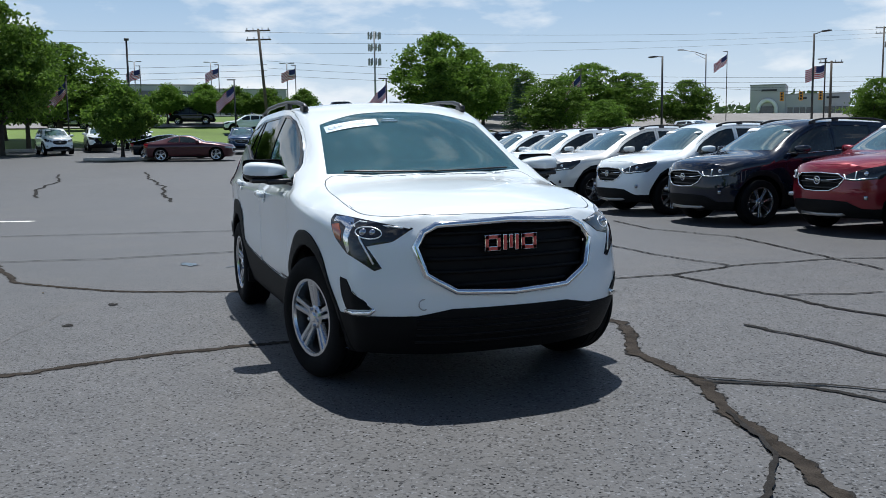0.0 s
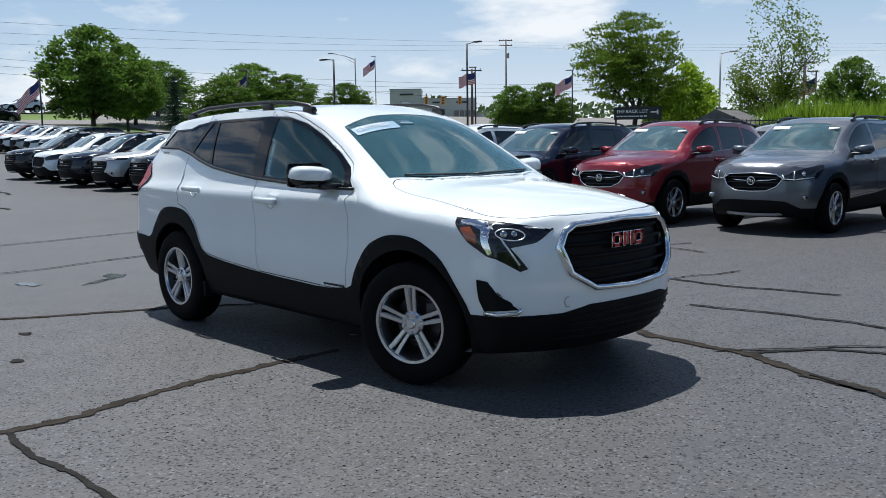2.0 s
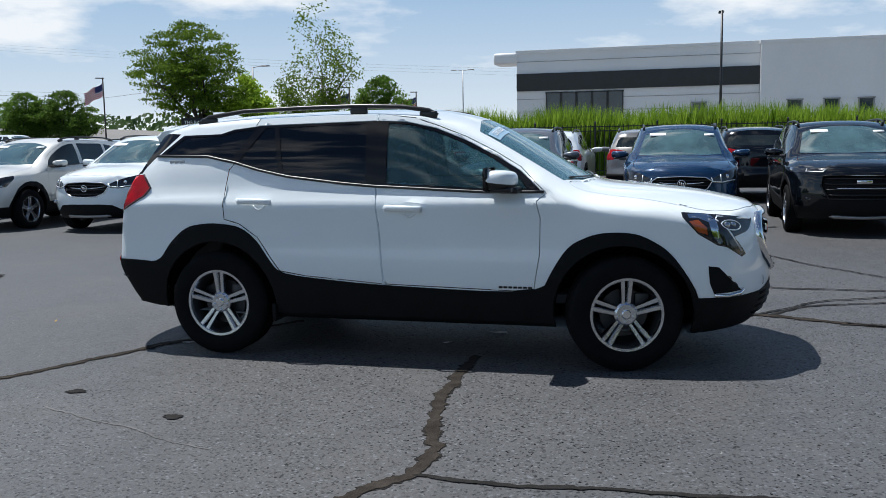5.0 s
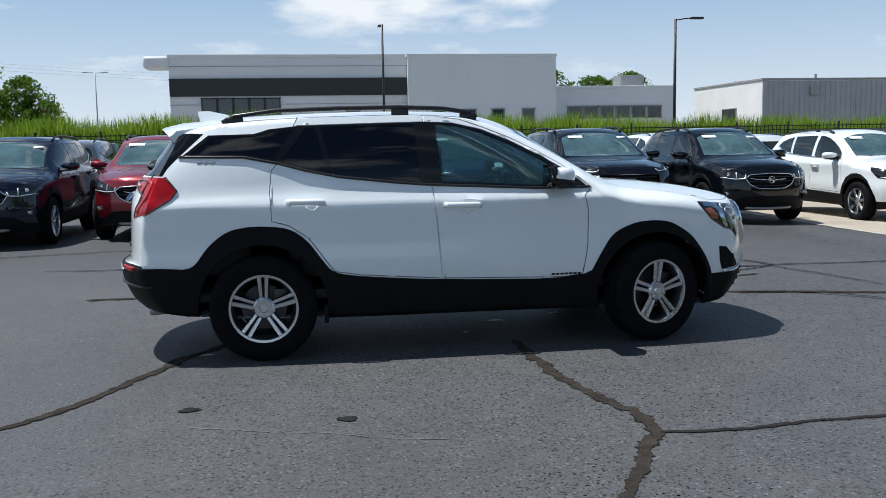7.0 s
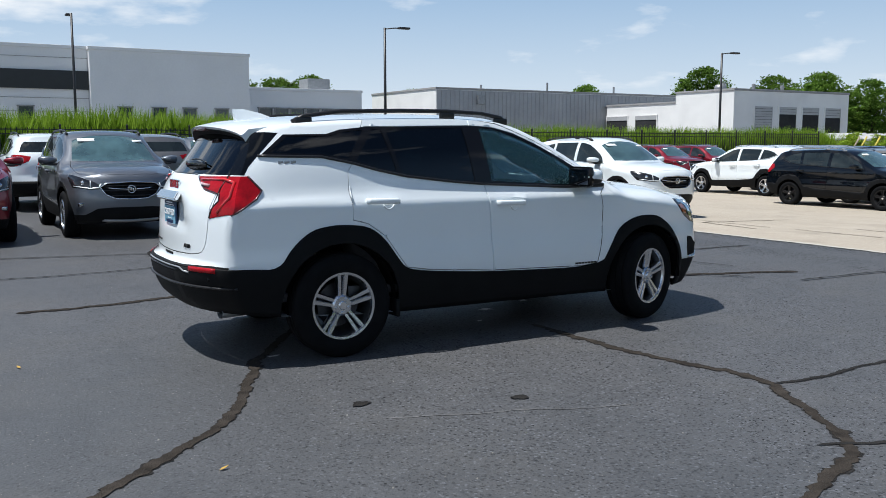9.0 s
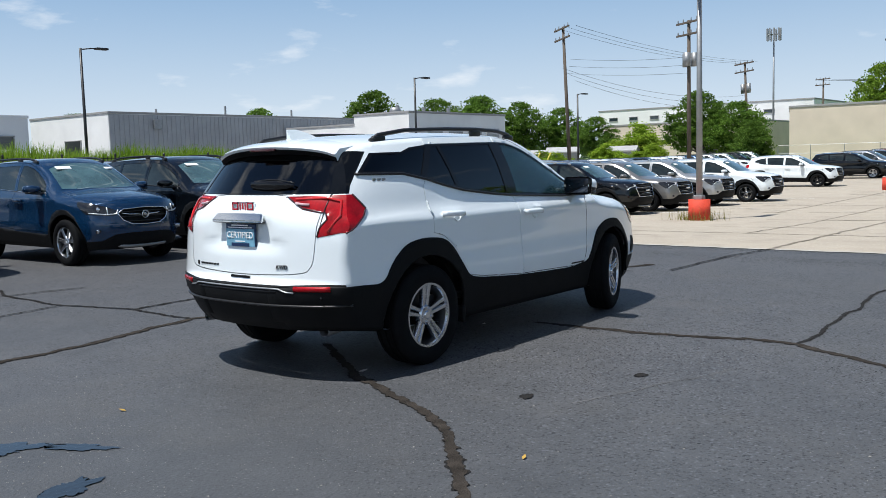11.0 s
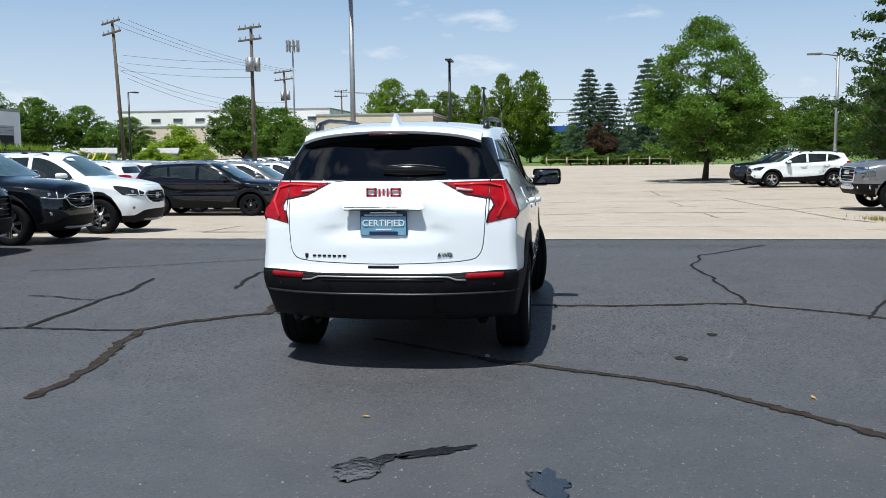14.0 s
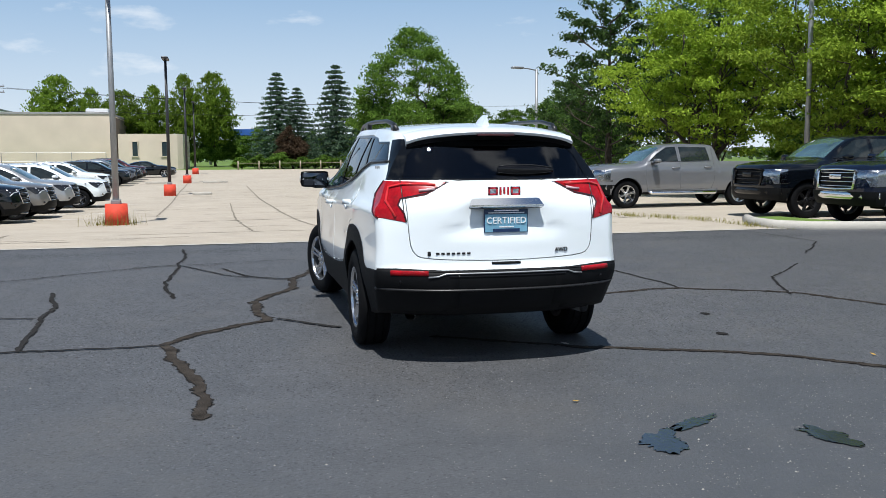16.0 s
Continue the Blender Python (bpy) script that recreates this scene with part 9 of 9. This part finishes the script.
# tan buildings at the end of the concrete lot
r = thing("tan_building", pose(0, 0, 0), "plain tan stucco building with a low wing", "building")
z0 = gz(100) - 0.3
block(r, "wall", 104, 132, 14.9, 29.8, z0, 6.65, M_tan)
# thin sheet over the -y wall, its shade put into the colour
b = bmesh.new()
box(b, (118, 14.86, 3.4), (28, 0.06, 6.0))
part("side_wall", b, M_tanshade, r)
b = bmesh.new()
ring = [(99.5, 13.6), (99.5, 8.0), (99.7, 7.2), (100.2, 6.6), (101.0, 6.4), (113, 6.4), (113, 13.6)]
lo = [b.verts.new((x, y, z0)) for x, y in ring]
hi = [b.verts.new((x, y, 4.2)) for x, y in ring]
for i in range(len(ring)):
    j = (i + 1) % len(ring)
    b.faces.new((lo[i], lo[j], hi[j], hi[i]))
b.faces.new(hi)
bmesh.ops.recalc_face_normals(b, faces=b.faces)
part("wing", b, M_tan, r)
for yy in (11.8, 8.6):
    opening(r, "window", (99.48, yy, 2.5), (0.65, 1.7), face="x-", frame_mat=M_tan)
for k in range(5):
    opening(r, "window", (102.6 + 2.0 * k, 6.38, 2.5), (0.7, 1.9), frame_mat=M_tan)
b = bmesh.new()
box(b, (112, 17.2, 7.1), (2.0, 2.6, 1.0), bevel=0.08)
part("roof_unit", b, M_panel, r)
# long white warehouse far off, a shop with a blue canopy, tan sheds
r = thing("far_warehouse", pose(0, 0, 0), "long pale warehouse in the distance", "building")
block(r, "wall", 142, 170, 38, 76, 0.5, 9.6, M_whitewall)
block(r, "wall", 118, 141, 40, 62, 0.5, 6.0, M_tan)
for k in range(9):
    opening(r, "window", (141.98, 41 + 4 * k, 8.0), (1.6, 0.6), face="x-")
r = thing("petrol_canopy", pose(0, 0, 0), "blue and white canopy beyond the trees", "canopy")
M_bluecan = surf("blue_canopy", (0.03, 0.12, 0.42), rough=0.5, var=0.1)
b = bmesh.new()
box(b, (124, 0.5, 5.0), (6, 8.5, 0.9), bevel=0.05)
part("canopy", b, M_bluecan, r)
for yy in (-3, 4):
    b = bmesh.new()
    cyl(b, (124, yy, 0.5), (124, yy, 4.6), 0.2, n=8)
    part("column", b, M_whitewall, r)
r = thing("blue_roof_shop", pose(0, 0, 0), "low shop with a bright blue roof behind the trees", "building")
block(r, "wall", 20, 32, -34, -27, 0, 2.6, M_whitewall)
b = bmesh.new()
box(b, (26, -30.5, 2.9), (12.6, 7.6, 0.6), bevel=0.1)
part("roof_edge", b, M_bluecan, r)
# upper dealership beyond the grass bank
r = thing("upper_showroom", pose(0, 0, 0), "long glass-fronted showroom on the rise", "building")
block(r, "wall", -185, -163, -2, 16, 5.8, 12.4, M_corr)
block(r, "wall", -185, -161, 16.02, 31, 5.8, 11.6, M_corr)
for k in range(9):
    opening(r, "window", (-162.98, -1.0 + 1.9 * k, 9.6), (1.7, 3.4), face="x-")
for k in range(9):
    b = bmesh.new()
    box(b, (-162.9, -1.0 + 1.9 * k, 9.2), (0.2, 1.75, 4.4))
    part("window_pane", b, M_bglass, r)
b = bmesh.new()
box(b, (-161.8, 11.5, 8.2), (2.4, 3.6, 5.0), bevel=0.05)
part("portal", b, M_whitewall, r)
M_dealer = surf("grey_stucco", (0.42, 0.42, 0.43), rough=0.8, var=0.08, scale=0.5, fine=8)
r = thing("far_dealership", pose(0, 0, 0), "pale dealership with an arched entry in the distance", "building")
r.matrix_world = pose(-147.7, 125.3, 5.2, 0, 0, 46)
block(r, "wall", 0, 6.8, -0.4, 12, -1, 7.0, M_dealer)
block(r, "wall", 6.82, 19, 0, 12, -1, 4.9, M_dealer)
block(r, "wall", 19.02, 23, 0.6, 10, -1, 1.7, M_dealer)
b = bmesh.new()
tube(b, [(1.7, -0.7, -0.5)] + [(3.4 - 1.7 * math.cos(a), -0.7, 2.1 + 1.8 * math.sin(a)) for a in np.linspace(0, math.pi, 13)] + [(5.1, -0.7, -0.5)], 0.25, 0.4, n=6)
part("arch", b, M_whitewall, r, smooth=True)
opening(r, "door", (3.4, -0.42, 1.0), (2.8, 3.4))
for x0 in (7.2, 14.0):
    for k in range(4):
        opening(r, "window", (x0 + 0.6 + 1.2 * k, -0.02, 0.9), (1.1, 2.9), frame_mat=M_dealer)
for x0, w0, z0 in ((2.2, 3.0, 5.9), (9.3, 1.6, 4.1), (14.6, 2.4, 4.1)):
    b = bmesh.new()
    box(b, (x0 + w0 / 2, -0.1 if x0 > 6 else -0.5, z0), (w0, 0.1, 0.4))
    part("sign_bar", b, M_darkband, r)
# wooded skyline
rs = random.Random(77)
vs, fs = [], []
for k in range(26000):
    a = rs.uniform(0, 2 * math.pi)
    d = rs.uniform(230, 330)
    x, y = d * math.cos(a), d * math.sin(a)
    hh = gz(x) + 4.5 + 3.5 * noise.noise((a * 9, 0, 0)) + 2.0 * noise.noise((a * 40, 3, 0))
    z = gz(x) + (hh - gz(x)) * rs.random() ** 0.6
    s_ = rs.uniform(0.5, 1.2)
    n = Vector((rs.gauss(0, 1), rs.gauss(0, 1), rs.gauss(0, 1))).normalized()
    t = n.orthogonal().normalized() * s_
    u = n.cross(t).normalized() * s_ * 0.7
    i = len(vs)
    p = Vector((x, y, z))
    vs += [tuple(p - t), tuple(p - u), tuple(p + t), tuple(p + u)]
    fs.append((i, i + 1, i + 2, i + 3))
me = bpy.data.meshes.new("far_woods")
me.from_pydata(vs, [], fs)
M_farwood = leaf_mat("distant_foliage", (0.045, 0.075, 0.035), (0.085, 0.13, 0.055))
me.materials.append(M_farwood)
tagged(new("far_woods", me), "hazy green woods along the skyline", "woods", kind="stuff")
